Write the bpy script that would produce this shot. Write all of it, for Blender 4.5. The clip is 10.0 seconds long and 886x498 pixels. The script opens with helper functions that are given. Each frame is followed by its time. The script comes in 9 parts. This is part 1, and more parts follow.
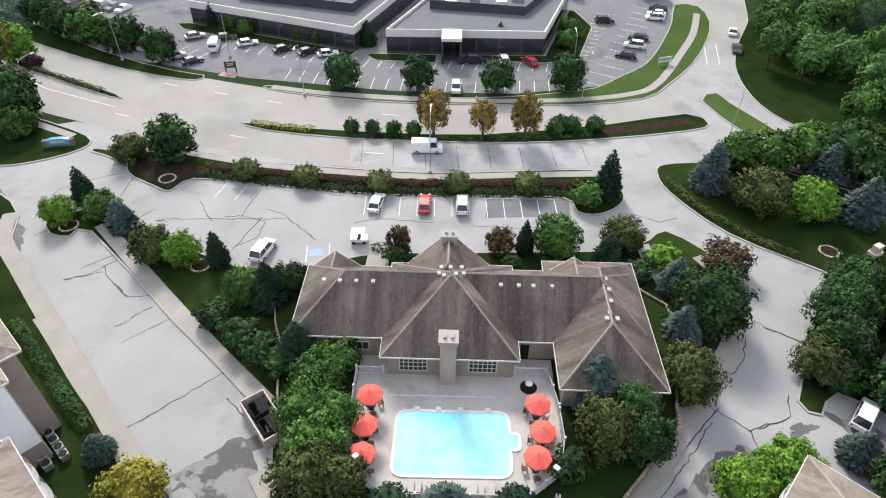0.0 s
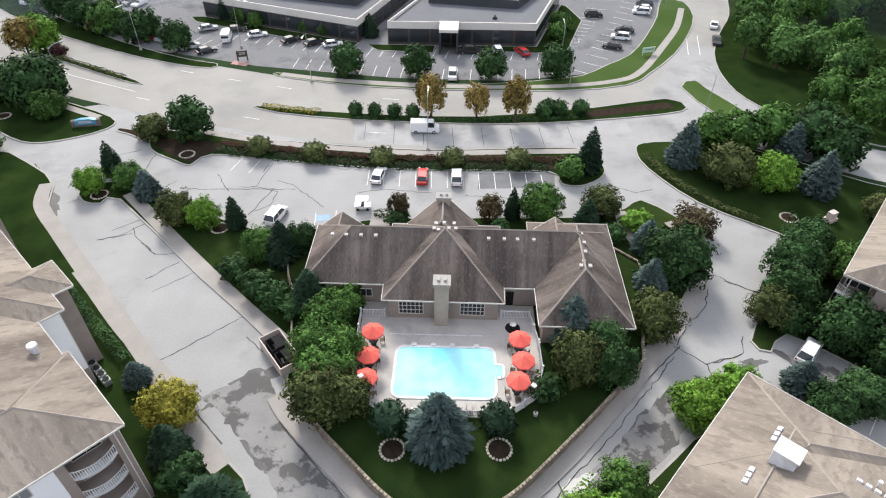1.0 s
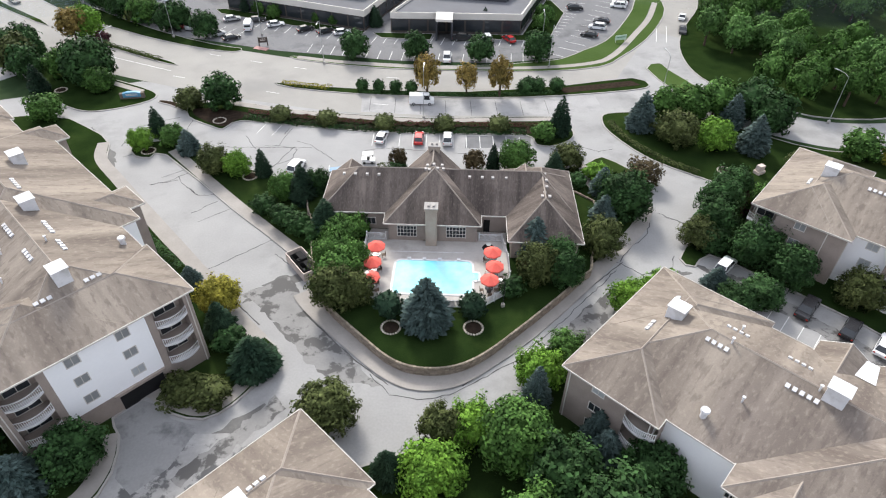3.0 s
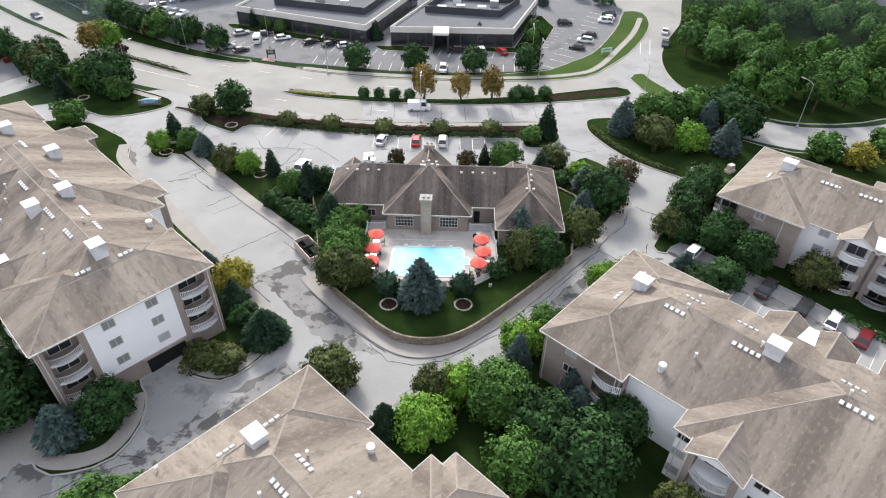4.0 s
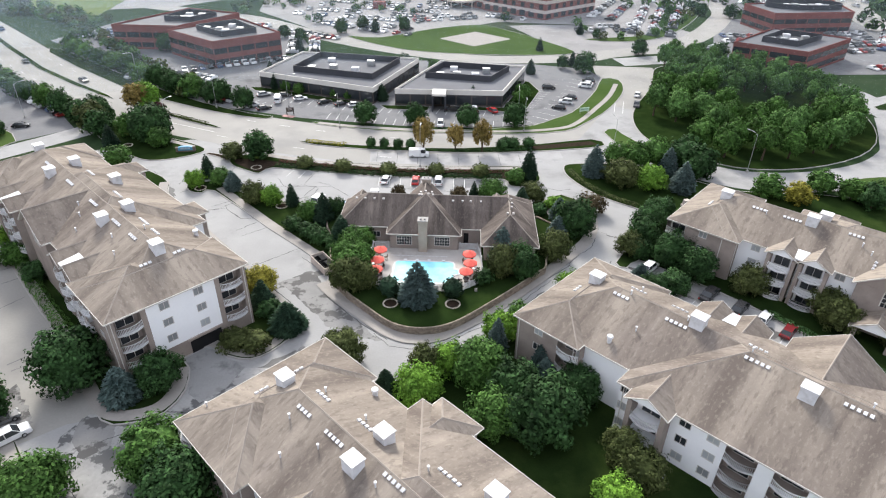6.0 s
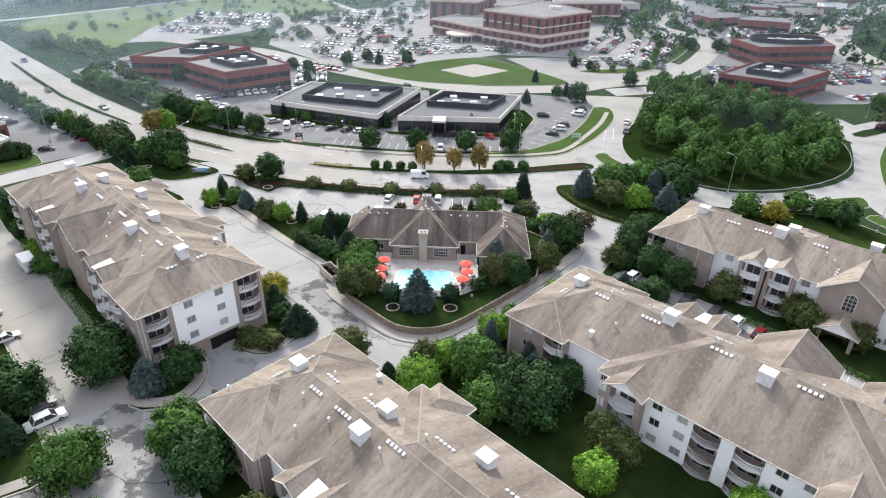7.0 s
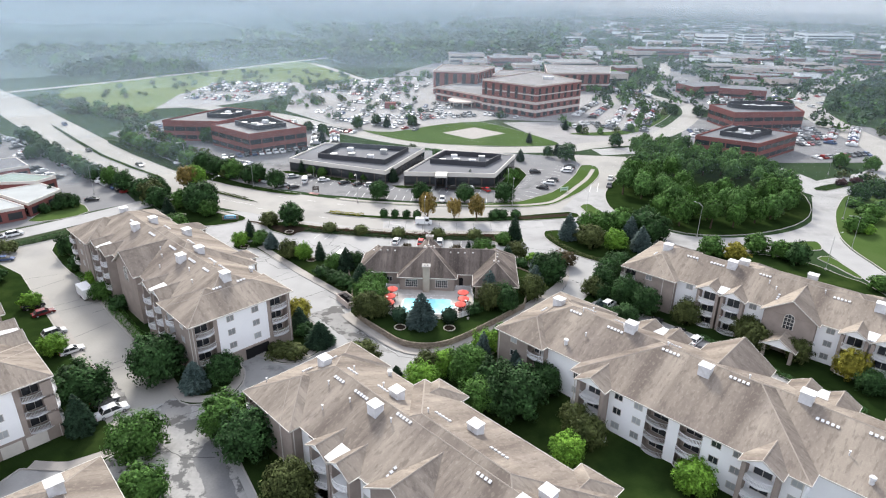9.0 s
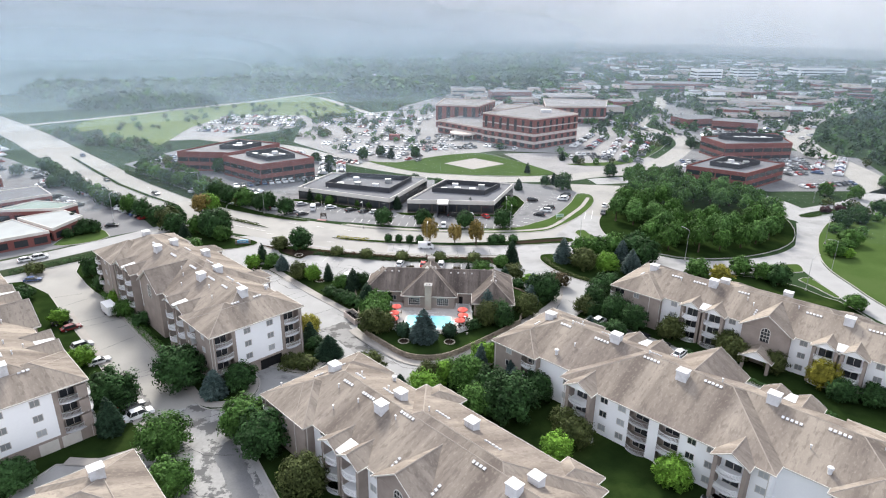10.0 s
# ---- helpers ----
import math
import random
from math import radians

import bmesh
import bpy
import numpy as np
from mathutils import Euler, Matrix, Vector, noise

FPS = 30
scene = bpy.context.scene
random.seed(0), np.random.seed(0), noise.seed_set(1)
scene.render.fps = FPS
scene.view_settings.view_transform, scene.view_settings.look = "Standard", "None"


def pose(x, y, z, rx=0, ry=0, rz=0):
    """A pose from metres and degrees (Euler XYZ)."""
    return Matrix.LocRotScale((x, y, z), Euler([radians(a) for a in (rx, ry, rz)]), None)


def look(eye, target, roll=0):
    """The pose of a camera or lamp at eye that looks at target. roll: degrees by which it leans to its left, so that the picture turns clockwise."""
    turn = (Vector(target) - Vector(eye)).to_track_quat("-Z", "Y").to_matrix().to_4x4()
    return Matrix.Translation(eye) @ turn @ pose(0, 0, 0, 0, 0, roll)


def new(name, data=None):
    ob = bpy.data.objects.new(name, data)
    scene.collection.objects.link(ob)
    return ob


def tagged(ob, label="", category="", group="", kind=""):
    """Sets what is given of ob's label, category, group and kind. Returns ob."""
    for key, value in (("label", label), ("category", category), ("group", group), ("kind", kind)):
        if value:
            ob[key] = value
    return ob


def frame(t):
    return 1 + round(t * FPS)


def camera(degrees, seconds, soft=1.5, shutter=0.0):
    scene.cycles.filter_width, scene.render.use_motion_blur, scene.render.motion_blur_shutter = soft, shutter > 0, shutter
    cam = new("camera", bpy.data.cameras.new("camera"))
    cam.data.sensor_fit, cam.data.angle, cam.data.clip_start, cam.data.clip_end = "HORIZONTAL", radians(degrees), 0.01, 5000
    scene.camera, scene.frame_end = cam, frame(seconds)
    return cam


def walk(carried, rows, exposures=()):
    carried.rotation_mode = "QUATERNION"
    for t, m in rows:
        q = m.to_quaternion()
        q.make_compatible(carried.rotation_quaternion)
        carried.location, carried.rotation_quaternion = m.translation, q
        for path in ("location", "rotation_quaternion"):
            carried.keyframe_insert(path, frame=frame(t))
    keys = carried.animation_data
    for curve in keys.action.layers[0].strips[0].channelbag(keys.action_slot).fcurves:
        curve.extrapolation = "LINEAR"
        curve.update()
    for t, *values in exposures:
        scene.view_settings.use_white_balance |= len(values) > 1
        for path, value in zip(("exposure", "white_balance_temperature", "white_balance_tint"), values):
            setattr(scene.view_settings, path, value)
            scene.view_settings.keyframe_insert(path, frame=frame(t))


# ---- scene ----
cam = camera(71.3, 10.0, 1.15)
PATH = [
    (0, (-0.696, 1.162, 51.084), (-0.724, 2.689, 49.793), 0.9),
    (0.5, (-0.151, -3.579, 51.75), (-0.182, -2.049, 50.463), 0.9),
    (1, (0.293, -8.4, 52.54), (0.262, -6.869, 51.254), 0.9),
    (1.5, (0.936, -13.22, 53.409), (0.901, -11.69, 52.122), 0.9),
    (2, (1.469, -18.16, 54.341), (1.432, -16.632, 53.052), 0.9),
    (2.5, (2.118, -22.961, 55.269), (2.078, -21.429, 53.984), 0.9),
    (3, (2.861, -27.779, 56.209), (2.817, -26.239, 54.933), 0.8),
    (4.3, (4.592, -39.782, 58.638), (4.542, -38.189, 57.43), 0.8),
    (4.5, (4.769, -41.774, 58.789), (4.717, -40.164, 57.604), 0.8),
    (4.9, (5.022, -45.518, 59.282), (4.965, -43.88, 58.135), 0.6),
    (5, (5.22, -46.321, 59.36), (5.168, -44.68, 58.218), 0.9),
    (5.5, (5.876, -50.944, 60.032), (5.819, -49.274, 58.933), 0.9),
    (7, (7.283, -65.368, 62.098), (7.214, -63.618, 61.131), 0.9),
    (7.5, (7.635, -70.308, 62.907), (7.562, -68.534, 61.985), 0.9),
    (8, (8.037, -75.273, 63.689), (7.958, -73.478, 62.812), 0.8),
    (8.5, (8.41, -80.123, 64.34), (8.328, -78.306, 63.509), 0.8),
    (9, (8.792, -85.148, 65.146), (8.706, -83.311, 64.36), 0.8),
    (9.5, (9.286, -90.196, 65.952), (9.194, -88.34, 65.212), 0.7),
    (10, (9.762, -95.222, 66.58), (9.664, -93.348, 65.888), 0.7),
]
walk(cam, [(t, look(eye, target, roll)) for t, eye, target, roll in PATH], ((0, 0.76), (3, 0.78), (5.5, 0.85), (8.5, 0.95), (10, 1.0)))

# ---- world and sun ----
world = bpy.data.worlds.new("sky")
scene.world = world
world.use_nodes = True
wn = world.node_tree
sky = wn.nodes.new("ShaderNodeTexSky")
sky.sky_type = "NISHITA"
sky.sun_disc = False
sky.sun_elevation = radians(37)
sky.sun_rotation = radians(-18)
sky.air_density, sky.dust_density, sky.ozone_density = 1.0, 6.0, 1.0
cloud = wn.nodes.new("ShaderNodeMix")
cloud.data_type = "RGBA"
cloud.inputs[0].default_value = 0.82
cloud.inputs[7].default_value = (5.35, 5.65, 6.5, 1)
wn.links.new(sky.outputs[0], cloud.inputs[6])
wn.links.new(cloud.outputs[2], wn.nodes["Background"].inputs["Color"])
wn.nodes["Background"].inputs["Strength"].default_value = 0.138
sun = new("sun", bpy.data.lights.new("sun", "SUN"))
sun.data.energy, sun.data.angle, sun.data.color = 2.95, radians(14), (1.0, 0.97, 0.91)
sun.matrix_world = look((-33, 100, 80), (0, 0, 0))

# ---- materials ----
MATS = {}


def mat(name, color, color2=None, rough=0.8, metal=0.0, scale=1.0, fine=12.0, bump=0.0, vary=0.0, spec=0.3, stain=None, stain_scale=0.08, island=0.0, edge=(0.52, 0.66)):
    """A procedural surface: two colours mixed by a broad and a fine noise, with stains, relief and a change from piece to piece."""
    m = bpy.data.materials.new(name)
    m.use_nodes = True
    n, l = m.node_tree.nodes, m.node_tree.links
    b = n["Principled BSDF"]
    b.inputs["Roughness"].default_value = rough
    b.inputs["Metallic"].default_value = metal
    b.inputs["Specular IOR Level"].default_value = spec
    color2 = color2 or tuple(0.75 * c for c in color)
    geo = n.new("ShaderNodeNewGeometry")
    broad = n.new("ShaderNodeTexNoise")
    broad.inputs["Scale"].default_value = scale
    broad.inputs["Detail"].default_value = 4
    l.new(geo.outputs["Position"], broad.inputs["Vector"])
    grain = n.new("ShaderNodeTexNoise")
    grain.inputs["Scale"].default_value = fine
    grain.inputs["Detail"].default_value = 3
    l.new(geo.outputs["Position"], grain.inputs["Vector"])
    add = n.new("ShaderNodeMath")
    add.operation = "MULTIPLY_ADD"
    l.new(broad.outputs[0], add.inputs[0])
    add.inputs[1].default_value = 0.65
    scaled = n.new("ShaderNodeMath")
    scaled.operation = "MULTIPLY"
    l.new(grain.outputs[0], scaled.inputs[0])
    scaled.inputs[1].default_value = 0.35
    l.new(scaled.outputs[0], add.inputs[2])
    ramp = n.new("ShaderNodeValToRGB")
    ramp.color_ramp.elements[0].position, ramp.color_ramp.elements[1].position = 0.36, 0.64
    ramp.color_ramp.elements[0].color = (*color2, 1)
    ramp.color_ramp.elements[1].color = (*color, 1)
    l.new(add.outputs[0], ramp.inputs[0])
    out = ramp.outputs[0]
    if stain:
        st = n.new("ShaderNodeTexNoise")
        st.inputs["Scale"].default_value = stain_scale
        st.inputs["Detail"].default_value = 6
        st.inputs["Roughness"].default_value = 0.65
        l.new(geo.outputs["Position"], st.inputs["Vector"])
        sr = n.new("ShaderNodeValToRGB")
        sr.color_ramp.elements[0].position, sr.color_ramp.elements[1].position = edge
        l.new(st.outputs[0], sr.inputs[0])
        mix = n.new("ShaderNodeMix")
        mix.data_type = "RGBA"
        l.new(sr.outputs[0], mix.inputs[0])
        l.new(out, mix.inputs[6])
        mix.inputs[7].default_value = (*stain, 1)
        out = mix.outputs[2]
    if vary or island:
        h = n.new("ShaderNodeHueSaturation")
        info = n.new("ShaderNodeObjectInfo")
        mr = n.new("ShaderNodeMapRange")
        mr.inputs[3].default_value, mr.inputs[4].default_value = 1 - max(vary, island), 1 + max(vary, island)
        l.new(geo.outputs["Random Per Island"] if island else info.outputs["Random"], mr.inputs[0])
        l.new(mr.outputs[0], h.inputs["Value"])
        l.new(out, h.inputs["Color"])
        out = h.outputs[0]
    l.new(out, b.inputs["Base Color"])
    if bump:
        bp = n.new("ShaderNodeBump")
        bp.inputs["Strength"].default_value = bump
        bp.inputs["Distance"].default_value = 0.05
        l.new(grain.outputs[0], bp.inputs["Height"])
        l.new(bp.outputs[0], b.inputs["Normal"])
    MATS[name] = m
    return m


M_CONCRETE = mat("concrete", (0.318, 0.314, 0.308), (0.262, 0.259, 0.254), 0.9, scale=0.15, fine=4, stain=(0.205, 0.203, 0.200), stain_scale=0.07, bump=0.15)
M_ROAD = mat("road_concrete", (0.302, 0.290, 0.266), (0.258, 0.248, 0.230), 0.9, scale=0.12, fine=3, stain=(0.232, 0.224, 0.212), stain_scale=0.04)
M_ASPHALT = mat("lot_asphalt", (0.180, 0.180, 0.184), (0.132, 0.132, 0.136), 0.9, scale=0.1, fine=2, stain=(0.094, 0.094, 0.098), stain_scale=0.10)
M_LOT = mat("worn_lot", (0.262, 0.252, 0.246), (0.215, 0.207, 0.203), 0.9, scale=0.06, fine=2, stain=(0.185, 0.178, 0.176), stain_scale=0.05)
M_PATCH = mat("asphalt_patch", (0.160, 0.160, 0.164), (0.120, 0.120, 0.124), 0.9, scale=0.3, fine=3)
M_WALK = mat("sidewalk", (0.315, 0.292, 0.268), (0.265, 0.246, 0.226), 0.9, scale=0.4, fine=4)
M_KERB = mat("kerb_concrete", (0.368, 0.352, 0.328), (0.304, 0.288, 0.272), 0.9, scale=0.5, fine=5)
# grass set darker than lit turf; tree shade is partly in this colour
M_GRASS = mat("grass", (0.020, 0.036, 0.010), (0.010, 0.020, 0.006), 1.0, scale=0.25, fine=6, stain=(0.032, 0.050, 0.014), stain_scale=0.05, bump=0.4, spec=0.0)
M_MEADOW = mat("meadow", (0.158, 0.190, 0.080), (0.116, 0.150, 0.058), 1.0, scale=0.03, fine=0.6, stain=(0.128, 0.165, 0.060), stain_scale=0.015, spec=0.0)
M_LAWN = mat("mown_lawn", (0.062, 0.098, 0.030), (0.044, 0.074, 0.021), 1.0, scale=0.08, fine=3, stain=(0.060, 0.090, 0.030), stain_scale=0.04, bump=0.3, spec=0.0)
M_GROUND = mat("ground_cover", (0.034, 0.056, 0.026), (0.022, 0.038, 0.018), 1.0, scale=0.02, fine=0.5, stain=(0.052, 0.062, 0.038), stain_scale=0.006, spec=0.0)
M_MULCH = mat("mulch", (0.042, 0.031, 0.023), (0.024, 0.018, 0.014), 1.0, scale=1.5, fine=14, bump=0.6, spec=0.0)
M_ROOF = mat("roof_shingle", (0.312, 0.269, 0.224), (0.262, 0.2245, 0.186), 0.9, scale=0.10, fine=6, stain=(0.232, 0.198, 0.171), stain_scale=0.06, bump=0.3, spec=0.08)
M_ROOF_CLUB = mat("club_shingle", (0.205, 0.170, 0.148), (0.150, 0.125, 0.110), 0.9, scale=0.3, fine=5, stain=(0.110, 0.091, 0.081), stain_scale=0.12, bump=0.3, spec=0.08)
M_CAPS = mat("ridge_caps", (0.31, 0.27, 0.23), (0.25, 0.215, 0.185), 0.9, scale=0.8, fine=6)
M_FASCIA = mat("fascia_paint", (0.62, 0.59, 0.545), (0.54, 0.515, 0.475), 0.6, scale=0.8)
M_WHITE = mat("white_siding", (0.88, 0.885, 0.89), (0.84, 0.845, 0.855), 0.55, scale=0.3, fine=3)
M_WHITEMETAL = mat("white_metal", (0.66, 0.66, 0.67), (0.56, 0.56, 0.575), 0.5, scale=0.8, fine=4, stain=(0.46, 0.455, 0.45), stain_scale=0.5)
M_RAILING = mat("railing_paint", (0.86, 0.86, 0.865), (0.80, 0.80, 0.81), 0.5, scale=0.8)
M_BRICK = mat("taupe_brick", (0.325, 0.275, 0.242), (0.262, 0.220, 0.195), 0.9, scale=0.6, fine=9, bump=0.3, spec=0.1)
M_GLASS = mat("window_glass", (0.035, 0.04, 0.045), (0.02, 0.024, 0.028), 0.08, scale=0.3, spec=0.6)
# near-black for dark fittings, and for the shade inside openings
M_DARK = mat("dark_opening", (0.012, 0.012, 0.013), (0.008, 0.008, 0.009), 0.9)
M_WATER = mat("pool_water", (0.40, 0.80, 0.86), (0.20, 0.66, 0.76), 0.06, scale=0.4, spec=0.5)
M_RED = mat("red_canvas", (0.70, 0.125, 0.095), (0.62, 0.100, 0.078), 0.8, scale=1.0, fine=8)
M_BARK = mat("bark", (0.10, 0.075, 0.055), (0.06, 0.045, 0.035), 1.0, scale=3, fine=20, bump=0.6, spec=0.0)
M_STONE = mat("wall_stone", (0.185, 0.152, 0.122), (0.115, 0.095, 0.077), 0.95, scale=1.2, fine=9, bump=0.6, vary=0.25)
M_LINE = mat("line_paint", (0.70, 0.70, 0.68), (0.55, 0.55, 0.53), 0.8, scale=1.2)
M_CRACK = mat("crack_sealer", (0.035, 0.035, 0.037), (0.025, 0.025, 0.026), 0.7)
M_TIRE = mat("tyre_rubber", (0.02, 0.02, 0.02), (0.015, 0.015, 0.015), 0.9)
M_CHROME = mat("lamp_metal", (0.45, 0.46, 0.46), (0.36, 0.37, 0.37), 0.45, metal=0.6)
M_OFFROOF = mat("flat_roof", (0.140, 0.144, 0.156), (0.110, 0.114, 0.124), 0.9, scale=0.08, fine=0.8, stain=(0.120, 0.120, 0.128), stain_scale=0.05)
M_REDBRICK = mat("red_brick", (0.225, 0.088, 0.078), (0.170, 0.066, 0.060), 0.9, scale=0.3, fine=5, spec=0.1)
M_BANDS = mat("pale_precast", (0.55, 0.47, 0.42), (0.48, 0.41, 0.37), 0.85, scale=0.3)
M_GREYROOF = mat("grey_membrane", (0.205, 0.20, 0.202), (0.155, 0.152, 0.154), 0.9, scale=0.1, fine=0.6, stain=(0.13, 0.128, 0.13), stain_scale=0.09)


def streaks(m, dark, pale, amount=0.8, wide=0.5, fleck=0.45, blots=0.42):
    """Weather marks that run down a roof slope: dark algae and pale worn lines, laid across the slope's own direction."""
    n, l = m.node_tree.nodes, m.node_tree.links
    b = n["Principled BSDF"]
    old = b.inputs["Base Color"].links[0].from_socket
    geo = n.new("ShaderNodeNewGeometry")
    cr = n.new("ShaderNodeVectorMath")
    cr.operation = "CROSS_PRODUCT"
    l.new(geo.outputs["Normal"], cr.inputs[0])
    cr.inputs[1].default_value = (0, 0, 1)
    nm = n.new("ShaderNodeVectorMath")
    nm.operation = "NORMALIZE"
    l.new(cr.outputs[0], nm.inputs[0])
    dot = n.new("ShaderNodeVectorMath")
    dot.operation = "DOT_PRODUCT"
    l.new(nm.outputs[0], dot.inputs[0])
    l.new(geo.outputs["Position"], dot.inputs[1])
    sep = n.new("ShaderNodeSeparateXYZ")
    l.new(geo.outputs["Position"], sep.inputs[0])
    out = old
    for scale, zs, lo, hi, col, k, rich in ((wide * 0.34, 0.05, 0.38, 0.66, dark, amount, 2.0), (wide * 1.7, 0.10, 0.46, 0.76, dark, 0.36 * amount, 2.5), (wide * 2.6, 1.1, 0.53, 0.62, dark, blots * amount, 3), (wide * 4.6, 3.2, 0.52, 0.74, pale, fleck * amount, 3)):
        com = n.new("ShaderNodeCombineXYZ")
        l.new(dot.outputs["Value"], com.inputs[0])
        zz = n.new("ShaderNodeMath")
        zz.operation = "MULTIPLY"
        l.new(sep.outputs[2], zz.inputs[0])
        zz.inputs[1].default_value = zs / scale
        l.new(zz.outputs[0], com.inputs[1])
        no = n.new("ShaderNodeTexNoise")
        no.inputs["Scale"].default_value = scale
        no.inputs["Detail"].default_value = rich
        no.inputs["Roughness"].default_value = 0.6
        l.new(com.outputs[0], no.inputs["Vector"])
        mr = n.new("ShaderNodeMapRange")
        mr.inputs[1].default_value, mr.inputs[2].default_value, mr.inputs[4].default_value = lo, hi, k
        l.new(no.outputs[0], mr.inputs[0])
        mix = n.new("ShaderNodeMix")
        mix.data_type = "RGBA"
        l.new(mr.outputs[0], mix.inputs[0])
        l.new(out, mix.inputs[6])
        mix.inputs[7].default_value = (*col, 1)
        out = mix.outputs[2]
    l.new(out, b.inputs["Base Color"])


M_BLIND = mat("window_blind", (0.26, 0.27, 0.275), (0.20, 0.21, 0.215), 0.3, scale=0.4, fine=18, spec=0.5)
M_BLINDPALE = mat("pale_blind", (0.42, 0.44, 0.45), (0.33, 0.35, 0.36), 0.3, scale=0.4, fine=18, spec=0.5)
M_WORN = mat("worn_paving", (0.33, 0.325, 0.315), (0.235, 0.23, 0.224), 0.85, scale=0.22, fine=2, stain=(0.10, 0.10, 0.10), stain_scale=0.33, edge=(0.515, 0.565))
streaks(M_ROOF, (0.110, 0.090, 0.078), (0.40, 0.358, 0.295), 0.85, 0.62, 0.36, 0.5)
streaks(M_ROOF_CLUB, (0.050, 0.041, 0.037), (0.27, 0.235, 0.205), 0.85, 1.2, 0.42)


def leaf_mat(name, c, c2):
    """Foliage: tone changes from tree to tree, over the crown and from one leaf spray to the next."""
    m = mat(name, c, c2, 0.7, scale=0.35, fine=2.5, vary=0.14, spec=0.08)
    n, l = m.node_tree.nodes, m.node_tree.links
    b = n["Principled BSDF"]
    old = b.inputs["Base Color"].links[0].from_socket
    geo, mr, h = n.new("ShaderNodeNewGeometry"), n.new("ShaderNodeMapRange"), n.new("ShaderNodeHueSaturation")
    mr.inputs[3].default_value, mr.inputs[4].default_value = 0.55, 1.5
    l.new(geo.outputs["Random Per Island"], mr.inputs[0])
    l.new(mr.outputs[0], h.inputs["Value"])
    l.new(old, h.inputs["Color"])
    l.new(h.outputs[0], b.inputs["Base Color"])
    return m


LEAF = {
    "dark": leaf_mat("leaf_dark", (0.044, 0.097, 0.031), (0.010, 0.025, 0.008)),
    "mid": leaf_mat("leaf_mid", (0.079, 0.164, 0.036), (0.023, 0.054, 0.012)),
    "grove": leaf_mat("leaf_fresh", (0.107, 0.210, 0.057), (0.037, 0.080, 0.022)),
    "light": leaf_mat("leaf_light", (0.135, 0.261, 0.032), (0.065, 0.140, 0.020)),
    "olive": leaf_mat("leaf_olive", (0.088, 0.106, 0.036), (0.028, 0.038, 0.012)),
    "yellow": leaf_mat("leaf_yellow", (0.290, 0.262, 0.040), (0.150, 0.140, 0.024)),
    "autumn": leaf_mat("leaf_autumn", (0.250, 0.172, 0.050), (0.120, 0.098, 0.030)),
    "bronze": leaf_mat("leaf_bronze", (0.085, 0.065, 0.032), (0.037, 0.029, 0.016)),
    "blue": leaf_mat("needle_blue", (0.086, 0.122, 0.112), (0.030, 0.050, 0.046)),
    "pine": leaf_mat("needle_green", (0.029, 0.056, 0.031), (0.010, 0.024, 0.014)),
    "hedge": leaf_mat("hedge_burgundy", (0.081, 0.028, 0.024), (0.041, 0.014, 0.013)),
    "plum": leaf_mat("leaf_plum", (0.072, 0.029, 0.032), (0.032, 0.014, 0.016)),
}

# ---- mesh helpers ----


def part(name, bm, material, parent=None, label=""):
    me = bpy.data.meshes.new(name)
    bm.to_mesh(me)
    bm.free()
    for mm in material if isinstance(material, (list, tuple)) else [material]:
        me.materials.append(mm)
    ob = new(name, me)
    if parent:
        ob.parent = parent
    return tagged(ob, label) if label else ob


def share(name, me, parent, m):
    ob = new(name, me)
    ob.parent = parent
    ob.matrix_local = m
    return ob


def thing(name, m, label, category, group="", kind=""):
    ob = new(name)
    ob.matrix_world = m
    ob.empty_display_size = 0.2
    return tagged(ob, label, category, group, kind)


def box(bm, x0, x1, y0, y1, z0, z1, mi=0):
    v = [bm.verts.new((x, y, z)) for z in (z0, z1) for x, y in ((x0, y0), (x1, y0), (x1, y1), (x0, y1))]
    for f in ((3, 2, 1, 0), (4, 5, 6, 7), (0, 1, 5, 4), (1, 2, 6, 5), (2, 3, 7, 6), (3, 0, 4, 7)):
        bm.faces.new([v[i] for i in f]).material_index = mi
    return v


def boxes(*rows):
    bm = bmesh.new()
    for r in rows:
        box(bm, *r)
    return bm


def face(bm, pts, mi=0):
    f = bm.faces.new([bm.verts.new(p) for p in pts])
    f.material_index = mi
    return f


def cyl(bm, x, y, z0, z1, r0, r1=None, n=10, mi=0, cap=True):
    r1 = r0 if r1 is None else r1
    a = [bm.verts.new((x + r0 * math.cos(2 * math.pi * i / n), y + r0 * math.sin(2 * math.pi * i / n), z0)) for i in range(n)]
    b = [bm.verts.new((x + r1 * math.cos(2 * math.pi * i / n), y + r1 * math.sin(2 * math.pi * i / n), z1)) for i in range(n)]
    for i in range(n):
        bm.faces.new((a[i], a[(i + 1) % n], b[(i + 1) % n], b[i])).material_index = mi
    if cap:
        bm.faces.new(b).material_index = mi
        bm.faces.new(a[::-1]).material_index = mi


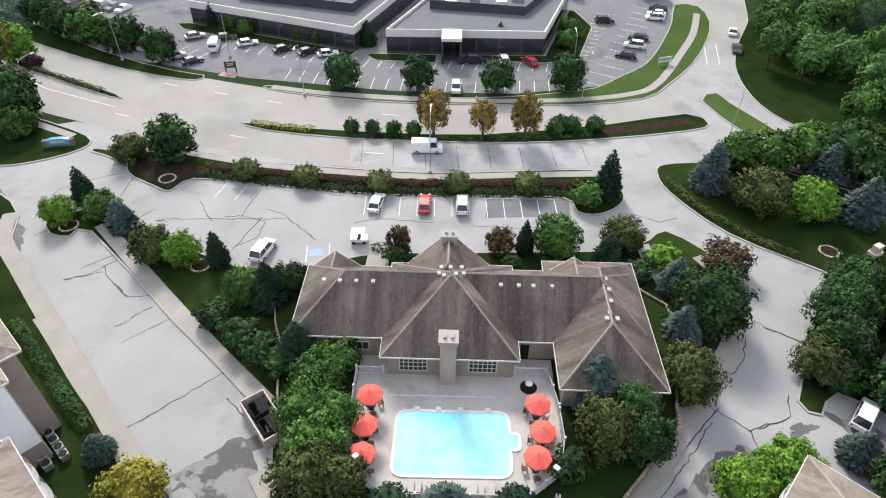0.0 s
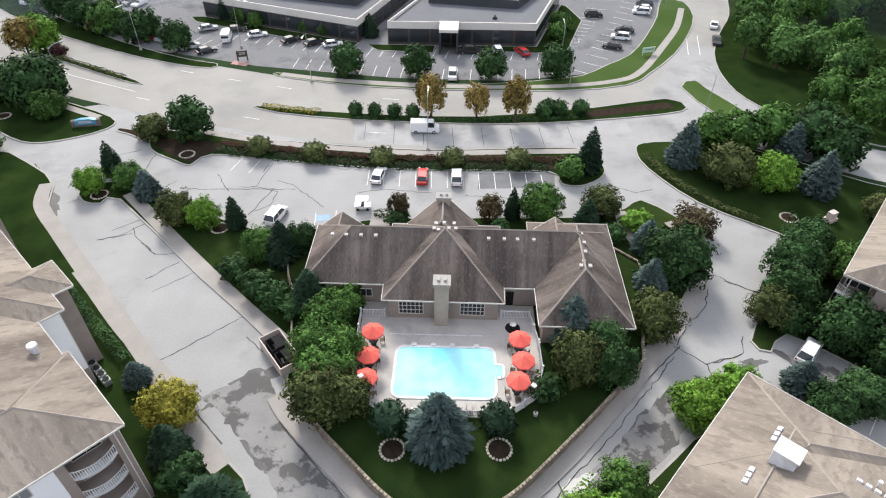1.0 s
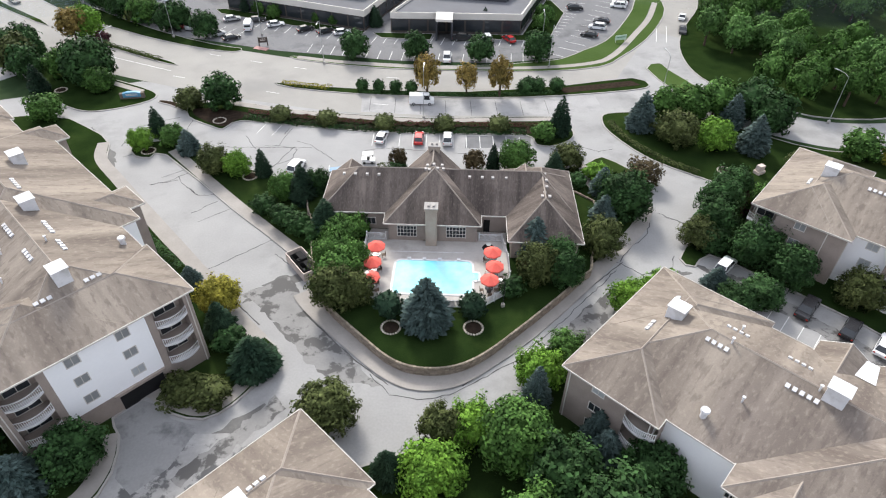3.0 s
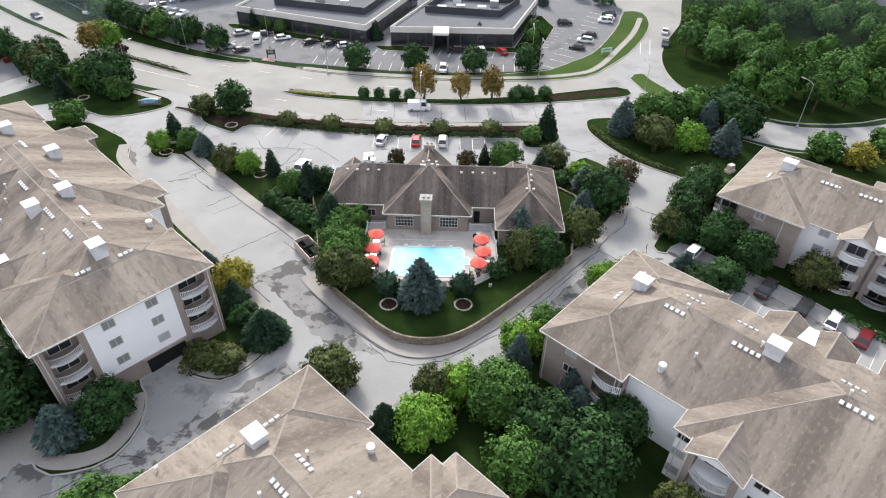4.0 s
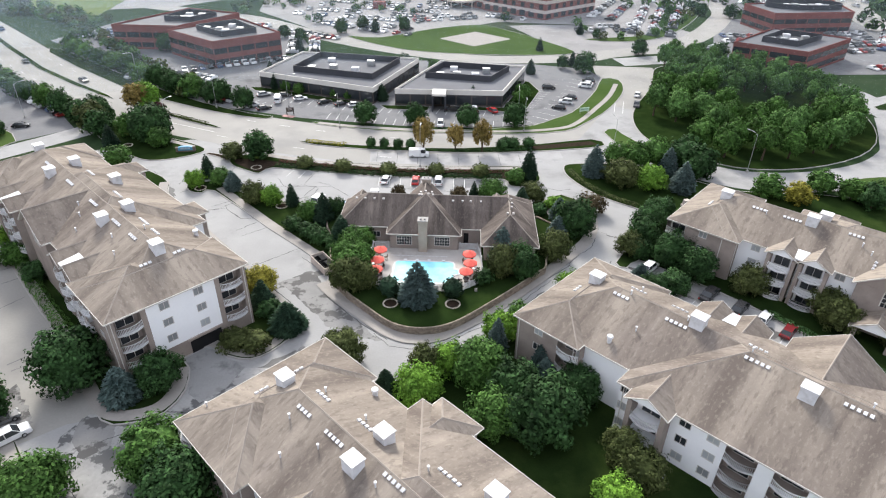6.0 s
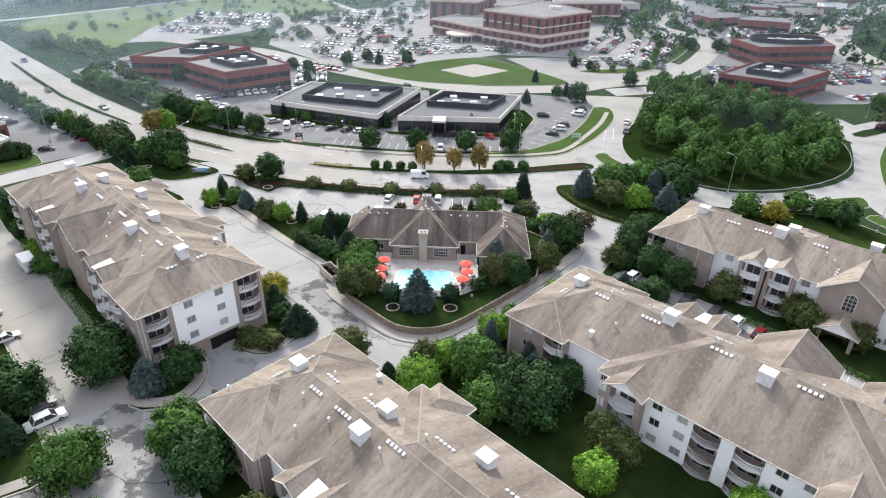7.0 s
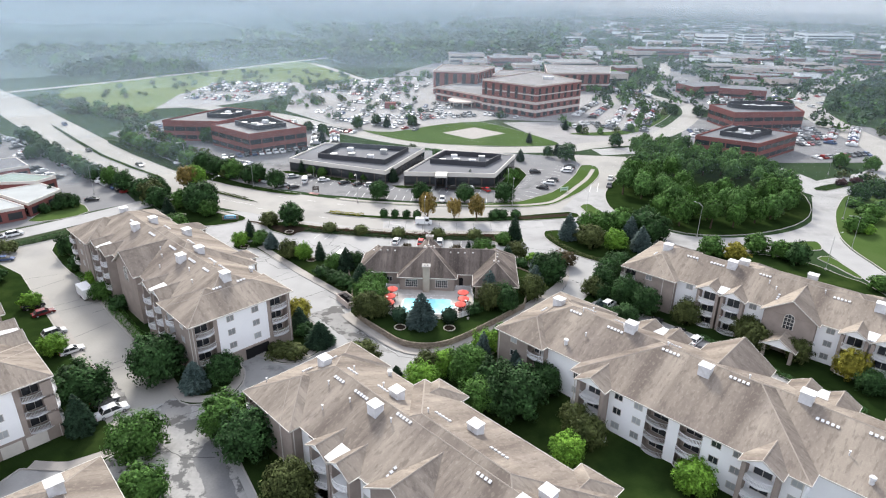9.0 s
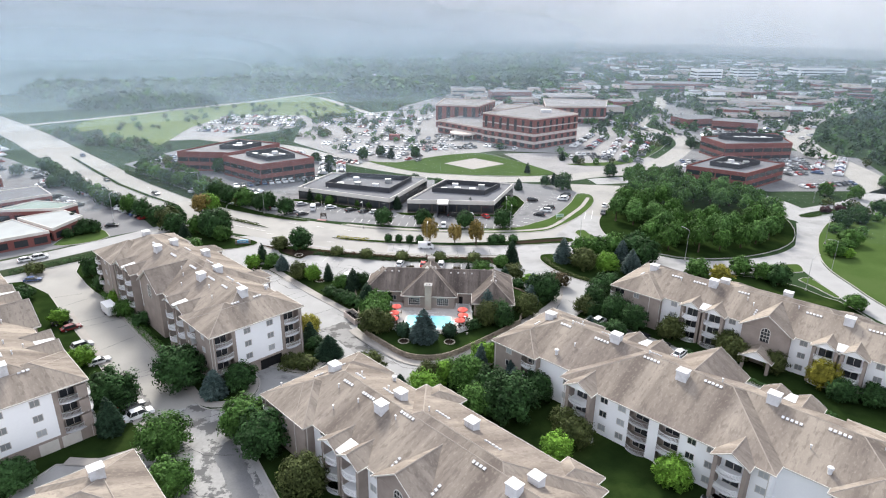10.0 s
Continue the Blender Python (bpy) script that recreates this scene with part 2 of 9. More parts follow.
def tube(bm, pts, r, n=6, mi=0, r_end=None):
    pts = [Vector(p) for p in pts]
    rings = []
    for i, p in enumerate(pts):
        d = (pts[min(i + 1, len(pts) - 1)] - pts[max(i - 1, 0)]).normalized()
        s = d.orthogonal().normalized() if abs(d.z) < 0.99 else Vector((1, 0, 0))
        t = d.cross(s)
        rr = r if r_end is None else r + (r_end - r) * i / (len(pts) - 1)
        rings.append([bm.verts.new(p + rr * (math.cos(2 * math.pi * k / n) * s + math.sin(2 * math.pi * k / n) * t)) for k in range(n)])
    for a, b in zip(rings, rings[1:]):
        for k in range(n):
            bm.faces.new((a[k], a[(k + 1) % n], b[(k + 1) % n], b[k])).material_index = mi
    bm.faces.new(rings[0][::-1]).material_index = mi
    bm.faces.new(rings[-1]).material_index = mi


def smooth(pts, steps=6, closed=False):
    """A soft line through the points."""
    p = [Vector((*q[:2], 0)) for q in pts]
    n, out = len(p), []
    for i in range(n if closed else n - 1):
        a, b, c, d = (p[(i + k) % n] if closed else p[min(max(i + k, 0), n - 1)] for k in (-1, 0, 1, 2))
        for k in range(steps):
            t = k / steps
            out.append(0.5 * (2 * b + (c - a) * t + (2 * a - 5 * b + 4 * c - d) * t * t + (3 * b - a - 3 * c + d) * t ** 3))
    return out if closed else out + [p[-1]]


def area_sign(p):
    return sum(a.x * b.y - b.x * a.y for a, b in zip(p, p[1:] + p[:1]))


def inset(p, d):
    out, n = [], len(p)
    for i in range(n):
        e, f = (p[i] - p[i - 1]).normalized(), (p[(i + 1) % n] - p[i]).normalized()
        nn = Vector((-(e.y + f.y), e.x + f.x, 0))
        nn = nn.normalized() if nn.length > 1e-6 else Vector((-e.y, e.x, 0))
        out.append(p[i] + d * nn)
    return out


def sheet(name, pts, z, material, soft=0, kind="structure", label="", category=""):
    """A flat paved or planted surface with the given outline."""
    p = smooth(pts, soft, True) if soft else [Vector((*q[:2], 0)) for q in pts]
    if area_sign(p) < 0:
        p.reverse()
    bm = bmesh.new()
    bm.faces.new([bm.verts.new((q.x, q.y, z)) for q in p])
    bm.normal_update()
    bmesh.ops.triangulate(bm, faces=bm.faces[:])
    return tagged(part(name, bm, material), label, category, "", kind)


def raised(name, pts, material, soft=4, h=0.15, kerb=0.22, z=0.0, label="", category="lawn"):
    """A planted island: soil or grass inside a concrete kerb that stands above the paving."""
    p = smooth(pts, soft, True) if soft else [Vector((*q[:2], 0)) for q in pts]
    if area_sign(p) < 0:
        p.reverse()
    q = inset(p, kerb)
    bm = bmesh.new()
    n = len(p)
    a = [bm.verts.new((v.x, v.y, z - 0.1)) for v in p]
    b = [bm.verts.new((v.x, v.y, z + h)) for v in p]
    c = [bm.verts.new((v.x, v.y, z + h)) for v in q]
    for i in range(n):
        j = (i + 1) % n
        bm.faces.new((a[i], a[j], b[j], b[i]))
        bm.faces.new((b[i], b[j], c[j], c[i]))
    rim = part("kerb", bm, M_KERB)
    bm = bmesh.new()
    bm.faces.new([bm.verts.new((v.x, v.y, z + h - 0.01)) for v in q])
    bm.normal_update()
    bmesh.ops.triangulate(bm, faces=bm.faces[:])
    ob = part(name, bm, material)
    rim.parent = ob
    return tagged(ob, label, category, "", "structure")


def ribbon_mesh(pts, width, z, soft=6, off=0.0):
    p = smooth(pts, soft) if soft else [Vector((*q[:2], 0)) for q in pts]
    bm = bmesh.new()
    rows = []
    for i, v in enumerate(p):
        d = (p[min(i + 1, len(p) - 1)] - p[max(i - 1, 0)]).normalized()
        s = Vector((-d.y, d.x, 0))
        rows.append((bm.verts.new((*(v + s * (off - width / 2)).xy, z)), bm.verts.new((*(v + s * (off + width / 2)).xy, z))))
    for (a, b), (c, d) in zip(rows, rows[1:]):
        bm.faces.new((a, c, d, b))
    return bm


def ribbon(name, pts, width, z, material, soft=6, off=0.0, label="", category="road"):
    return tagged(part(name, ribbon_mesh(pts, width, z, soft, off), material), label, category, "", "structure")

# ---- ground, roads, islands ----
bm = bmesh.new()
for i in range(48):
    a, b = 2 * math.pi * i / 48, 2 * math.pi * (i + 1) / 48
    for r0, r1 in ((0, 300), (300, 900), (900, 4800)):
        q = [(r0 * math.cos(a), r0 * math.sin(a), -0.03), (r1 * math.cos(a), r1 * math.sin(a), -0.03), (r1 * math.cos(b), r1 * math.sin(b), -0.03), (r0 * math.cos(b), r0 * math.sin(b), -0.03)]
        face(bm, q if r0 else q[1:] + q[:1])
bmesh.ops.remove_doubles(bm, verts=bm.verts[:], dist=0.01)
tagged(part("ground", bm, M_GROUND), "grass and woodland floor reaching the horizon", "ground", "", "structure")

sheet("pavement", [(-64, 92), (-40, 86), (20, 83), (42, 87), (62, 72), (78, 40), (95, 5), (120, -70), (0, -110), (-110, -90), (-130, 10), (-120, 50), (-88, 82)], 0.0, M_CONCRETE, 0,
      label="pale cracked concrete drives and car parks", category="pavement")

BOULEVARD = [(-520, 470), (-287, 283), (-205, 210), (-142, 153), (-100, 122), (-70, 106), (-36, 95), (-10, 90.5), (12, 91.5), (28, 96), (44, 110), (54, 130), (60.5, 150), (62, 172)]
ribbon("boulevard", BOULEVARD, 21.5, 0.004, M_ROAD, label="wide pale concrete boulevard with a planted median", category="road")
ribbon("east_road", [(30, 90), (46, 90), (58, 84), (72, 77), (90, 78), (108, 86), (122, 101), (131, 120), (131, 145), (122, 165), (100, 186), (62, 178)], 10.5, 0.008, M_CONCRETE, label="concrete road curving round the grove", category="road")
ribbon("ring_road", [(-150, 262), (-96, 240), (-60, 212), (-25, 190), (10, 178), (46, 182), (59, 189), (72, 195), (81, 198.5), (91, 208), (102, 219.5), (114, 237.5), (125, 258), (132.4, 274), (136.3, 295), (134, 310), (127, 322), (122, 336), (123, 350), (134.6, 378), (154.5, 426), (170.7, 471), (186.6, 524), (205, 600), (225, 760)], 10.5, 0.012, M_ROAD, label="pale concrete ring road through the office park", category="road")
ribbon("east_arm", [(126, 126), (142, 136), (160, 146), (176, 158), (200, 176), (240, 190), (300, 190), (420, 210)], 17, 0.016, M_CONCRETE, label="divided concrete road heading east", category="road")
ribbon("south_arm", [(129, 122), (124, 111), (117.5, 98), (111.5, 87), (109.2, 77), (109.3, 67), (109.8, 55), (113, 40), (124, 12), (150, -40)], 7.6, 0.02, M_CONCRETE, label="concrete road leading south behind the apartments", category="road")
ribbon("town_road", [(184, 168), (194, 205), (198, 250), (206, 290), (224, 330), (265, 395), (343, 470), (440, 545), (600, 640)], 17, 0.016, M_ROAD, label="wide curving road through the town", category="road")
ribbon("west_street", [(-170, 12), (-140, 44), (-118.5, 66), (-107, 79.5), (-97, 92.5), (-90, 103)], 8, 0.016, M_CONCRETE, label="concrete side street along the apartments", category="road")
ribbon("field_lane", [(-290, 285), (-258, 325), (-234, 360), (-210, 397), (-185, 433), (-162, 474), (-146, 500), (-100, 560)], 6, 0.012, M_WALK, label="pale lane along the wood's edge", category="road")

# car parks of the office park
sheet("office_lot", [(-98, 130), (-72, 119), (-40, 110), (-12, 106), (10, 106), (26, 110), (38, 120), (46, 137), (52, 158), (48, 168), (30, 172), (-68, 176), (-110, 172)], 0.012, M_ASPHALT, 0, label="grey asphalt office car park with white stalls", category="car park")
sheet("hospital_lot", [(-58, 216), (-26, 196), (-8, 222), (20, 244), (70, 240), (100, 238), (118, 268), (124, 325), (116, 380), (128, 436), (40, 420), (-60, 395), (-110, 330), (-96, 256)], 0.012, M_LOT, 0, label="pale hospital car park full of cars", category="car park")
sheet("staff_lot", [(-168, 252), (-176, 300), (-172, 352), (-118, 362), (-100, 330), (-118, 290), (-140, 262)], 0.016, M_LOT, 0, label="pale staff car park on a rise", category="car park")
sheet("brick_office_lot", [(-160, 190), (-118, 158), (-78, 150), (-56, 190), (-70, 222), (-110, 236), (-150, 228)], 0.008, M_ASPHALT, 0, label="asphalt car park beside the brick offices", category="car park")
sheet("east_office_lot", [(100, 188), (135, 168), (170, 172), (205, 205), (215, 245), (180, 270), (130, 262), (112, 225)], 0.008, M_ASPHALT, 0, label="asphalt car park beside the dark offices", category="car park")
sheet("west_lot", [(-98, 97), (-107, 88), (-117, 75.5), (-140, 52), (-170, 25), (-230, 60), (-320, 150), (-350, 210), (-300, 248), (-214, 190), (-150, 141), (-110, 110)], 0.004, M_ASPHALT, 0, label="asphalt shopping car park", category="car park")

sheet("town_lot", [(140, 285), (186, 285), (205, 320), (240, 385), (320, 470), (420, 560), (360, 700), (250, 700), (190, 520), (160, 440), (140, 380)], 0.006, M_ASPHALT, 0, label="grey car parks between the town's blocks", category="car park")
sheet("garage_lot", [(-60, 400), (40, 425), (125, 440), (160, 500), (190, 640), (60, 620), (-20, 520)], 0.006, M_ASPHALT, 0, label="grey car parks behind the hospital", category="car park")
sheet("worn_crossing", [(-42.6, -5), (-41, -1.2), (-35, -0.8), (-29.8, 2), (-29.0, 8), (-24, 8.5), (-17.5, 9), (-18.5, -0.5), (-27, -9.5), (-26.6, -13.5), (-20.5, -22), (-9, -39), (8, -70), (-30, -85), (-54, -36), (-46.5, -19), (-41, -12.5)], 0.012, M_WORN, 0, label="patched and stained paving at the crossing", category="paving")
sheet("west_lane", [(-43, -3), (-38.6, -1.5), (-47.9, 8.5), (-59.8, 19), (-72.9, 31.7), (-82.9, 41.7), (-92, 49), (-104, 66), (-112, 56), (-108, 49), (-86, 31), (-64, 9), (-47, -6.4)], 0.006, M_ROAD, 0, label="pale concrete lane with dark joints", category="lane")
ribbon("corner_walk", [(-46, 6.2), (-39.8, -0.2), (-36, -1.2), (-32.6, 0.4), (-31.6, 4), (-32.6, 8)], 1.9, 0.166, M_WALK, label="tan footpath round the planted corner", category="footpath")
ribbon("corner_walk", [(-31.2, 14), (-27, 12), (-23.8, 11.4), (-21.7, 13), (-20, 16), (-18.6, 19)], 1.5, 0.166, M_WALK, label="tan footpath round the planted corner", category="footpath")
ribbon("corner_walk", [(-54, -18.0), (-50, -18.0), (-47.6, -17.2), (-43.4, -13.2), (-47.4, -7.8), (-53, -2.4)], 1.8, 0.166, M_WALK, label="tan footpath round the lawn corner", category="footpath")
BAND = [(-49, 77), (-44, 73.8), (-41, 72.6), (-38.7, 75.8), (-28.7, 74.8), (-12, 73.1), (4, 73.3), (15, 73.4), (16.5, 70.2), (19.5, 69.7), (22.8, 72), (23.9, 75), (22.5, 79), (20, 81.0), (9, 80.2), (-2.5, 79.2), (-11.7, 79.4), (-29.3, 81), (-42, 83.7), (-50, 82)]
raised("planting_band", BAND, M_GRASS, 3, label="grass band with clipped shrubs along the boulevard")
SK = [(-46, 84.0), (-29.3, 80.0), (-11.7, 78.2), (-2.5, 78.0), (9, 79.0), (21, 79.9)]
ribbon("band_walk", SK, 1.5, 0.165, M_WALK, label="narrow concrete footpath", category="footpath")
ribbon("band_bed", [(-38.5, 78.4), (-28.7, 76.7), (-12, 75.0), (4, 75.2), (16, 75.6)], 3.1, 0.16, M_MULCH, label="dark mulch bed under the clipped shrubs", category="bed")
raised("sign_island", [(-99, 107.5), (-88, 100), (-73, 93.6), (-60, 87.4), (-58.8, 83.2), (-65, 78.8), (-71, 78.3), (-80, 84), (-91, 94), (-99, 103)], M_GRASS, 3, label="lawn corner with a low sign and trees")
ribbon("sign_walk", [(-84, 98), (-73, 92.2), (-62, 87)], 1.4, 0.165, M_WALK, label="footpath across the lawn corner", category="footpath")
raised("drive_island", [(-56.6, 83.6), (-53, 82.6), (-50.8, 80.6), (-51.4, 79.8), (-54.2, 81.4), (-57, 82.6)], M_MULCH, 3, label="slim planted island in the entrance drive")
CLUB = [(-55, 65.6), (-53, 62.3), (-50.2, 61.9), (-47.9, 63.0), (-31.6, 47.7), (-19, 36.3), (-16.6, 31), (-16.8, 28.7), (-15.2, 26), (-8.4, 19.7), (-3.9, 16.1), (-0.3, 15.1), (3.9, 16.2), (9.4, 20.4), (16.5, 27.8), (27, 40.6), (31.6, 48), (33.9, 57.1), (32, 62.5), (27.7, 66.6), (25, 64.5), (21, 62.5), (12, 61.5), (-8, 60.5), (-14, 59.2), (-20, 57.3), (-27, 57.2), (-33, 59.8), (-40, 61.7), (-46, 66.3), (-50, 68)]
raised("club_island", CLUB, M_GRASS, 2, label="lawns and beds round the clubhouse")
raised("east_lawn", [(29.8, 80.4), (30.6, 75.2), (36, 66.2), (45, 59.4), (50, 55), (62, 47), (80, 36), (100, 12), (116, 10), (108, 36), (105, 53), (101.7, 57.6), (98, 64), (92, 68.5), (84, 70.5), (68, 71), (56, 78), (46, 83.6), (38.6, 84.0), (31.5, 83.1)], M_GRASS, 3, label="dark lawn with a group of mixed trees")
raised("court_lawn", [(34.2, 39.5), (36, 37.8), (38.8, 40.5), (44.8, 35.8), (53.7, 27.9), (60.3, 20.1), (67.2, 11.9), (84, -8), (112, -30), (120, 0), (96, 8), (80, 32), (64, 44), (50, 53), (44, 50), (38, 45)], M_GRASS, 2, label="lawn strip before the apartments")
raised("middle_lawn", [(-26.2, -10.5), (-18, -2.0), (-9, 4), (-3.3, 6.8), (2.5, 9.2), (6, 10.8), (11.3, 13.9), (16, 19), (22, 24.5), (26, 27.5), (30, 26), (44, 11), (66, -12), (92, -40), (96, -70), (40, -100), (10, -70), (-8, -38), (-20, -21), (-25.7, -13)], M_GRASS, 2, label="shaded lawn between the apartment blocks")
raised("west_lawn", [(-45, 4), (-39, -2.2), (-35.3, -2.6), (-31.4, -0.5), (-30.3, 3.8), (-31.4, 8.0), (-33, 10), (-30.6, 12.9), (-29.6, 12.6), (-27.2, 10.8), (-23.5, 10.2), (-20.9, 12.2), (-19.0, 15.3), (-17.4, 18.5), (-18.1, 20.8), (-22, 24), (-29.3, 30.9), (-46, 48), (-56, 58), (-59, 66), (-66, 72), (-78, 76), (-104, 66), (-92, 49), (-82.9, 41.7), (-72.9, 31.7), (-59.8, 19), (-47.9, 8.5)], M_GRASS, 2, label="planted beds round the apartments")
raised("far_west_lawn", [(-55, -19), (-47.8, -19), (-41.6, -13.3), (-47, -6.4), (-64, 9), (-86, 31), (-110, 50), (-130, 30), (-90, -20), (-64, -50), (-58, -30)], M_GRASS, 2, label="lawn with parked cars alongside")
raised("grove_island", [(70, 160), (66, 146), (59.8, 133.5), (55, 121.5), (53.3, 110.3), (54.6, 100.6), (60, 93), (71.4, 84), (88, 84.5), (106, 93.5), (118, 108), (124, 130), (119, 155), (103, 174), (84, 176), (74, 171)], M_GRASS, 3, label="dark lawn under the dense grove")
sheet("junction", [(36, 99), (44, 95), (58, 88), (66, 84), (60, 94), (54.6, 101), (53.4, 112), (56, 124), (50, 128), (42, 112)], 0.018, M_CONCRETE, 0, label="pale concrete junction", category="road")
raised("junction_island", [(43.6, 105), (47.3, 108.2), (48.6, 104.5), (53.4, 93.9), (51.5, 92.9), (47.5, 93.2)], M_LAWN, 2, label="triangular grass island at the junction")
sheet("visitor_lot", [(48, 189), (72, 190), (92, 199), (106, 228), (100, 238), (70, 240), (40, 240), (24, 236), (36, 210)], 0.01, M_LOT, 0, label="pale visitor car park", category="car park")
raised("ring_verge", [(54.5, 212.8), (65.5, 209.6), (79, 212.6), (90, 221), (101, 236), (111.5, 254), (119.5, 271), (123, 288), (119.4, 288), (113, 270), (104, 252), (94, 237), (80, 222), (66, 217)], M_LAWN, 3, label="curved lawn strip with round shrubs")
raised("hill_verge", [(111, 344), (116.5, 348), (118, 372), (130, 402), (148, 438), (164, 484), (157, 488), (138, 446), (116, 398), (108, 368)], M_LAWN, 3, label="planted bank beside the hospital road")
raised("east_field", [(141.4, 128), (129.4, 114), (122.6, 102.6), (115.8, 87.6), (113.4, 76.7), (113.6, 66), (114, 55), (117, 41), (128, 14), (190, 0), (250, 60), (240, 150), (200, 150), (165, 136)], M_LAWN, 3, label="bright mown field beyond the road")
raised("turning_island", [(91.3, 75.6), (96.8, 79.1), (104, 81.0), (106.4, 80.4), (105.4, 75.9), (103, 74.2), (95.2, 73.7)], M_LAWN, 2, label="small triangular grass island in the junction")
raised("splitter_island", [(100.4, 68.8), (104.4, 70.4), (105.4, 64.9), (105.9, 57.6), (104.2, 57.4), (102.4, 63.7)], M_LAWN, 2, label="slim grass island before the junction")
raised("road_median", [(130.5, 133.2), (144.7, 141.6), (156.6, 145.0), (157, 142), (146, 137), (133.4, 129.6)], M_GRASS, 2, label="planted median of the divided road")
raised("shop_lawn", [(-112.6, 79.6), (-107.6, 87.2), (-117.6, 96.0), (-121, 90), (-120.6, 77.5)], M_LAWN, 2, label="bright lawn corner beside the brick shops")
raised("helipad_lawn", [(-45, 209), (-20, 189), (10, 184), (46, 188), (40, 205), (18, 232), (8, 236), (-10, 226), (-30, 208)], M_LAWN, 3, label="mown lawn round the helipad")
sheet("helipad", [(-6, 208), (8.5, 196), (24, 210), (9, 222)], 0.17, M_WALK, 0, label="pale concrete landing pad", category="pad")
raised("lot_edge_lawn", [(-35.5, 107), (-26, 105.2), (-5, 103.6), (8, 104.6), (17.9, 106.8), (25.2, 109.2), (31.2, 114.8), (36.9, 120.4), (42.3, 130.4), (48.1, 144), (52, 156), (57.5, 155), (57.2, 144.7), (53, 133.2), (46.6, 121), (39.0, 110.8), (33.4, 105.2), (20, 101.9), (0, 101.2), (-16, 101.6), (-28, 103.6), (-35, 105.4)], M_LAWN, 2, label="grass verge round the office car park")
ribbon("verge_walk", [(-34.5, 106.3), (-22, 103.9), (-4, 102.6), (17.4, 103.6), (31.2, 106.8), (37.6, 112.0), (45.6, 126.2), (51.2, 137.4), (55.6, 150)], 1.5, 0.165, M_WALK, label="footpath along the verge", category="footpath")
raised("verge_west", [(-48.5, 110.6), (-55, 112.4), (-72, 120.5), (-100, 139), (-146, 176), (-150, 172), (-104, 134), (-74, 116.5), (-57, 109.8), (-49.5, 108.4)], M_GRASS, 2, label="long grass verge with street trees")
MEADOW = [(-255, 325), (-231, 358), (-207, 395), (-182, 431), (-160, 470), (-150, 486), (-119, 451), (-82, 393), (-96, 373), (-116, 347), (-156, 366), (-164, 339), (-175, 301), (-168, 250), (-167, 226), (-192, 242), (-245, 286)]
sheet("meadow", MEADOW, 0.004, M_MEADOW, 3, label="pale green meadow slope", category="meadow")
ribbon("meadow_lane", [(-136, 474), (-119, 452), (-100, 422), (-82, 393), (-60, 362)], 6, 0.014, M_WALK, label="pale lane down to the car park", category="road")

# medians of the boulevard
raised("median", [(-36.5, 92.8), (-25, 91.6), (-13, 90.9), (4, 91.0), (25, 95.4), (39.5, 99.9), (42.5, 96.2), (38, 93.6), (22, 90.0), (8, 88.3), (-6.5, 88.2), (-19, 88.6), (-31.5, 90.4)], M_GRASS, 2, label="planted grass median")
sheet("median_bed", [(23, 93.6), (39, 98.2), (40.6, 96.2), (24, 91.4)], 0.165, M_MULCH, 0, label="dark bed in the median", category="bed")
raised("median_west", [(-92, 118.3), (-80, 111.5), (-61.8, 102.2), (-62.2, 100.8), (-80, 109.8), (-92.8, 117)], M_GRASS, 2, label="narrow planted median")
raised("median_far", [(-190, 200), (-140, 152.5), (-104, 125.8), (-105, 124.3), (-141, 150.5), (-191, 198.2)], M_GRASS, 2, label="long planted median")

sheet("ring_bed", [(-48, 77.6), (-44, 74.7), (-41, 73.5), (-39.6, 76), (-37, 78.6), (-43, 80.2), (-48.6, 80.2)], 0.158, M_MULCH, 3, label="dark mulch bed under the tree", category="bed")
ribbon("court_walk", [(-20.4, 21.6), (-24.6, 25.6), (-32, 33.7), (-43.4, 45.4), (-52.6, 54.9), (-58.4, 61.2), (-60.4, 66.5)], 2.0, 0.165, M_WALK, label="tan concrete footpath along the drive", category="footpath")
ribbon("lane_walk", [(-47, 8.6), (-59, 19.8), (-72.2, 32.4), (-82.2, 42.4)], 1.8, 0.165, M_WALK, label="tan concrete footpath along the lane", category="footpath")
ribbon("lane_walk", [(-55.5, 2.5), (-64.2, 10.6), (-86, 32.6)], 1.6, 0.165, M_WALK, label="tan concrete footpath opposite", category="footpath")
raised("office_bed", [(-63, 136.6), (-60.5, 133.2), (-23, 119.8), (-21.2, 123.2), (-60, 137.0)], M_GRASS, 0, label="planted strip before the office")
raised("office_bed", [(-19.5, 122.4), (-17, 119.2), (-5, 118.6), (-4.6, 122.6), (-15, 122.7)], M_GRASS, 0, label="planted strip before the office")
raised("office_bed", [(1.4, 122.8), (1.6, 120.4), (17, 119.6), (24, 122), (29.5, 140), (27, 150), (25.6, 150.6), (17.2, 123.4)], M_GRASS, 0, label="planted strip beside the office")

# ---- buildings ----


EXTRA = []


def roof_part(name, bm, materials, parent):
    """A roof with its gutters, ridge caps and rake boards as pieces under it."""
    bmesh.ops.remove_doubles(bm, verts=bm.verts[:], dist=0.001)
    ob = part(name, bm, materials[:3], parent)
    for kind, slot, quads_ in EXTRA:
        piece = bmesh.new()
        for q in quads_:
            face(piece, q)
        bmesh.ops.remove_doubles(piece, verts=piece.verts[:], dist=0.001)
        part(kind, piece, materials[slot], ob)
    EXTRA.clear()
    return ob


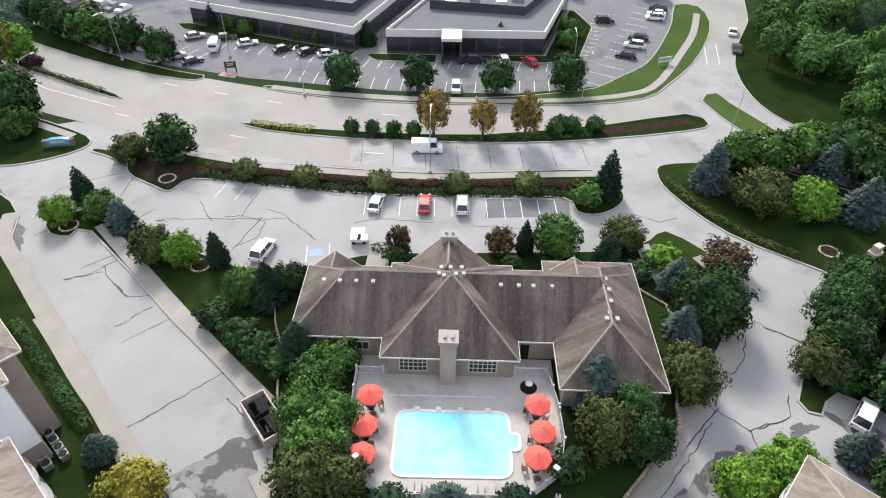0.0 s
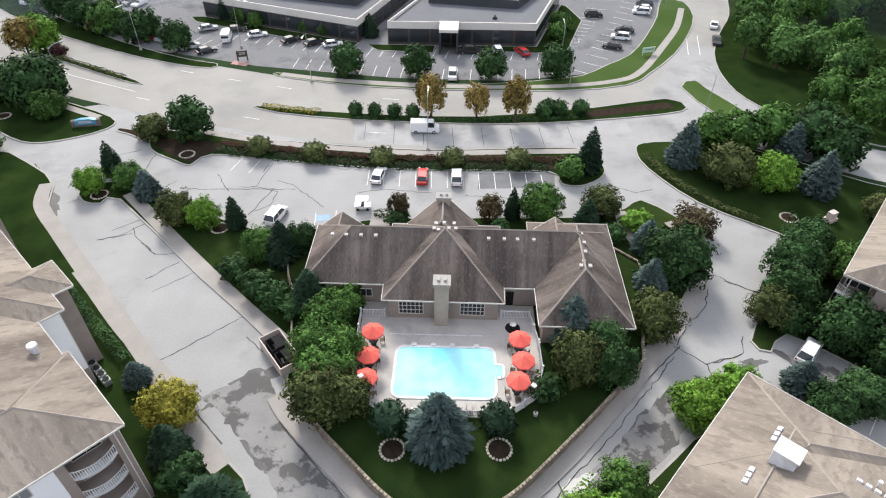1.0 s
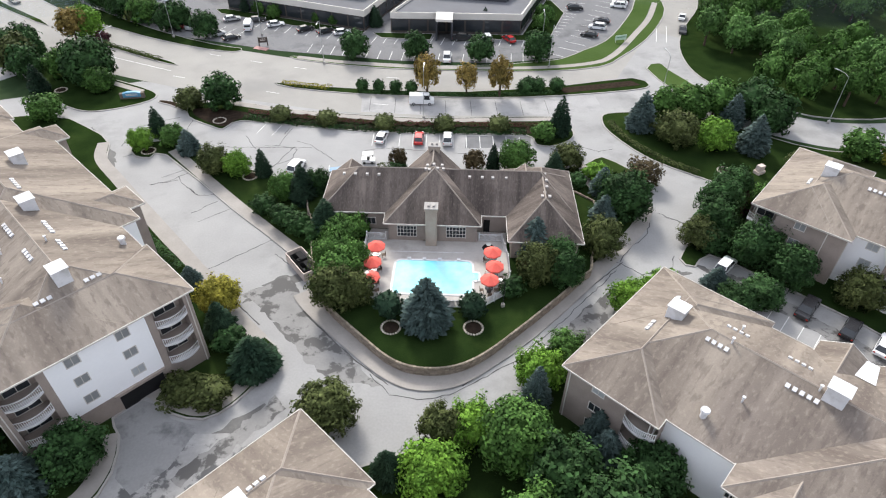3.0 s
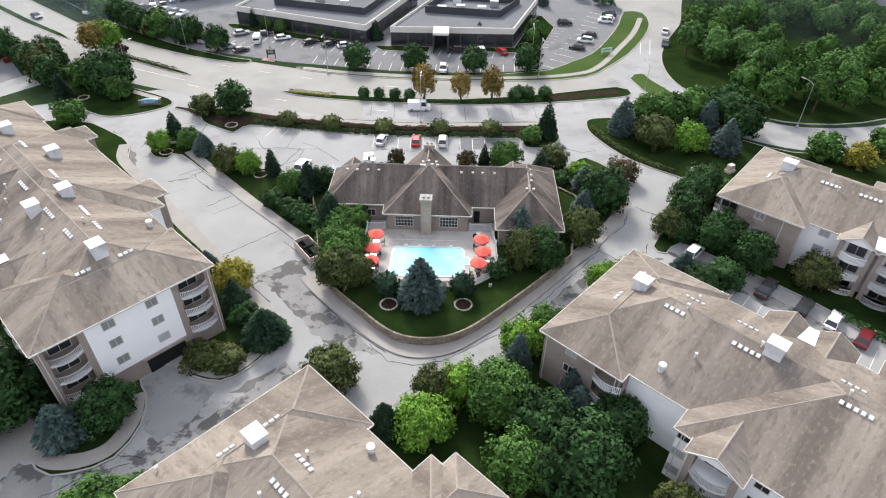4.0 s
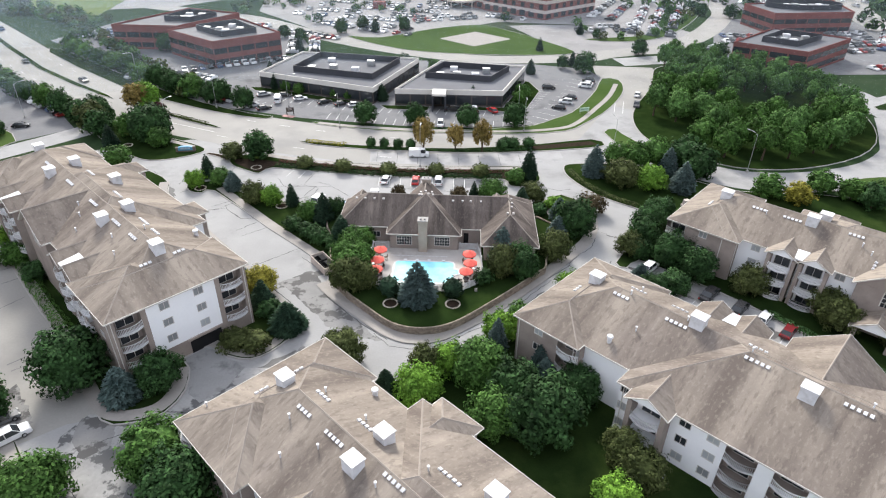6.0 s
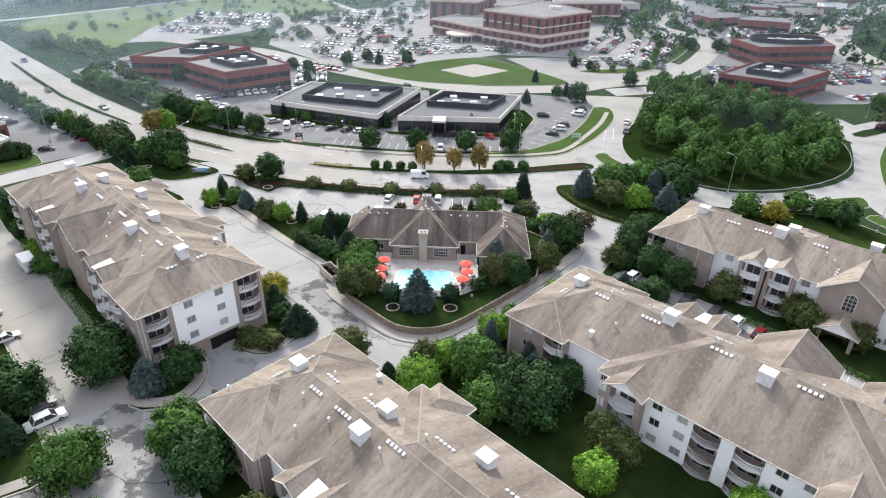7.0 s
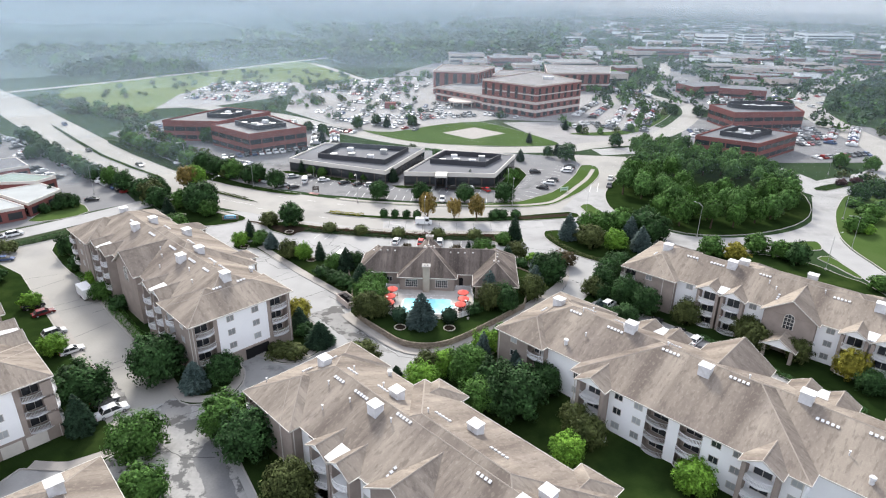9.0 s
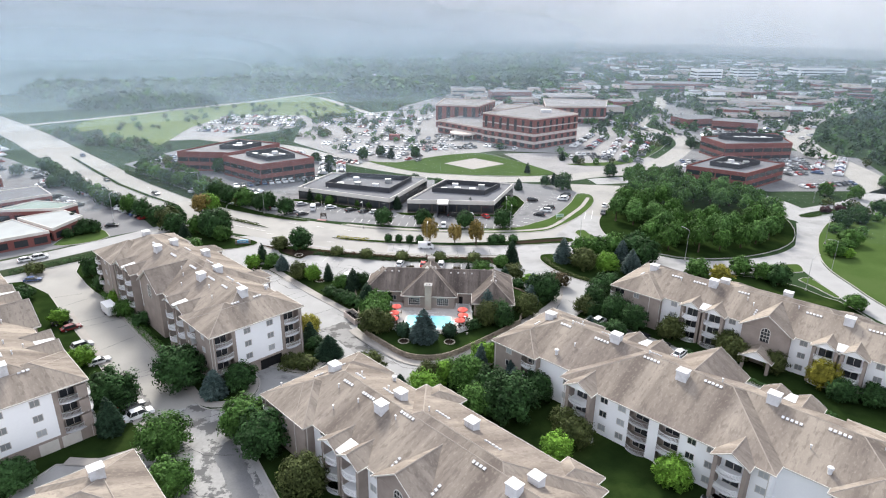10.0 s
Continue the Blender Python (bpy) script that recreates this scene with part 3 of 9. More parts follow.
def hip_roof(bm, x0, x1, y0, y1, z, pitch, axis="x", hips=(True, True), over=0.5, slab=0.22, gable=None):
    """A pitched roof over a rectangle; the ridge runs along the axis, each end hipped or gabled. Material 0: shingles, 1: fascia, 2: gable wall."""
    x0, x1, y0, y1 = x0 - over, x1 + over, y0 - over, y1 + over
    if axis == "y":
        sw = lambda p: (p[1], p[0], p[2])
        a0, a1, b0, b1 = y0, y1, x0, x1
    else:
        sw = lambda p: p
        a0, a1, b0, b1 = x0, x1, y0, y1
    half = (b1 - b0) / 2
    rise, m = half * pitch, (b0 + b1) / 2
    h = [min(half, (a1 - a0) / 2 - 0.05) if k else 0 for k in hips]
    r0, r1 = (a0 + h[0], m, z + rise), (a1 - h[1], m, z + rise)
    c = [(a0, b0, z), (a1, b0, z), (a1, b1, z), (a0, b1, z)]
    low = [(p[0], p[1], z - slab) for p in c]
    face(bm, [sw(p) for p in (c[0], c[1], r1, r0)])
    face(bm, [sw(p) for p in (c[2], c[3], r0, r1)])
    for k, tri in ((0, (c[3], c[0], r0)), (1, (c[1], c[2], r1))):
        if hips[k]:
            face(bm, [sw(p) for p in tri])
        else:
            inx = (over if k == 0 else -over)
            face(bm, [sw((p[0] + inx, p[1], p[2] - 0.02)) for p in tri], 2)
            # raking boards along the gable
            e, f, g = tri
            for p, q in ((e, g), (g, f)):
                face(bm, [sw(v) for v in (p, q, (q[0], q[1], q[2] - slab), (p[0], p[1], p[2] - slab))], 1)
                o = 0.07 if k else -0.07
                EXTRA.append(("rake_board", 1, [[sw((v[0] + d, v[1], v[2] + 0.03)) for v, d in ((p, 0), (q, 0), (q, o), (p, o))]]))
    for i in range(4):
        j = (i + 1) % 4
        if (i == 1 and not hips[1]) or (i == 3 and not hips[0]):
            continue
        face(bm, [sw(p) for p in (low[i], low[j], c[j], c[i])], 1)
        EXTRA.append(("gutter", 1, gutter(sw(c[i]), sw(c[j]), Vector(sw(((a0 + a1) / 2, m, z))))))
    if any(hips):
        face(bm, [sw(p) for p in (low[3], low[2], low[1], low[0])], 1)
    else:
        dn = lambda p: (p[0], p[1], p[2] - slab)
        face(bm, [sw(dn(p)) for p in (r0, r1, c[1], c[0])], 1)
        face(bm, [sw(dn(p)) for p in (r1, r0, c[3], c[2])], 1)
    lines = [(r0, r1)]
    for k, r, e in ((0, r0, (c[3], c[0])), (1, r1, (c[1], c[2]))):
        if hips[k]:
            lines += [(r, e[0]), (r, e[1])]
    for p, q in lines:
        if (Vector(p) - Vector(q)).length > 0.3:
            EXTRA.append(("ridge_cap", 3, ridge_caps(sw(p), sw(q))))
    return z + rise


def gutter(a, b, mid, w=0.06):
    """A white box gutter along an eave from a to b."""
    a, b = Vector(a), Vector(b)
    d = (b - a).normalized()
    s = Vector((d.y, -d.x, 0))
    if s.dot(a - mid) < 0:
        s = -s
    a, b = a - d * 0.0 + s * 0.005, b + s * 0.005
    up, dn = Vector((0, 0, 0.035)), Vector((0, 0, -0.15))
    return [[a + up, b + up, b + up + s * w, a + up + s * w], [a + up + s * w, b + up + s * w, b + dn + s * w, a + dn + s * w]]


def ridge_caps(a, b, w=0.11, h=0.06):
    """A line of cap shingles from a to b."""
    a, b = Vector(a), Vector(b)
    d = (b - a).normalized()
    s = d.cross(Vector((0, 0, 1))).normalized() * w
    up = Vector((0, 0, h))
    lo = Vector((0, 0, -0.03))
    return [[a - s + lo, b - s + lo, b + up, a + up], [a + up, b + up, b + s + lo, a + s + lo]]


def facade(bm, o, u, n, length, z0, z1, openings=(), zones=(), base=0.0):
    """A wall face with real openings. Openings: (u0, u1, z0, z1, depth). Zones: (u0, u1, material). Below base: material 1."""
    o, u, n = Vector((*o, 0)), Vector((*u, 0)), Vector((*n, 0))
    us = sorted({0.0, length, *[round(k, 3) for p in openings for k in p[:2]], *[round(k, 3) for p in zones for k in p[:2] if 0 < k < length]})
    zs = sorted({z0, z1, *[round(k, 3) for p in openings for k in p[2:4]], *([base] if base > z0 else [])})
    at = lambda a, z, d=0.0: o + u * a - n * d + Vector((0, 0, z))
    for a, b in zip(us, us[1:]):
        for c, d in zip(zs, zs[1:]):
            mu, mz = (a + b) / 2, (c + d) / 2
            if any(p[0] < mu < p[1] and p[2] < mz < p[3] for p in openings):
                continue
            mi = 1 if mz < base else 0
            for q in zones:
                if q[0] < mu < q[1]:
                    mi = q[2]
            face(bm, [at(a, c), at(b, c), at(b, d), at(a, d)], mi)
    # openings deeper than 2 m are lined near-black in place of shade
    for a, b, c, d, dep in openings:
        face(bm, [at(a, c, dep), at(b, c, dep), at(b, d, dep), at(a, d, dep)], 2 if dep > 2 else (0 if dep < 1 else 1))
        for p, q in (((a, c), (b, c)), ((b, c), (b, d)), ((b, d), (a, d)), ((a, d), (a, c))):
            face(bm, [at(*p), at(*p, dep), at(*q, dep), at(*q)], 2 if dep > 2 else (0 if dep < 1 else 1))


def window_mesh(w, h, cols=2, rows=2, t=0.07):
    """Frame and pane of a window whose outer face looks along -y, centred at the foot of its opening."""
    f = bmesh.new()
    xs = sorted([-w / 2, -w / 2 + t, w / 2 - t, w / 2] + [-w / 2 + w * i / cols + k for i in range(1, cols) for k in (-0.03, 0.03)])
    zs = sorted([0, t, h - t, h] + [h * i / rows + k for i in range(1, rows) for k in (-0.025, 0.025)])
    for i in range(len(xs) - 1):
        for j in range(len(zs) - 1):
            if i % 2 and j % 2:
                ring = [(xs[i], zs[j]), (xs[i + 1], zs[j]), (xs[i + 1], zs[j + 1]), (xs[i], zs[j + 1])]
                for (a, c), (d, e) in zip(ring, ring[1:] + ring[:1]):
                    face(f, [(a, -0.05, c), (a, 0.0, c), (d, 0.0, e), (d, -0.05, e)])
            else:
                face(f, [(xs[i], -0.05, zs[j]), (xs[i + 1], -0.05, zs[j]), (xs[i + 1], -0.05, zs[j + 1]), (xs[i], -0.05, zs[j + 1])])
    ring = [(-w / 2, 0), (w / 2, 0), (w / 2, h), (-w / 2, h)]
    for (a, c), (d, e) in zip(ring, ring[1:] + ring[:1]):
        face(f, [(a, -0.05, c), (d, -0.05, e), (d, 0.03, e), (a, 0.03, c)])
    bmesh.ops.remove_doubles(f, verts=f.verts[:], dist=0.001)
    g = boxes((-w / 2 + t, w / 2 - t, -0.01, 0.015, t, h - t))
    fm, gm = bpy.data.meshes.new("window_frame"), bpy.data.meshes.new("pane")
    f.to_mesh(fm), g.to_mesh(gm)
    fm.materials.append(M_FASCIA), gm.materials.append(M_GLASS)
    return fm, gm


WIN = window_mesh(1.44, 1.25, 2, 1, 0.09)
WIN_BLIND = window_mesh(1.44, 1.25, 2, 1, 0.09)
WIN_BLIND[1].materials[0] = M_BLIND
WIN_PALE = window_mesh(1.44, 1.25, 2, 1, 0.09)
WIN_PALE[1].materials[0] = M_BLINDPALE
DOOR_GLASS = window_mesh(2.4, 2.1, 2, 1)


def put_window(parent, kind, p, u, n):
    m = Matrix(((u[0], -n[0], 0, p[0]), (u[1], -n[1], 0, p[1]), (0, 0, 1, p[2]), (0, 0, 0, 1)))
    w = share("window", kind[0], parent, m)
    share("pane", kind[1], w, Matrix())
    return w


def balcony_meshes(w, bow=0.6):
    """Floor slab and bowed white railing of a balcony, outer side along -y."""
    k = 10
    arc = [(-w / 2 + w * i / k, -0.12 - bow * max(0.0, math.sin(math.pi * i / k)) ** 0.8) for i in range(k + 1)]
    s = bmesh.new()
    top = [s.verts.new((x, y, 0.0)) for x, y in arc]
    low = [s.verts.new((x, y, -0.18)) for x, y in arc]
    for i in range(k):
        s.faces.new((low[i], low[i + 1], top[i + 1], top[i]))
    s.faces.new(top + [s.verts.new((w / 2, 0.0, 0.0)), s.verts.new((-w / 2, 0.0, 0.0))])
    s.faces.new((low + [s.verts.new((w / 2, 0.0, -0.18)), s.verts.new((-w / 2, 0.0, -0.18))])[::-1])
    r = bmesh.new()
    bars = 20
    us = []
    for i in range(bars):
        us += [i / (bars - 1) * 0.98, i / (bars - 1) * 0.98 + 0.02]
    zs = (0.04, 0.15, 0.91, 1.05)
    grid = [[r.verts.new((-w / 2 + w * f, -0.12 - bow * max(0.0, math.sin(math.pi * f)) ** 0.8, z)) for z in zs] for f in us]
    for i in range(len(us) - 1):
        for j in range(3):
            if j == 1 and i % 2:
                continue
            r.faces.new((grid[i][j], grid[i + 1][j], grid[i + 1][j + 1], grid[i][j + 1]))
    bmesh.ops.solidify(r, geom=r.faces[:], thickness=0.035)
    sm, rm = bpy.data.meshes.new("balcony"), bpy.data.meshes.new("railing")
    s.to_mesh(sm), r.to_mesh(rm)
    sm.materials.append(M_WHITEMETAL), rm.materials.append(M_RAILING)
    return sm, rm


BALCONY = balcony_meshes(3.4)


def put_balcony(parent, p, u, n, depth):
    m = Matrix(((u[0], -n[0], 0, p[0]), (u[1], -n[1], 0, p[1]), (0, 0, 1, p[2]), (0, 0, 0, 1)))
    b = share("balcony", BALCONY[0], parent, m)
    share("railing", BALCONY[1], b, Matrix())
    put_window(parent, DOOR_GLASS, (p[0] - n[0] * (depth - 0.04), p[1] - n[1] * (depth - 0.04), p[2] + 0.03), u, n)


FLOORS = (0.15, 2.85, 5.55)
EAVE = 8.0
PITCH = 0.45


def levels(garage):
    """Storey heights: houses over a garage stand one level higher."""
    global FLOORS, EAVE
    FLOORS, EAVE = ((2.75, 5.5, 8.25), 11.0) if garage else ((0.15, 2.85, 5.55), 8.0)



def block(b, x0, x1, y0, y1, plans, eave=None, base=None, axis="x", hips=(True, True), pitch=PITCH, roof=True, over=0.5):
    """One wing of an apartment house: walls with openings, windows, balconies and its roof.
    plans: for each side (s, e, n, w) a string laid along the wall: w window, b balcony, . plain, g garage, with brick (upper case) or white zones."""
    sides = {"s": ((x0, y0), (1, 0), (0, -1), x1 - x0), "e": ((x1, y0), (0, 1), (1, 0), y1 - y0), "n": ((x1, y1), (-1, 0), (0, 1), x1 - x0), "w": ((x0, y1), (0, -1), (-1, 0), y1 - y0)}
    eave = eave or EAVE
    base = FLOORS[0] - 0.1 if base is None else base
    bm = bmesh.new()
    fit = []
    for k, (o, u, n, length) in sides.items():
        plan = plans.get(k, "")
        ops, zones = [], []
        cell = length / max(len(plan), 1)
        spots = [(c, (i + 0.5) * cell, cell / 2) for i, c in enumerate(plan)] if isinstance(plan, str) else [(c, m, 2.3) for c, m in plan]
        for i, (c, m, reach) in enumerate(spots):
            if c in "WBPX":
                zones.append((max(0.0, m - reach), min(length, m + reach), 1))
            if c in "wW":
                for z in FLOORS:
                    ops.append((m - 0.72, m + 0.72, z + 0.85, z + 2.1, 0.1))
                    fit.append(("w", (o[0] + u[0] * m - n[0] * 0.05, o[1] + u[1] * m - n[1] * 0.05, z + 0.85), u, n))
            if c in "bB":
                for z in FLOORS:
                    ops.append((m - 1.7, m + 1.7, z, z + 2.25, 1.5))
                    fit.append(("b", (o[0] + u[0] * m, o[1] + u[1] * m, z), u, n))
            if c == "g":
                ops.append((m - 2.4, m + 2.4, -0.0, 2.2, 6.0))
        facade(bm, o, u, n, length, -0.1, eave - 0.1, ops, zones, base)
        if length > 8 and plan:
            for d in (0.35, length - 0.35):
                part("downpipe", boxes((o[0] + u[0] * d + n[0] * 0.06 - 0.05, o[0] + u[0] * d + n[0] * 0.06 + 0.05, o[1] + u[1] * d + n[1] * 0.06 - 0.05, o[1] + u[1] * d + n[1] * 0.06 + 0.05, 0.1, eave - 0.15)), M_FASCIA, b)
    bmesh.ops.remove_doubles(bm, verts=bm.verts[:], dist=0.002)
    part("wall", bm, [M_WHITE, M_BRICK, M_DARK], b)
    for kind, p, u, n in fit:
        if kind == "w":
            put_window(b, (WIN_BLIND, WIN_PALE, WIN, WIN_PALE, WIN_BLIND)[int(abs(p[0] * 7.3 + p[1] * 3.1 + p[2] * 5.7)) % 5], p, u, n)
        else:
            put_balcony(b, p, u, n, 1.5)
    if roof:
        bm = bmesh.new()
        top = hip_roof(bm, x0, x1, y0, y1, eave, pitch, axis, hips, over)
        r = roof_part("roof", bm, [M_ROOF, M_FASCIA, M_WHITE, M_CAPS], b)
        return r


def bay(b, x, y, s, width=4.4, depth=1.7, back=4.2):
    """A gabled bay of stacked balconies on the long side (s: -1 or 1 looks to -y or +y)."""
    n = (0, s)
    u = (-s, 0)
    eave = EAVE - 0.12
    yo = y + s * depth
    w = width / 2
    for c in (-1, 1):
        xa, xb = sorted((x + c * w, x + c * (w - 0.6)))
        part("bay_pier", boxes((xa, xb, min(y, yo), max(y, yo), -0.1, eave)), M_BRICK, b)
    if FLOORS[0] > 1:
        part("bay_foot", boxes((x - w + 0.6, x + w - 0.6, min(y, yo) + 0.1, max(y, yo) - 0.1, -0.1, FLOORS[0] - 0.3)), M_BRICK, b)
    for z in FLOORS:
        put_balcony(b, (x, yo, z), u, n, depth - 0.02)
        part("bay_floor", boxes((x - w + 0.6, x + w - 0.6, min(y, yo) + 0.02, max(y, yo) - 0.02, z - 0.25, z - 0.01)), M_WHITE, b)
    bm = bmesh.new()
    ya, yb = (y - back, yo) if s > 0 else (yo, y + back)
    hip_roof(bm, x - w, x + w, ya, yb, eave + 0.2, 0.58, "y", (False, False), 0.4)
    roof_part("gable_roof", bm, [M_ROOF, M_FASCIA, M_WHITE, M_CAPS], b)


def cricket(b, x, y, s):
    """The white metal valley between two bays, running back into the main slope."""
    z = EAVE + 0.62
    lo = [(x - 0.6, y + s * 1.9, z), (x + 0.6, y + s * 1.9, z)]
    hi = [(x + 0.95, y - s * 1.2, z + 0.22), (x - 0.95, y - s * 1.2, z + 0.22)]
    bm = bmesh.new()
    face(bm, lo + hi)
    face(bm, [(lo[0][0], lo[0][1], z - 0.22), (lo[1][0], lo[1][1], z - 0.22), lo[1], lo[0]])
    part("roof_gutter", bm, M_WHITEMETAL, b, "white metal valley between two gables")


def arch_window(b, p, u, n):
    k = 12
    f, g = bmesh.new(), bmesh.new()
    pts = [(-0.9, 0)] + [(-0.9 * math.cos(math.pi * i / k), 2.2 + 0.9 * math.sin(math.pi * i / k)) for i in range(k + 1)] + [(0.9, 0)]
    face(g, [(a, -0.03, z) for a, z in pts])
    tube(f, [(a, -0.05, z) for a, z in pts], 0.07, 4)
    for a in (-0.3, 0.3):
        box(f, a - 0.03, a + 0.03, -0.08, 0.0, 0, 2.95)
    for z in (0.75, 1.5, 2.25):
        box(f, -0.9, 0.9, -0.08, 0.0, z - 0.03, z + 0.03)
    m = Matrix(((u[0], -n[0], 0, p[0]), (u[1], -n[1], 0, p[1]), (0, 0, 1, p[2]), (0, 0, 0, 1)))
    w = part("arched_window", f, M_FASCIA, b)
    w.matrix_local = m
    gg = part("pane", g, M_GLASS, w)


def big_gable(b, x, y, s, width=9.2, depth=1.0, back=9.0, porch=True, pitch=0.68):
    """The wide brick gable over an entrance, with an arched window and a small porch."""
    yo = y + s * depth
    bm = bmesh.new()
    w = width / 2
    box(bm, x - w, x + w, min(y, yo), max(y, yo), -0.1, EAVE)
    part("entrance_wall", bm, M_BRICK, b)
    bm = bmesh.new()
    ya, yb = (y - back, yo) if s > 0 else (yo, y + back)
    hip_roof(bm, x - w, x + w, ya, yb, EAVE + 0.05, pitch, "y", (False, False), 0.6)
    roof_part("gable_roof", bm, [M_ROOF, M_FASCIA, M_BRICK, M_CAPS], b)
    arch_window(b, (x, yo, EAVE - 2.6), (-s, 0), (0, s))
    if porch:
        bm = bmesh.new()
        for c in (-2.4, 2.4):
            for d in (0.4, 3.6):
                box(bm, x + c - 0.3, x + c + 0.3, yo + s * d - 0.3, yo + s * d + 0.3, 0, 3.0)
        part("porch_column", bm, M_BRICK, b)
        bm = bmesh.new()
        ya, yb = (yo, yo + 4.2) if s > 0 else (yo - 4.2, yo)
        hip_roof(bm, x - 2.9, x + 2.9, ya, yb, 3.1, 0.6, "y", (False, False), 0.35)
        roof_part("porch_roof", bm, [M_ROOF, M_FASCIA, M_WHITE, M_CAPS], b)


def chimney(b, x, y, z, w=1.75, d=1.5, h=1.35):
    """A white boxed flue with a flat cap, and a sloped saddle behind it."""
    bm = boxes((x - w / 2, x + w / 2, y - d / 2, y + d / 2, z - 0.9, z + h), (x - w / 2 - 0.1, x + w / 2 + 0.1, y - d / 2 - 0.1, y + d / 2 + 0.1, z + h, z + h + 0.12))
    return part("chimney", bm, M_WHITEMETAL, b, "white boxed chimney")


VENT = bmesh.new()
box(VENT, -0.19, 0.19, -0.22, 0.22, -0.1, 0.16)
VENT_ME = bpy.data.meshes.new("roof_vent")
VENT.to_mesh(VENT_ME)
VENT_ME.materials.append(M_WHITEMETAL)
PIPE = bmesh.new()
cyl(PIPE, 0, 0, -0.2, 0.6, 0.09, n=8)
cyl(PIPE, 0, 0, 0.6, 0.72, 0.16, n=8)
PIPE_ME = bpy.data.meshes.new("vent_pipe")
PIPE.to_mesh(PIPE_ME)
PIPE_ME.materials.append(M_WHITEMETAL)
DRUM = bmesh.new()
cyl(DRUM, 0, 0, -0.3, 0.75, 0.32, n=12)
cyl(DRUM, 0, 0, 0.75, 0.95, 0.45, 0.4, n=12)
DRUM_ME = bpy.data.meshes.new("vent_drum")
DRUM.to_mesh(DRUM_ME)
DRUM_ME.materials.append(M_WHITEMETAL)


def apartment(x, y, deg, label):
    return thing("apartment_block", pose(x, y, 0, 0, 0, deg), label, "apartment building", "apartment buildings")


def shingled(b, x0, x1, y0, y1, z, axis, hips=(True, True), name="roof", pitch=None, bare=None):
    """One hipped roof whose eaves lie on the given rectangle; bare: the y of an eave that runs into another roof and has no caps."""
    bm = bmesh.new()
    hip_roof(bm, x0 + 0.5, x1 - 0.5, y0 + 0.5, y1 - 0.5, z, pitch or PITCH, axis, hips, 0.5)
    if bare is not None:
        EXTRA[:] = [q for q in EXTRA if min(abs(v[1] - bare) for f in q[2] for v in f) > 0.4]
    return roof_part(name, bm, [M_ROOF, M_FASCIA, M_WHITE, M_CAPS], b)


def house(b, front, L, D, body_v, rear=None, subs=(), bays=(), gable=None, ends=("BPWB", "BPWB"), front_plan=(), rear_plan=(), sub_balcony=False, fit=(), wide=13.1, slim=10.6):
    """An apartment house along x: hipped heads at both ends, a narrower body, a deeper rear section with small hipped wings,
    paired gabled balcony bays and one wide gable on the front. Depths are taken from the front eave (front: s or n)."""
    south = front == "s"
    s = -1 if south else 1
    Y = lambda v: v if south else D - v
    span = lambda a, c: sorted((Y(a), Y(c)))
    back = "n" if south else "s"
    rects = []
    for k in (0, 1):
        X = (lambda x: x) if k == 0 else (lambda x: L - x)
        outer = "we"[k]
        y0, y1 = span(0.5, D - 0.5)
        xa, xb = sorted((X(0.5), X(slim - 0.5)))
        block(b, xa, xb, y0, y1, {outer: ends[k], front: "BPWP", back: "PWPB"}, roof=False)
        y0, y1 = span(0.5, wide - 0.5)
        xa, xb = sorted((X(slim - 0.52), X(wide - 0.5)))
        block(b, xa, xb, y0, y1, {front: "P", "ew"[k]: "P"}, roof=False)
        xa, xb = sorted((X(0), X(slim)))
        shingled(b, xa, xb, 0, D, EAVE, "y")
        rects.append((xa, xb, 0, D, EAVE))
        xa, xb = sorted((X(0), X(wide)))
        y0, y1 = span(0, wide + 0.3)
        shingled(b, xa, xb, y0, y1, EAVE + 0.02, "y", bare=Y(wide + 0.3))
        rects.append((xa, xb, y0, y1, EAVE + 0.02))
    y0, y1 = span(body_v[0] + 0.5, body_v[1] - 0.5)
    side = {front: [(c, m - slim + 0.5 if south else L - slim + 0.5 - m) for c, m in front_plan]}
    if not rear:
        side[back] = "w.w.w.w.w.w.w"
    block(b, slim - 0.5, L - slim + 0.5, y0, y1, side, roof=False)
    y0, y1 = span(*body_v)
    shingled(b, 0.2, L - 0.2, y0, y1, EAVE - 0.01, "x")
    rects.append((0.2, L - 0.2, y0, y1, EAVE - 0.01))
    if rear:
        x0, x1, v = rear
        y0, y1 = span(body_v[1] - 1.0, v - 0.5)
        block(b, x0 + 0.5, x1 - 0.5, y0, y1, {back: [(c, x1 - 0.5 - m if south else m - x0 - 0.5) for c, m in rear_plan]}, roof=False)
        y0, y1 = span(body_v[0] + 0.2, v)
        shingled(b, x0, x1, y0, y1, EAVE + 0.02, "x")
        rects.append((x0, x1, y0, y1, EAVE + 0.02))
        for xa, xb, out in subs:
            if sub_balcony:
                bay(b, (xa + xb) / 2, Y(v - 0.5), -s, width=xb - xa - 0.8, depth=out - v)
                continue
            y0, y1 = span(v - 0.6, out - 0.5)
            block(b, xa + 0.5, xb - 0.5, y0, y1, {back: "PWP", "e": "P", "w": "P"}, roof=False)
            y0, y1 = span(v - 6.0, out)
            shingled(b, xa, xb, y0, y1, EAVE - 0.05, "y", (False, True) if south else (True, False), "wing_roof", 0.5)
    yw = Y(body_v[0] + 0.5)
    for i, x in enumerate(bays):
        bay(b, x, yw, s)
        if i % 2:
            cricket(b, (bays[i - 1] + x) / 2, yw, s)
    if gable:
        big_gable(b, gable[0], yw, s, *gable[1:])

    def top(x, y):
        return max([z + PITCH * min(x - xa, xb - x, y - ya, yb - y) for xa, xb, ya, yb, z in rects if xa < x < xb and ya < y < yb] or [EAVE])
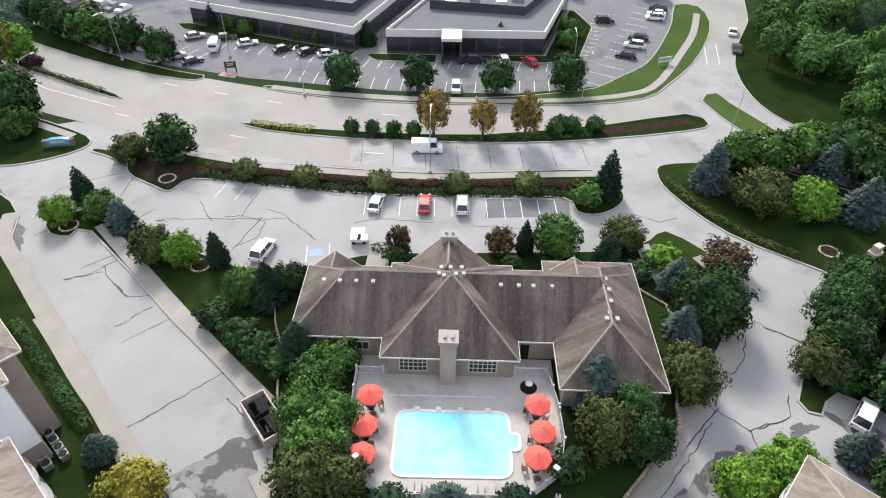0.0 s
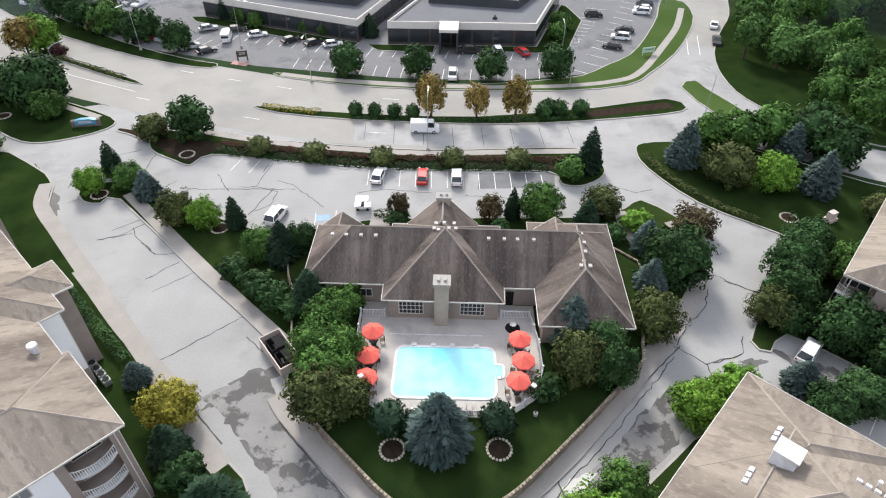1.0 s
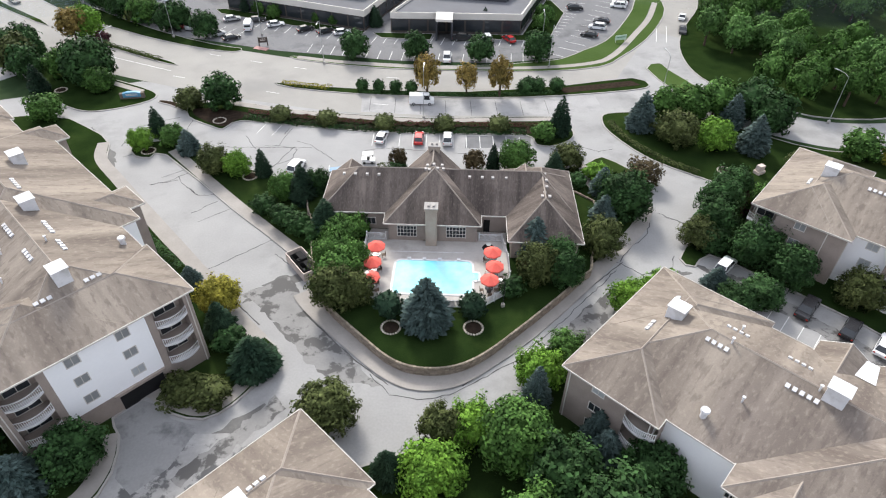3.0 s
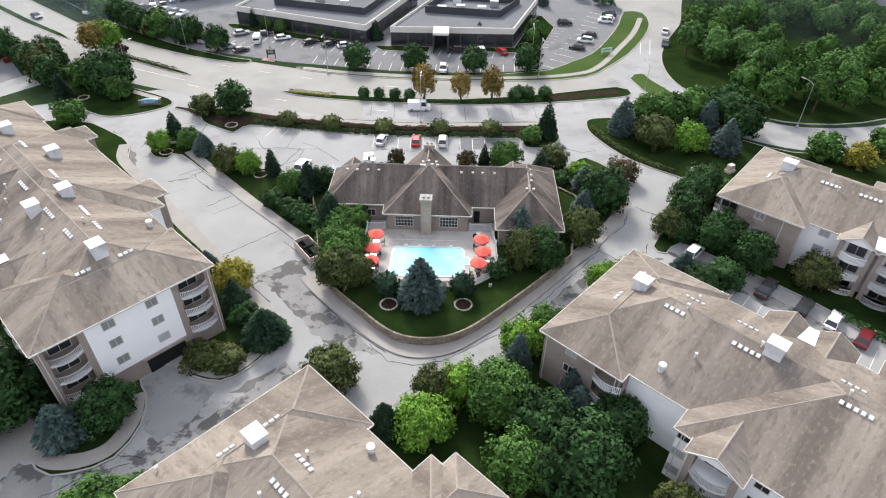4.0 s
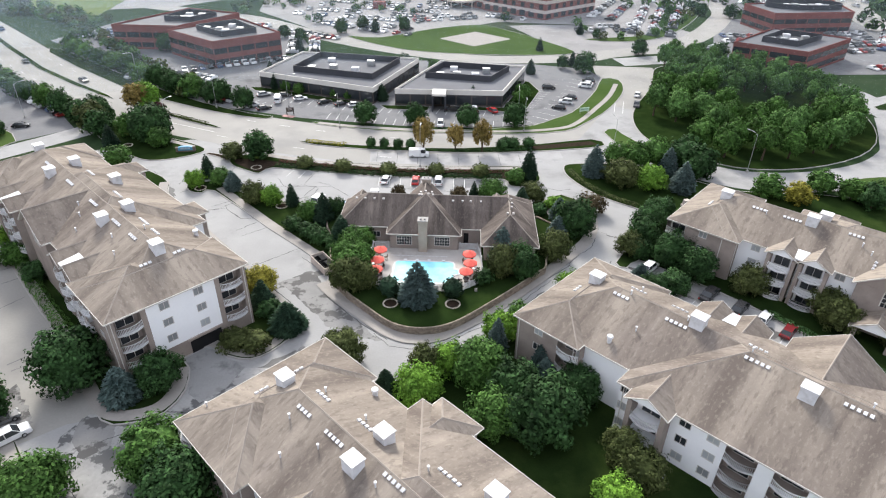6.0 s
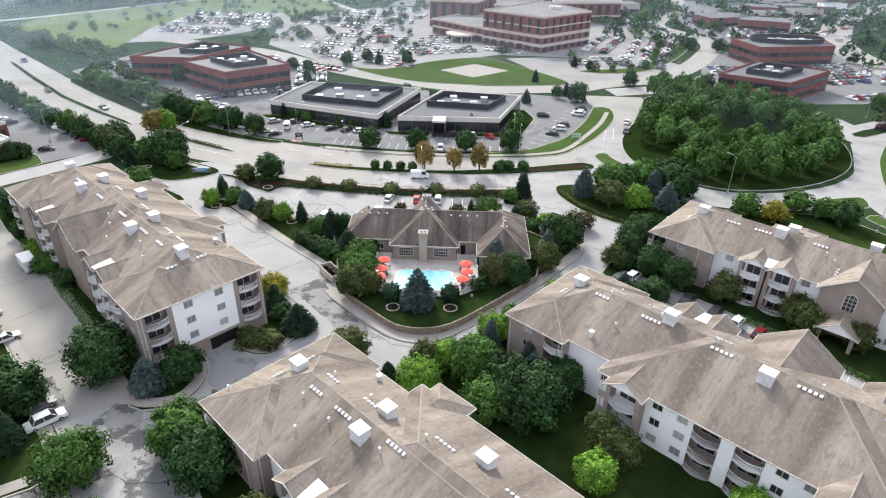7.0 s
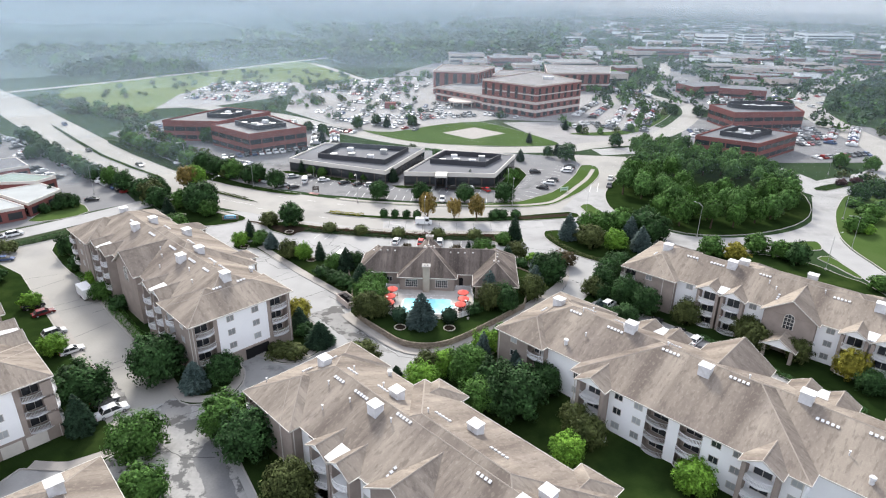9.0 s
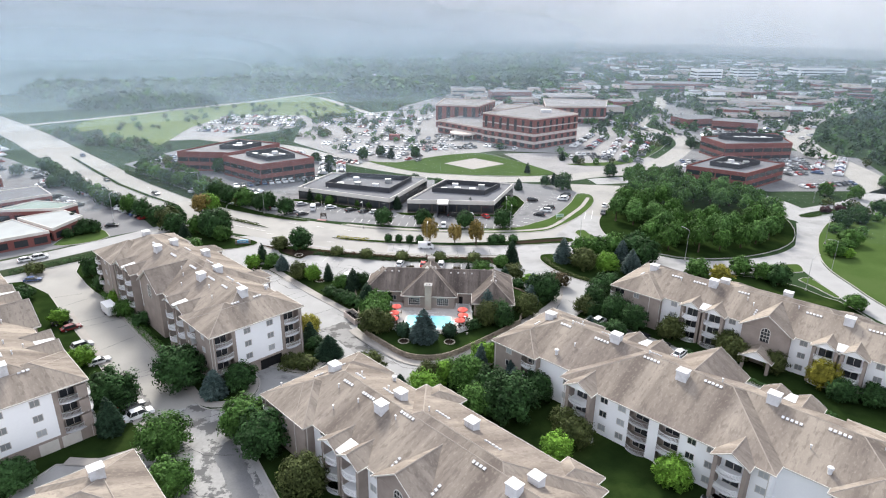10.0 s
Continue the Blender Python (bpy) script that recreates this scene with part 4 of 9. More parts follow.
    for kind, x, v, *more in fit:
        y = Y(v)
        if kind == "chim":
            chimney(b, x, y, top(x, y))
        elif kind == "vents":
            n = more[0] if more else 5
            for i in range(n):
                xx = x + (i - (n - 1) / 2) * 0.62
                share("roof_vent", VENT_ME, b, pose(xx, y, top(xx, y), math.degrees(math.atan(PITCH)) * (1 if top(xx, y + 0.2) > top(xx, y) else -1)))
        elif kind == "row":
            for i in range(3):
                yy = y + (i - 1) * 0.62
                share("roof_vent", VENT_ME, b, pose(x, yy, top(x, yy), 0, math.degrees(math.atan(PITCH)) * (-1 if top(x + 0.2, yy) > top(x, yy) else 1)))
        else:
            share("vent_" + kind, PIPE_ME if kind == "pipe" else DRUM_ME, b, pose(x, y, top(x, y)))


def usual_fit(L, ridge_v):
    """Flues, vents and pipes as they sit on each of these houses: both halves alike."""
    out = []
    for X in ((lambda x: x), (lambda x: L - x)):
        out += [("chim", X(6.4), 10.2), ("row", X(5.2), 7.6), ("row", X(5.2), 12.9), ("chim", X(21.0), ridge_v - 1.6), ("chim", X(20.6), ridge_v + 2.9), ("vents", X(12.0), ridge_v - 0.9, 4), ("vents", X(18.0), ridge_v - 1.3), ("vents", X(26.5), ridge_v - 1.0),
                ("vents", X(12.2), ridge_v + 2.2, 4), ("vents", X(18.6), ridge_v + 2.6, 4), ("vents", X(29.0), ridge_v + 2.4), ("pipe", X(12.2), ridge_v - 2.6), ("pipe", X(17.0), ridge_v - 2.4), ("pipe", X(15.6), 5.4), ("pipe", X(28.2), 6.0), ("pipe", X(25.2), ridge_v - 2.0), ("pipe", X(13.2), ridge_v + 3.2)]
    return out


# west house
levels(True)
b = apartment(-24.8, 18.8, 138.3, "three-storey apartment house with white end wall, taupe brick corners and garage")
house(b, "n", 64.3, 20.6, (2.2, 20.1), (16.0, 48.4, 22.4), ((18.8, 24.0, 24.3), (42.2, 47.4, 24.3)), (15.2, 20.2, 43.6, 48.8), (32.0, 10.2, 1.2, 8.4, False), ("BwwB", "BwwB"),
      (("w", 12.6), ("w", 23.6), ("w", 40.4), ("w", 51.6)), (("w", 17.5), ("w", 28.0), ("w", 32.0), ("w", 36.0), ("w", 40.0)),
      fit=[("chim", 7.3, 11.1), ("row", 5.9, 8.6), ("row", 5.9, 13.4), ("chim", 57.2, 11.1), ("chim", 21.2, 8.9), ("chim", 22.3, 13.2), ("chim", 34.0, 15.9), ("chim", 46.6, 13.7), ("chim", 44.6, 9.0), ("vents", 12.8, 10.0, 4), ("vents", 12.6, 13.1, 4), ("vents", 18.7, 10.0), ("vents", 17.0, 13.3), ("vents", 27.6, 10.0), ("vents", 27.0, 13.6), ("vents", 38.0, 10.0), ("vents", 38.6, 13.6), ("vents", 49.0, 10.0, 4),
           ("drum", 11.7, 18.6), ("pipe", 16.2, 8.2), ("pipe", 13.8, 12.2), ("pipe", 27, 7.4), ("pipe", 24, 5.6), ("pipe", 12.2, 6.8), ("pipe", 30, 8.4)])
# flat panel: the garage's inner shade is put into its colour
part("garage_opening", boxes((0.46, 0.6, 5.8, 10.6, -0.05, 2.35)), M_DARK, b, "dark open garage entrance")
part("driveway_canopy", boxes((0.2, 0.49, 5.4, 11.0, 2.36, 2.7)), M_BRICK, b)

# middle east house
levels(False)
b = apartment(13.8, 12.8, -41.5, "three-storey apartment house with curved white balconies over the lawn")
house(b, "n", 69.6, 20.8, (0.9, 19.4), (17.2, 53.0, 22.3), ((19.1, 24.7, 24.2), (44.6, 50.2, 24.2)), (20.1, 24.8, 46.2, 50.8), (35.3, 10.2, 2.4, 9.6, False), ("BPWB", "BPWB"),
      (("w", 15.0), ("w", 28.6), ("w", 42.0), ("w", 55.0)), (("w", 18.3), ("w", 25.9), ("w", 29.2), ("b", 32.3), ("b", 37.4), ("w", 41.0), ("w", 44.0), ("w", 51.4)), True,
      [("chim", 5.6, 9.0), ("row", 4.2, 11.6), ("row", 4.4, 6.6), ("chim", 20.9, 10.3), ("chim", 35.0, 13.6), ("chim", 48.0, 10.2), ("chim", 63.6, 9.0), ("vents", 10.6, 11.2, 4), ("vents", 18.6, 11.4), ("vents", 11.2, 7.2, 4), ("vents", 17.2, 7.0, 4), ("vents", 29.0, 12.6), ("vents", 39.6, 12.6), ("vents", 28.0, 9.0, 4), ("vents", 51.4, 12.2), ("vents", 57.4, 11.2), ("drum", 13.0, 17.4), ("pipe", 15.0, 14.6), ("pipe", 11.6, 10.4), ("pipe", 19.6, 10.4), ("pipe", 28.0, 11.6), ("pipe", 40.6, 11.6), ("pipe", 11.4, 6.4), ("pipe", 55.0, 15.2), ("drum", 58.2, 17.4)])

# south house
b = apartment(-25.1, -8.7, -42.2, "three-storey apartment house with brown hipped roof and white flues")
EAVE = 7.8
house(b, "s", 69.6, 20.65, (1.7, 19.85), (17.0, 52.7, 22.2), ((18.4, 24.9, 24.0), (44.8, 51.0, 24.2)), (19.4, 24.0, 45.6, 50.2), (33.6, 9.2, 0.6, 8.8, False), ("BPWB", "BPWB"),
      (("w", 15.0), ("w", 27.4), ("w", 40.4), ("w", 54.6)), (("w", 28.0), ("w", 32.0), ("w", 36.0), ("w", 40.0)),
      fit=[("chim", 6.3, 10.9), ("row", 4.8, 8.6), ("row", 5.0, 13.2), ("chim", 21.2, 8.9), ("chim", 20.4, 13.5), ("chim", 33.1, 16.3), ("chim", 47.0, 13.5), ("chim", 46.5, 9.6), ("chim", 63.2, 10.9), ("vents", 12.0, 9.6, 4), ("vents", 17.2, 9.6), ("vents", 25.6, 10.3), ("vents", 11.4, 12.4, 4), ("vents", 17.6, 13.2, 4), ("vents", 28.6, 14.6), ("vents", 40.2, 10.0, 4), ("vents", 38.4, 14.8), ("vents", 52.0, 10.0, 4), ("drum", 13.2, 18.2), ("pipe", 11.2, 8.2), ("pipe", 16.6, 8.0), ("pipe", 24.4, 9.0), ("pipe", 13.8, 5.2), ("pipe", 10.8, 13.2), ("pipe", 16.8, 14.0), ("pipe", 27.0, 13.4), ("pipe", 1.0, 3.6), ("row", 29.8, 4.4), ("row", 37.6, 4.6)])

# east house
levels(False)
b = apartment(42.7, 42.3, -39.4, "three-storey apartment house with paired gabled balcony bays and arched window")
house(b, "s", 69.4, 20.0, (1.8, 18.6), (17.0, 52.4, 20.8), ((20.0, 26.0, 22.4), (43.4, 49.4, 22.4)), (19.2, 24.0, 45.4, 50.2), (34.6, 9.2, 1.4, 8.2, True), ("PWWP", "PWWP"),
      (("w", 14.8), ("w", 27.6), ("w", 41.4), ("w", 54.4)), (("w", 30.0), ("w", 39.0)), wide=12.6,
      fit=[("chim", 6.2, 9.7), ("chim", 20.5, 9.0), ("chim", 21.6, 13.4), ("chim", 34.4, 15.0), ("chim", 47.2, 8.8), ("chim", 60, 10), ("vents", 12.2, 8.6, 4), ("vents", 17.6, 8.6), ("vents", 27.0, 9.2, 4), ("vents", 41.0, 8.6), ("vents", 52, 8.6), ("pipe", 13.6, 8.0), ("pipe", 28.4, 7.6), ("pipe", 30, 6.6), ("pipe", 38, 9.0), ("row", 31.0, 5.0), ("row", 4.6, 7.0), ("drum", 56, 4.4)])

# far west house and the house by the crossing
levels(True)
b = apartment(-52.4, -11.2, 138.3, "three-storey apartment house with white end wall by the lane")
house(b, "s", 64.3, 20.6, (1.7, 19.4), (16.0, 48.4, 21.6), (), (15.2, 20.2, 43.6, 48.8), (32.0, 10.2, 1.2, 8.4, False), ("BwwB", "BwwB"), (("w", 12.6), ("w", 23.6), ("w", 40.4)), (), fit=usual_fit(64.3, 10.2))
part("garage_door", boxes((0.44, 0.49, 2.6, 5.4, 0.0, 2.2)), M_FASCIA, b)
part("garage_door", boxes((0.44, 0.49, 5.9, 8.7, 0.0, 2.2)), M_FASCIA, b)
levels(False)
b = apartment(-38.4, -24.0, -135.0, "three-storey apartment house with tan hipped roof by the crossing")
house(b, "s", 60, 19.0, (1.2, 17.8), None, (), (), None, ("BPWB", "BPWB"), (("w", 15.0), ("w", 24.0), ("w", 33.0)), (), wide=12.4, slim=11.0, fit=[("chim", 6.0, 6.4), ("vents", 13.0, 8.0, 4), ("pipe", 15.0, 7.0)])

# ---- clubhouse, terrace and pool ----
TERRACE = [(-13.8, 27.5), (-8.7, 22.2), (-3.9, 18.1), (0.6, 17.15), (5.1, 18.6), (10.3, 23.3), (19.2, 33.0), (21.6, 37.5), (21.4, 54), (-17.6, 54), (-18.2, 42), (-16.2, 33)]
DECK_Z = 1.1
tp = smooth(TERRACE, 5, True)
if area_sign(tp) < 0:
    tp.reverse()
bm = bmesh.new()
bm.faces.new([bm.verts.new((v.x, v.y, DECK_Z - 0.08)) for v in inset(tp, 0.25)])
bm.normal_update()
bmesh.ops.triangulate(bm, faces=bm.faces[:])
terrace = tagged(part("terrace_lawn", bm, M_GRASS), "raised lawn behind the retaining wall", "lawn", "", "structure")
# retaining wall: staggered courses with open joints and a row of paler cap stones
rng = random.Random(4)
bm = bmesh.new()
caps = []
lengths = [0.0]
loop = tp + [tp[0]]
for a, c in zip(loop, loop[1:]):
    lengths.append(lengths[-1] + (c - a).length)


def on_wall(s):
    s = s % lengths[-1]
    for i in range(len(tp)):
        if lengths[i] <= s <= lengths[i + 1]:
            d = (loop[i + 1] - loop[i]).normalized()
            return loop[i] + d * (s - lengths[i]), d
    return loop[0], Vector((1, 0, 0))


for k in range(7):
    s = (k % 2) * 0.22
    while s < lengths[-1] - 0.2:
        L = 0.44
        p, d = on_wall(s + L / 2)
        n = Vector((d.y, -d.x, 0))
        out = rng.uniform(-0.02, 0.02) - 0.02 * k
        z0, z1 = 0.02 + k * 0.19, 0.02 + k * 0.19 + 0.175
        e = d * (L / 2 - 0.012)
        q = [p - e + n * out, p + e + n * out, p + e - n * 0.3, p - e - n * 0.3]
        lo = [bm.verts.new((v.x, v.y, z0)) for v in q]
        hi = [bm.verts.new((v.x, v.y, z1)) for v in q]
        bm.faces.new(hi)
        for i in (0, 1, 3):
            bm.faces.new((lo[i], lo[(i + 1) % 4], hi[(i + 1) % 4], hi[i]))
        s += L
M_WALLBLOCK = mat("wall_block", (0.30, 0.25, 0.20), (0.21, 0.17, 0.135), 0.95, scale=0.8, fine=9, bump=0.5, island=0.22)
wall_ob = tagged(part("retaining_wall", bm, M_WALLBLOCK), "brown block retaining wall round the pool terrace", "retaining wall", "", "structure")
bm = boxes((-0.17, 0.17, -0.14, 0.14, 0.0, 0.12))
bmesh.ops.bevel(bm, geom=bm.edges[:], offset=0.03, segments=1, affect="EDGES")
cap_me = bpy.data.meshes.new("cap_stone")
bm.to_mesh(cap_me)
cap_me.materials.append(mat("cap_stone", (0.30, 0.255, 0.195), (0.21, 0.18, 0.138), 0.95, scale=1.5, fine=9, vary=0.3))
s = 0.0
while s < 62:
    p, d = on_wall(s)
    share("cap_stone", cap_me, wall_ob, pose(p.x - d.y * 0.12, p.y + d.x * 0.12, 1.335, 0, 0, math.degrees(math.atan2(d.y, d.x))))
    s += 0.44
ribbon("wall_walk", [(-17.2, 30), (-15.0, 27.2), (-8.4, 20.9), (-3.8, 17.2), (-0.2, 16.2), (3.9, 17.4), (9.0, 21.8), (16.2, 29.2), (26.4, 41.6), (31, 48.6), (32.6, 56.5), (30.8, 61.5)], 2.3, 0.165, M_WALK, label="pale concrete footpath below the wall", category="footpath")
ribbon("drive_walk", [(-47.2, 64.6), (-31.2, 48.9), (-18.4, 37.2)], 1.9, 0.165, M_WALK, label="concrete footpath beside the drive", category="footpath")
ribbon("garden_walk", [(24, 63.5), (24.5, 58), (26.2, 53.5), (25.2, 49.0), (21.5, 46)], 1.8, 0.17, M_WALK, label="curving garden path", category="footpath")
sheet("entrance_walk", [(-11.5, 53.5), (-8.6, 53.5), (-8.4, 60.6), (-11.2, 60.6)], 0.168, M_WALK, 0, label="concrete path to the clubhouse door", category="footpath")

club = thing("clubhouse", pose(0, 0, 0), "single-storey brick clubhouse with weathered brown hipped roofs", "clubhouse")
CE = 4.3
bm = bmesh.new()
for x0, x1, y0, y1 in ((-16.2, 19.2, 43.1, 52.4), (-6.8, 5.6, 40.6, 53.1), (10.3, 19.3, 37.4, 53.5), (-4.6, 2.6, 52, 53.9), (-15.8, -11.2, 51, 52.7), (10.5, 15.1, 51, 52.7)):
    box(bm, x0, x1, y0, y1, 0.1, CE - 0.05)
part("wall", bm, M_BRICK, club)
for args in ((-16.2, 19.2, 43.1, 52.5, CE, 0.80, "x"), (-6.8, 5.6, 40.6, 53.2, CE + 0.01, 0.74, "y"), (10.3, 19.3, 37.4, 54.2, CE + 0.02, 0.74, "y"), (-4.9, 2.9, 45, 53.4, CE + 0.03, 1.02, "y", (True, False)), (-15.9, -11.1, 46, 52.2, CE + 0.015, 0.82, "y", (True, False)), (10.4, 15.2, 46, 52.2, CE + 0.025, 0.82, "y", (True, False))):
    bm = bmesh.new()
    hip_roof(bm, *args, over=0.6, slab=0.2)
    roof_part("roof", bm, [M_ROOF_CLUB, M_FASCIA, M_WHITE, M_CAPS], club)
# brick chimneys with pale caps
for x, y0, y1, z0, z1 in ((-0.75, 39.4, 40.7, 0.9, 7.4), (-0.95, 52.6, 53.5, 5, 9.3)):
    bm = boxes((x - 0.78, x + 0.78, y0, y1, z0, z1), (x - 0.9, x + 0.9, y0 - 0.12, y1 + 0.12, z1 - 0.35, z1))
    ch = part("chimney", bm, mat("chimney_brick", (0.40, 0.345, 0.29), (0.32, 0.275, 0.23), 0.9, scale=0.6, fine=9, bump=0.3), club, "tan brick chimney with pale cap")
    bm = boxes((x - 0.95, x + 0.95, y0 - 0.18, y1 + 0.18, z1, z1 + 0.14), (x - 0.5, x - 0.2, y0 + 0.3, y1 - 0.3, z1 + 0.14, z1 + 0.4), (x + 0.2, x + 0.5, y0 + 0.3, y1 - 0.3, z1 + 0.14, z1 + 0.4))
    part("chimney_cap", bm, M_KERB, ch)
CLUB_WIN = window_mesh(2.8, 1.9, 6, 3, 0.08)
for x in (-4.2, 2.7):
    put_window(club, CLUB_WIN, (x, 40.56, 1.75), (1, 0), (0, -1))
for x, z in ((-13.2, 1.8), (-9.6, 1.8)):
    put_window(club, WIN, (x, 43.06, z), (1, 0), (0, -1))
part("door", boxes((6.6, 7.5, 43.0, 43.06, 1.1, 3.2)), M_DARK, club, "dark side door")
CLUBVENT_ME = VENT_ME.copy()
CLUBVENT_ME.materials[0] = mat("grey_vent", (0.42, 0.40, 0.38), (0.34, 0.32, 0.31), 0.6)
for x in (-13.6, -12.0, -10.3, -8.6, 4.4, 6.2, 7.7, 9.6):
    share("roof_vent", CLUBVENT_ME, club, pose(x, 46.9, CE + 0.80 * 4.4))
for x, y in ((-1.4, 47.0), (-0.2, 47.0), (-0.75, 47.8), (-1.7, 48.4), (0.4, 48.4), (-1.9, 47.6), (0.6, 47.6)):
    share("roof_vent", CLUBVENT_ME, club, pose(x, y, CE + 0.74 * (6.75 - abs(x + 0.6) * 0.8)))
for x, y in ((14.4, 42.6), (15.4, 42.6), (14.8, 43.4), (15.2, 45), (15.3, 46.6), (15.2, 48.2)):
    share("roof_vent", CLUBVENT_ME, club, pose(x, y, CE + 3.55))

# pool deck, pool, fence
sheet("pool_deck", [(-9.8, 43), (-9.8, 31), (-8.6, 29.2), (-6, 27.5), (6.4, 27.7), (9.2, 30), (9.9, 33), (9.9, 43)], DECK_Z - 0.06, mat("deck_concrete", (0.46, 0.43, 0.40), (0.39, 0.365, 0.34), 0.9, scale=0.35, fine=3, stain=(0.33, 0.31, 0.29), stain_scale=0.25), 0, label="pale concrete pool deck with damp stains", category="pool deck")
POOL = [(-5.3, 36.1), (5.0, 36.2), (5.05, 33.9), (5.9, 33.9), (5.9, 32.5), (5.05, 32.4), (5.0, 29.75), (-5.35, 29.6)]
pool = thing("swimming_pool", pose(0, 0, 0), "bright turquoise swimming pool with white coping", "pool")
pp = []
for k in range(len(POOL)):
    a, q, d = (Vector((*POOL[(k + s) % len(POOL)], 0)) for s in (-1, 0, 1))
    rr = 0.9 if min(abs(q.x + 5.2), abs(q.x - 5.0)) < 0.9 and not 32 < q.y < 34.2 else 0.25
    e1, e2 = q + (a - q).normalized() * rr, q + (d - q).normalized() * rr
    pp += [(1 - t) ** 2 * e1 + 2 * t * (1 - t) * q + t * t * e2 for t in (0, 0.25, 0.5, 0.75, 1)]
if area_sign(pp) < 0:
    pp.reverse()
bm = bmesh.new()
bm.faces.new([bm.verts.new((v.x, v.y, DECK_Z - 0.02)) for v in pp])
bm.normal_update()
bmesh.ops.triangulate(bm, faces=bm.faces[:])
part("water", bm, M_WATER, pool, "clear turquoise water")
bm = bmesh.new()
qo, n = inset(pp, -0.28), len(pp)
for i in range(n):
    j = (i + 1) % n
    a, b2, c, d = pp[i], pp[j], qo[j], qo[i]
    face(bm, [(a.x, a.y, DECK_Z + 0.03), (d.x, d.y, DECK_Z + 0.03), (c.x, c.y, DECK_Z + 0.03), (b2.x, b2.y, DECK_Z + 0.03)])
    face(bm, [(a.x, a.y, DECK_Z - 0.1), (a.x, a.y, DECK_Z + 0.03), (b2.x, b2.y, DECK_Z + 0.03), (b2.x, b2.y, DECK_Z - 0.1)])
    face(bm, [(d.x, d.y, DECK_Z - 0.1), (c.x, c.y, DECK_Z - 0.1), (c.x, c.y, DECK_Z + 0.03), (d.x, d.y, DECK_Z + 0.03)])
part("coping", bm, M_WHITEMETAL, pool, "white pool coping")
for x in (-3.6, -1.5, 0.6, 3.2):
    part("starting_block", boxes((x - 0.25, x + 0.25, 36.3, 36.7, DECK_Z - 0.06, DECK_Z + 0.14)), M_WHITEMETAL, pool)
bm = bmesh.new()
for dx in (-0.25, 0.25):
    tube(bm, [(5.5 + dx, 32.2, DECK_Z), (5.5 + dx, 32.2, DECK_Z + 0.8), (5.5 + dx, 32.7, DECK_Z + 0.85), (5.5 + dx, 33.0, DECK_Z + 0.3)], 0.03)
part("ladder_rail", bm, M_WHITEMETAL, pool, "white ladder rail")
ribbon("deck_drain", [(-6.4, 38.0), (3.9, 38.1)], 0.1, DECK_Z - 0.054, M_WHITEMETAL, 0, label="white deck drain strip", category="drain")

picket = bmesh.new()
box(picket, -0.035, 0.035, -0.012, 0.012, 0.06, 1.32)
picket_me = bpy.data.meshes.new("picket")
picket.to_mesh(picket_me)
picket_me.materials.append(M_WHITEMETAL)


def fence(pts, solid=False):
    f = thing("pool_fence", pose(*pts[0], DECK_Z - 0.1), "white slatted fence round the pool deck", "fence", "pool fences")
    o = Vector((*pts[0], 0))
    for a, c in zip(pts, pts[1:]):
        a, c = Vector((*a, 0)) - o, Vector((*c, 0)) - o
        d = c - a
        ang = math.atan2(d.y, d.x)
        n = max(1, round(d.length / 2.2))
        for i in range(n + 1):
            p = a + d * i / n
            if i < n or c == Vector((*pts[-1], 0)) - o:
                share("post", POST_ME, f, pose(p.x, p.y, 0, 0, 0, math.degrees(ang)))
        for z in (0.15, 1.15):
            bm = boxes((0, d.length, -0.03, 0.03, z, z + 0.1))
            r = part("rail", bm, M_WHITEMETAL, f)
            r.matrix_local = pose(a.x, a.y, 0, 0, 0, math.degrees(ang))
        m = int(d.length / 0.16)
        for i in range(m):
            p = a + d * (i + 0.5) / m
            share("picket", picket_me, f, pose(p.x, p.y, 0, 0, 0, math.degrees(ang)))
    return f


bm = boxes((-0.07, 0.07, -0.07, 0.07, 0, 1.4), (-0.1, 0.1, -0.1, 0.1, 1.4, 1.46))
POST_ME = bpy.data.meshes.new("post")
bm.to_mesh(POST_ME)
POST_ME.materials.append(M_WHITEMETAL)
fence([(-9.9, 40.4), (-9.7, 31), (-8.5, 29.1), (-5.9, 27.3)])
fence([(-5.5, 27.2), (6.0, 27.4)])
fence([(6.4, 27.6), (9.3, 29.9), (10.0, 33), (9.9, 36.2)])
fence([(-9.9, 40.5), (-7.2, 40.5)])
fence([(6.0, 40.9), (9.2, 40.9), (9.9, 36.6)])

# umbrellas with tables and chairs
CAN = bmesh.new()
tip = CAN.verts.new((0, 0, 2.75))
rim = [CAN.verts.new((1.25 * math.cos(math.pi * (i + 0.5) / 4), 1.25 * math.sin(math.pi * (i + 0.5) / 4), 2.15)) for i in range(8)]
hem = [CAN.verts.new((v.co.x, v.co.y, 1.98)) for v in rim]
for i in range(8):
    CAN.faces.new((tip, rim[i], rim[(i + 1) % 8]))
    CAN.faces.new((rim[i], hem[i], hem[(i + 1) % 8], rim[(i + 1) % 8]))
CAN_ME = bpy.data.meshes.new("canopy")
CAN.to_mesh(CAN_ME)
CAN_ME.materials.append(M_RED)
bm = bmesh.new()
cyl(bm, 0, 0, 0, 2.8, 0.03)
cyl(bm, 0, 0, 0, 0.08, 0.28, n=14)
POLE_ME = bpy.data.meshes.new("pole")
bm.to_mesh(POLE_ME)
POLE_ME.materials.append(M_DARK)
RIB = bmesh.new()
tube(RIB, [(0, 0, 2.70), (1.22 * math.cos(math.pi / 8), 1.22 * math.sin(math.pi / 8), 2.13)], 0.015, 4)
RIB_ME = bpy.data.meshes.new("rib")
RIB.to_mesh(RIB_ME)
RIB_ME.materials.append(M_DARK)
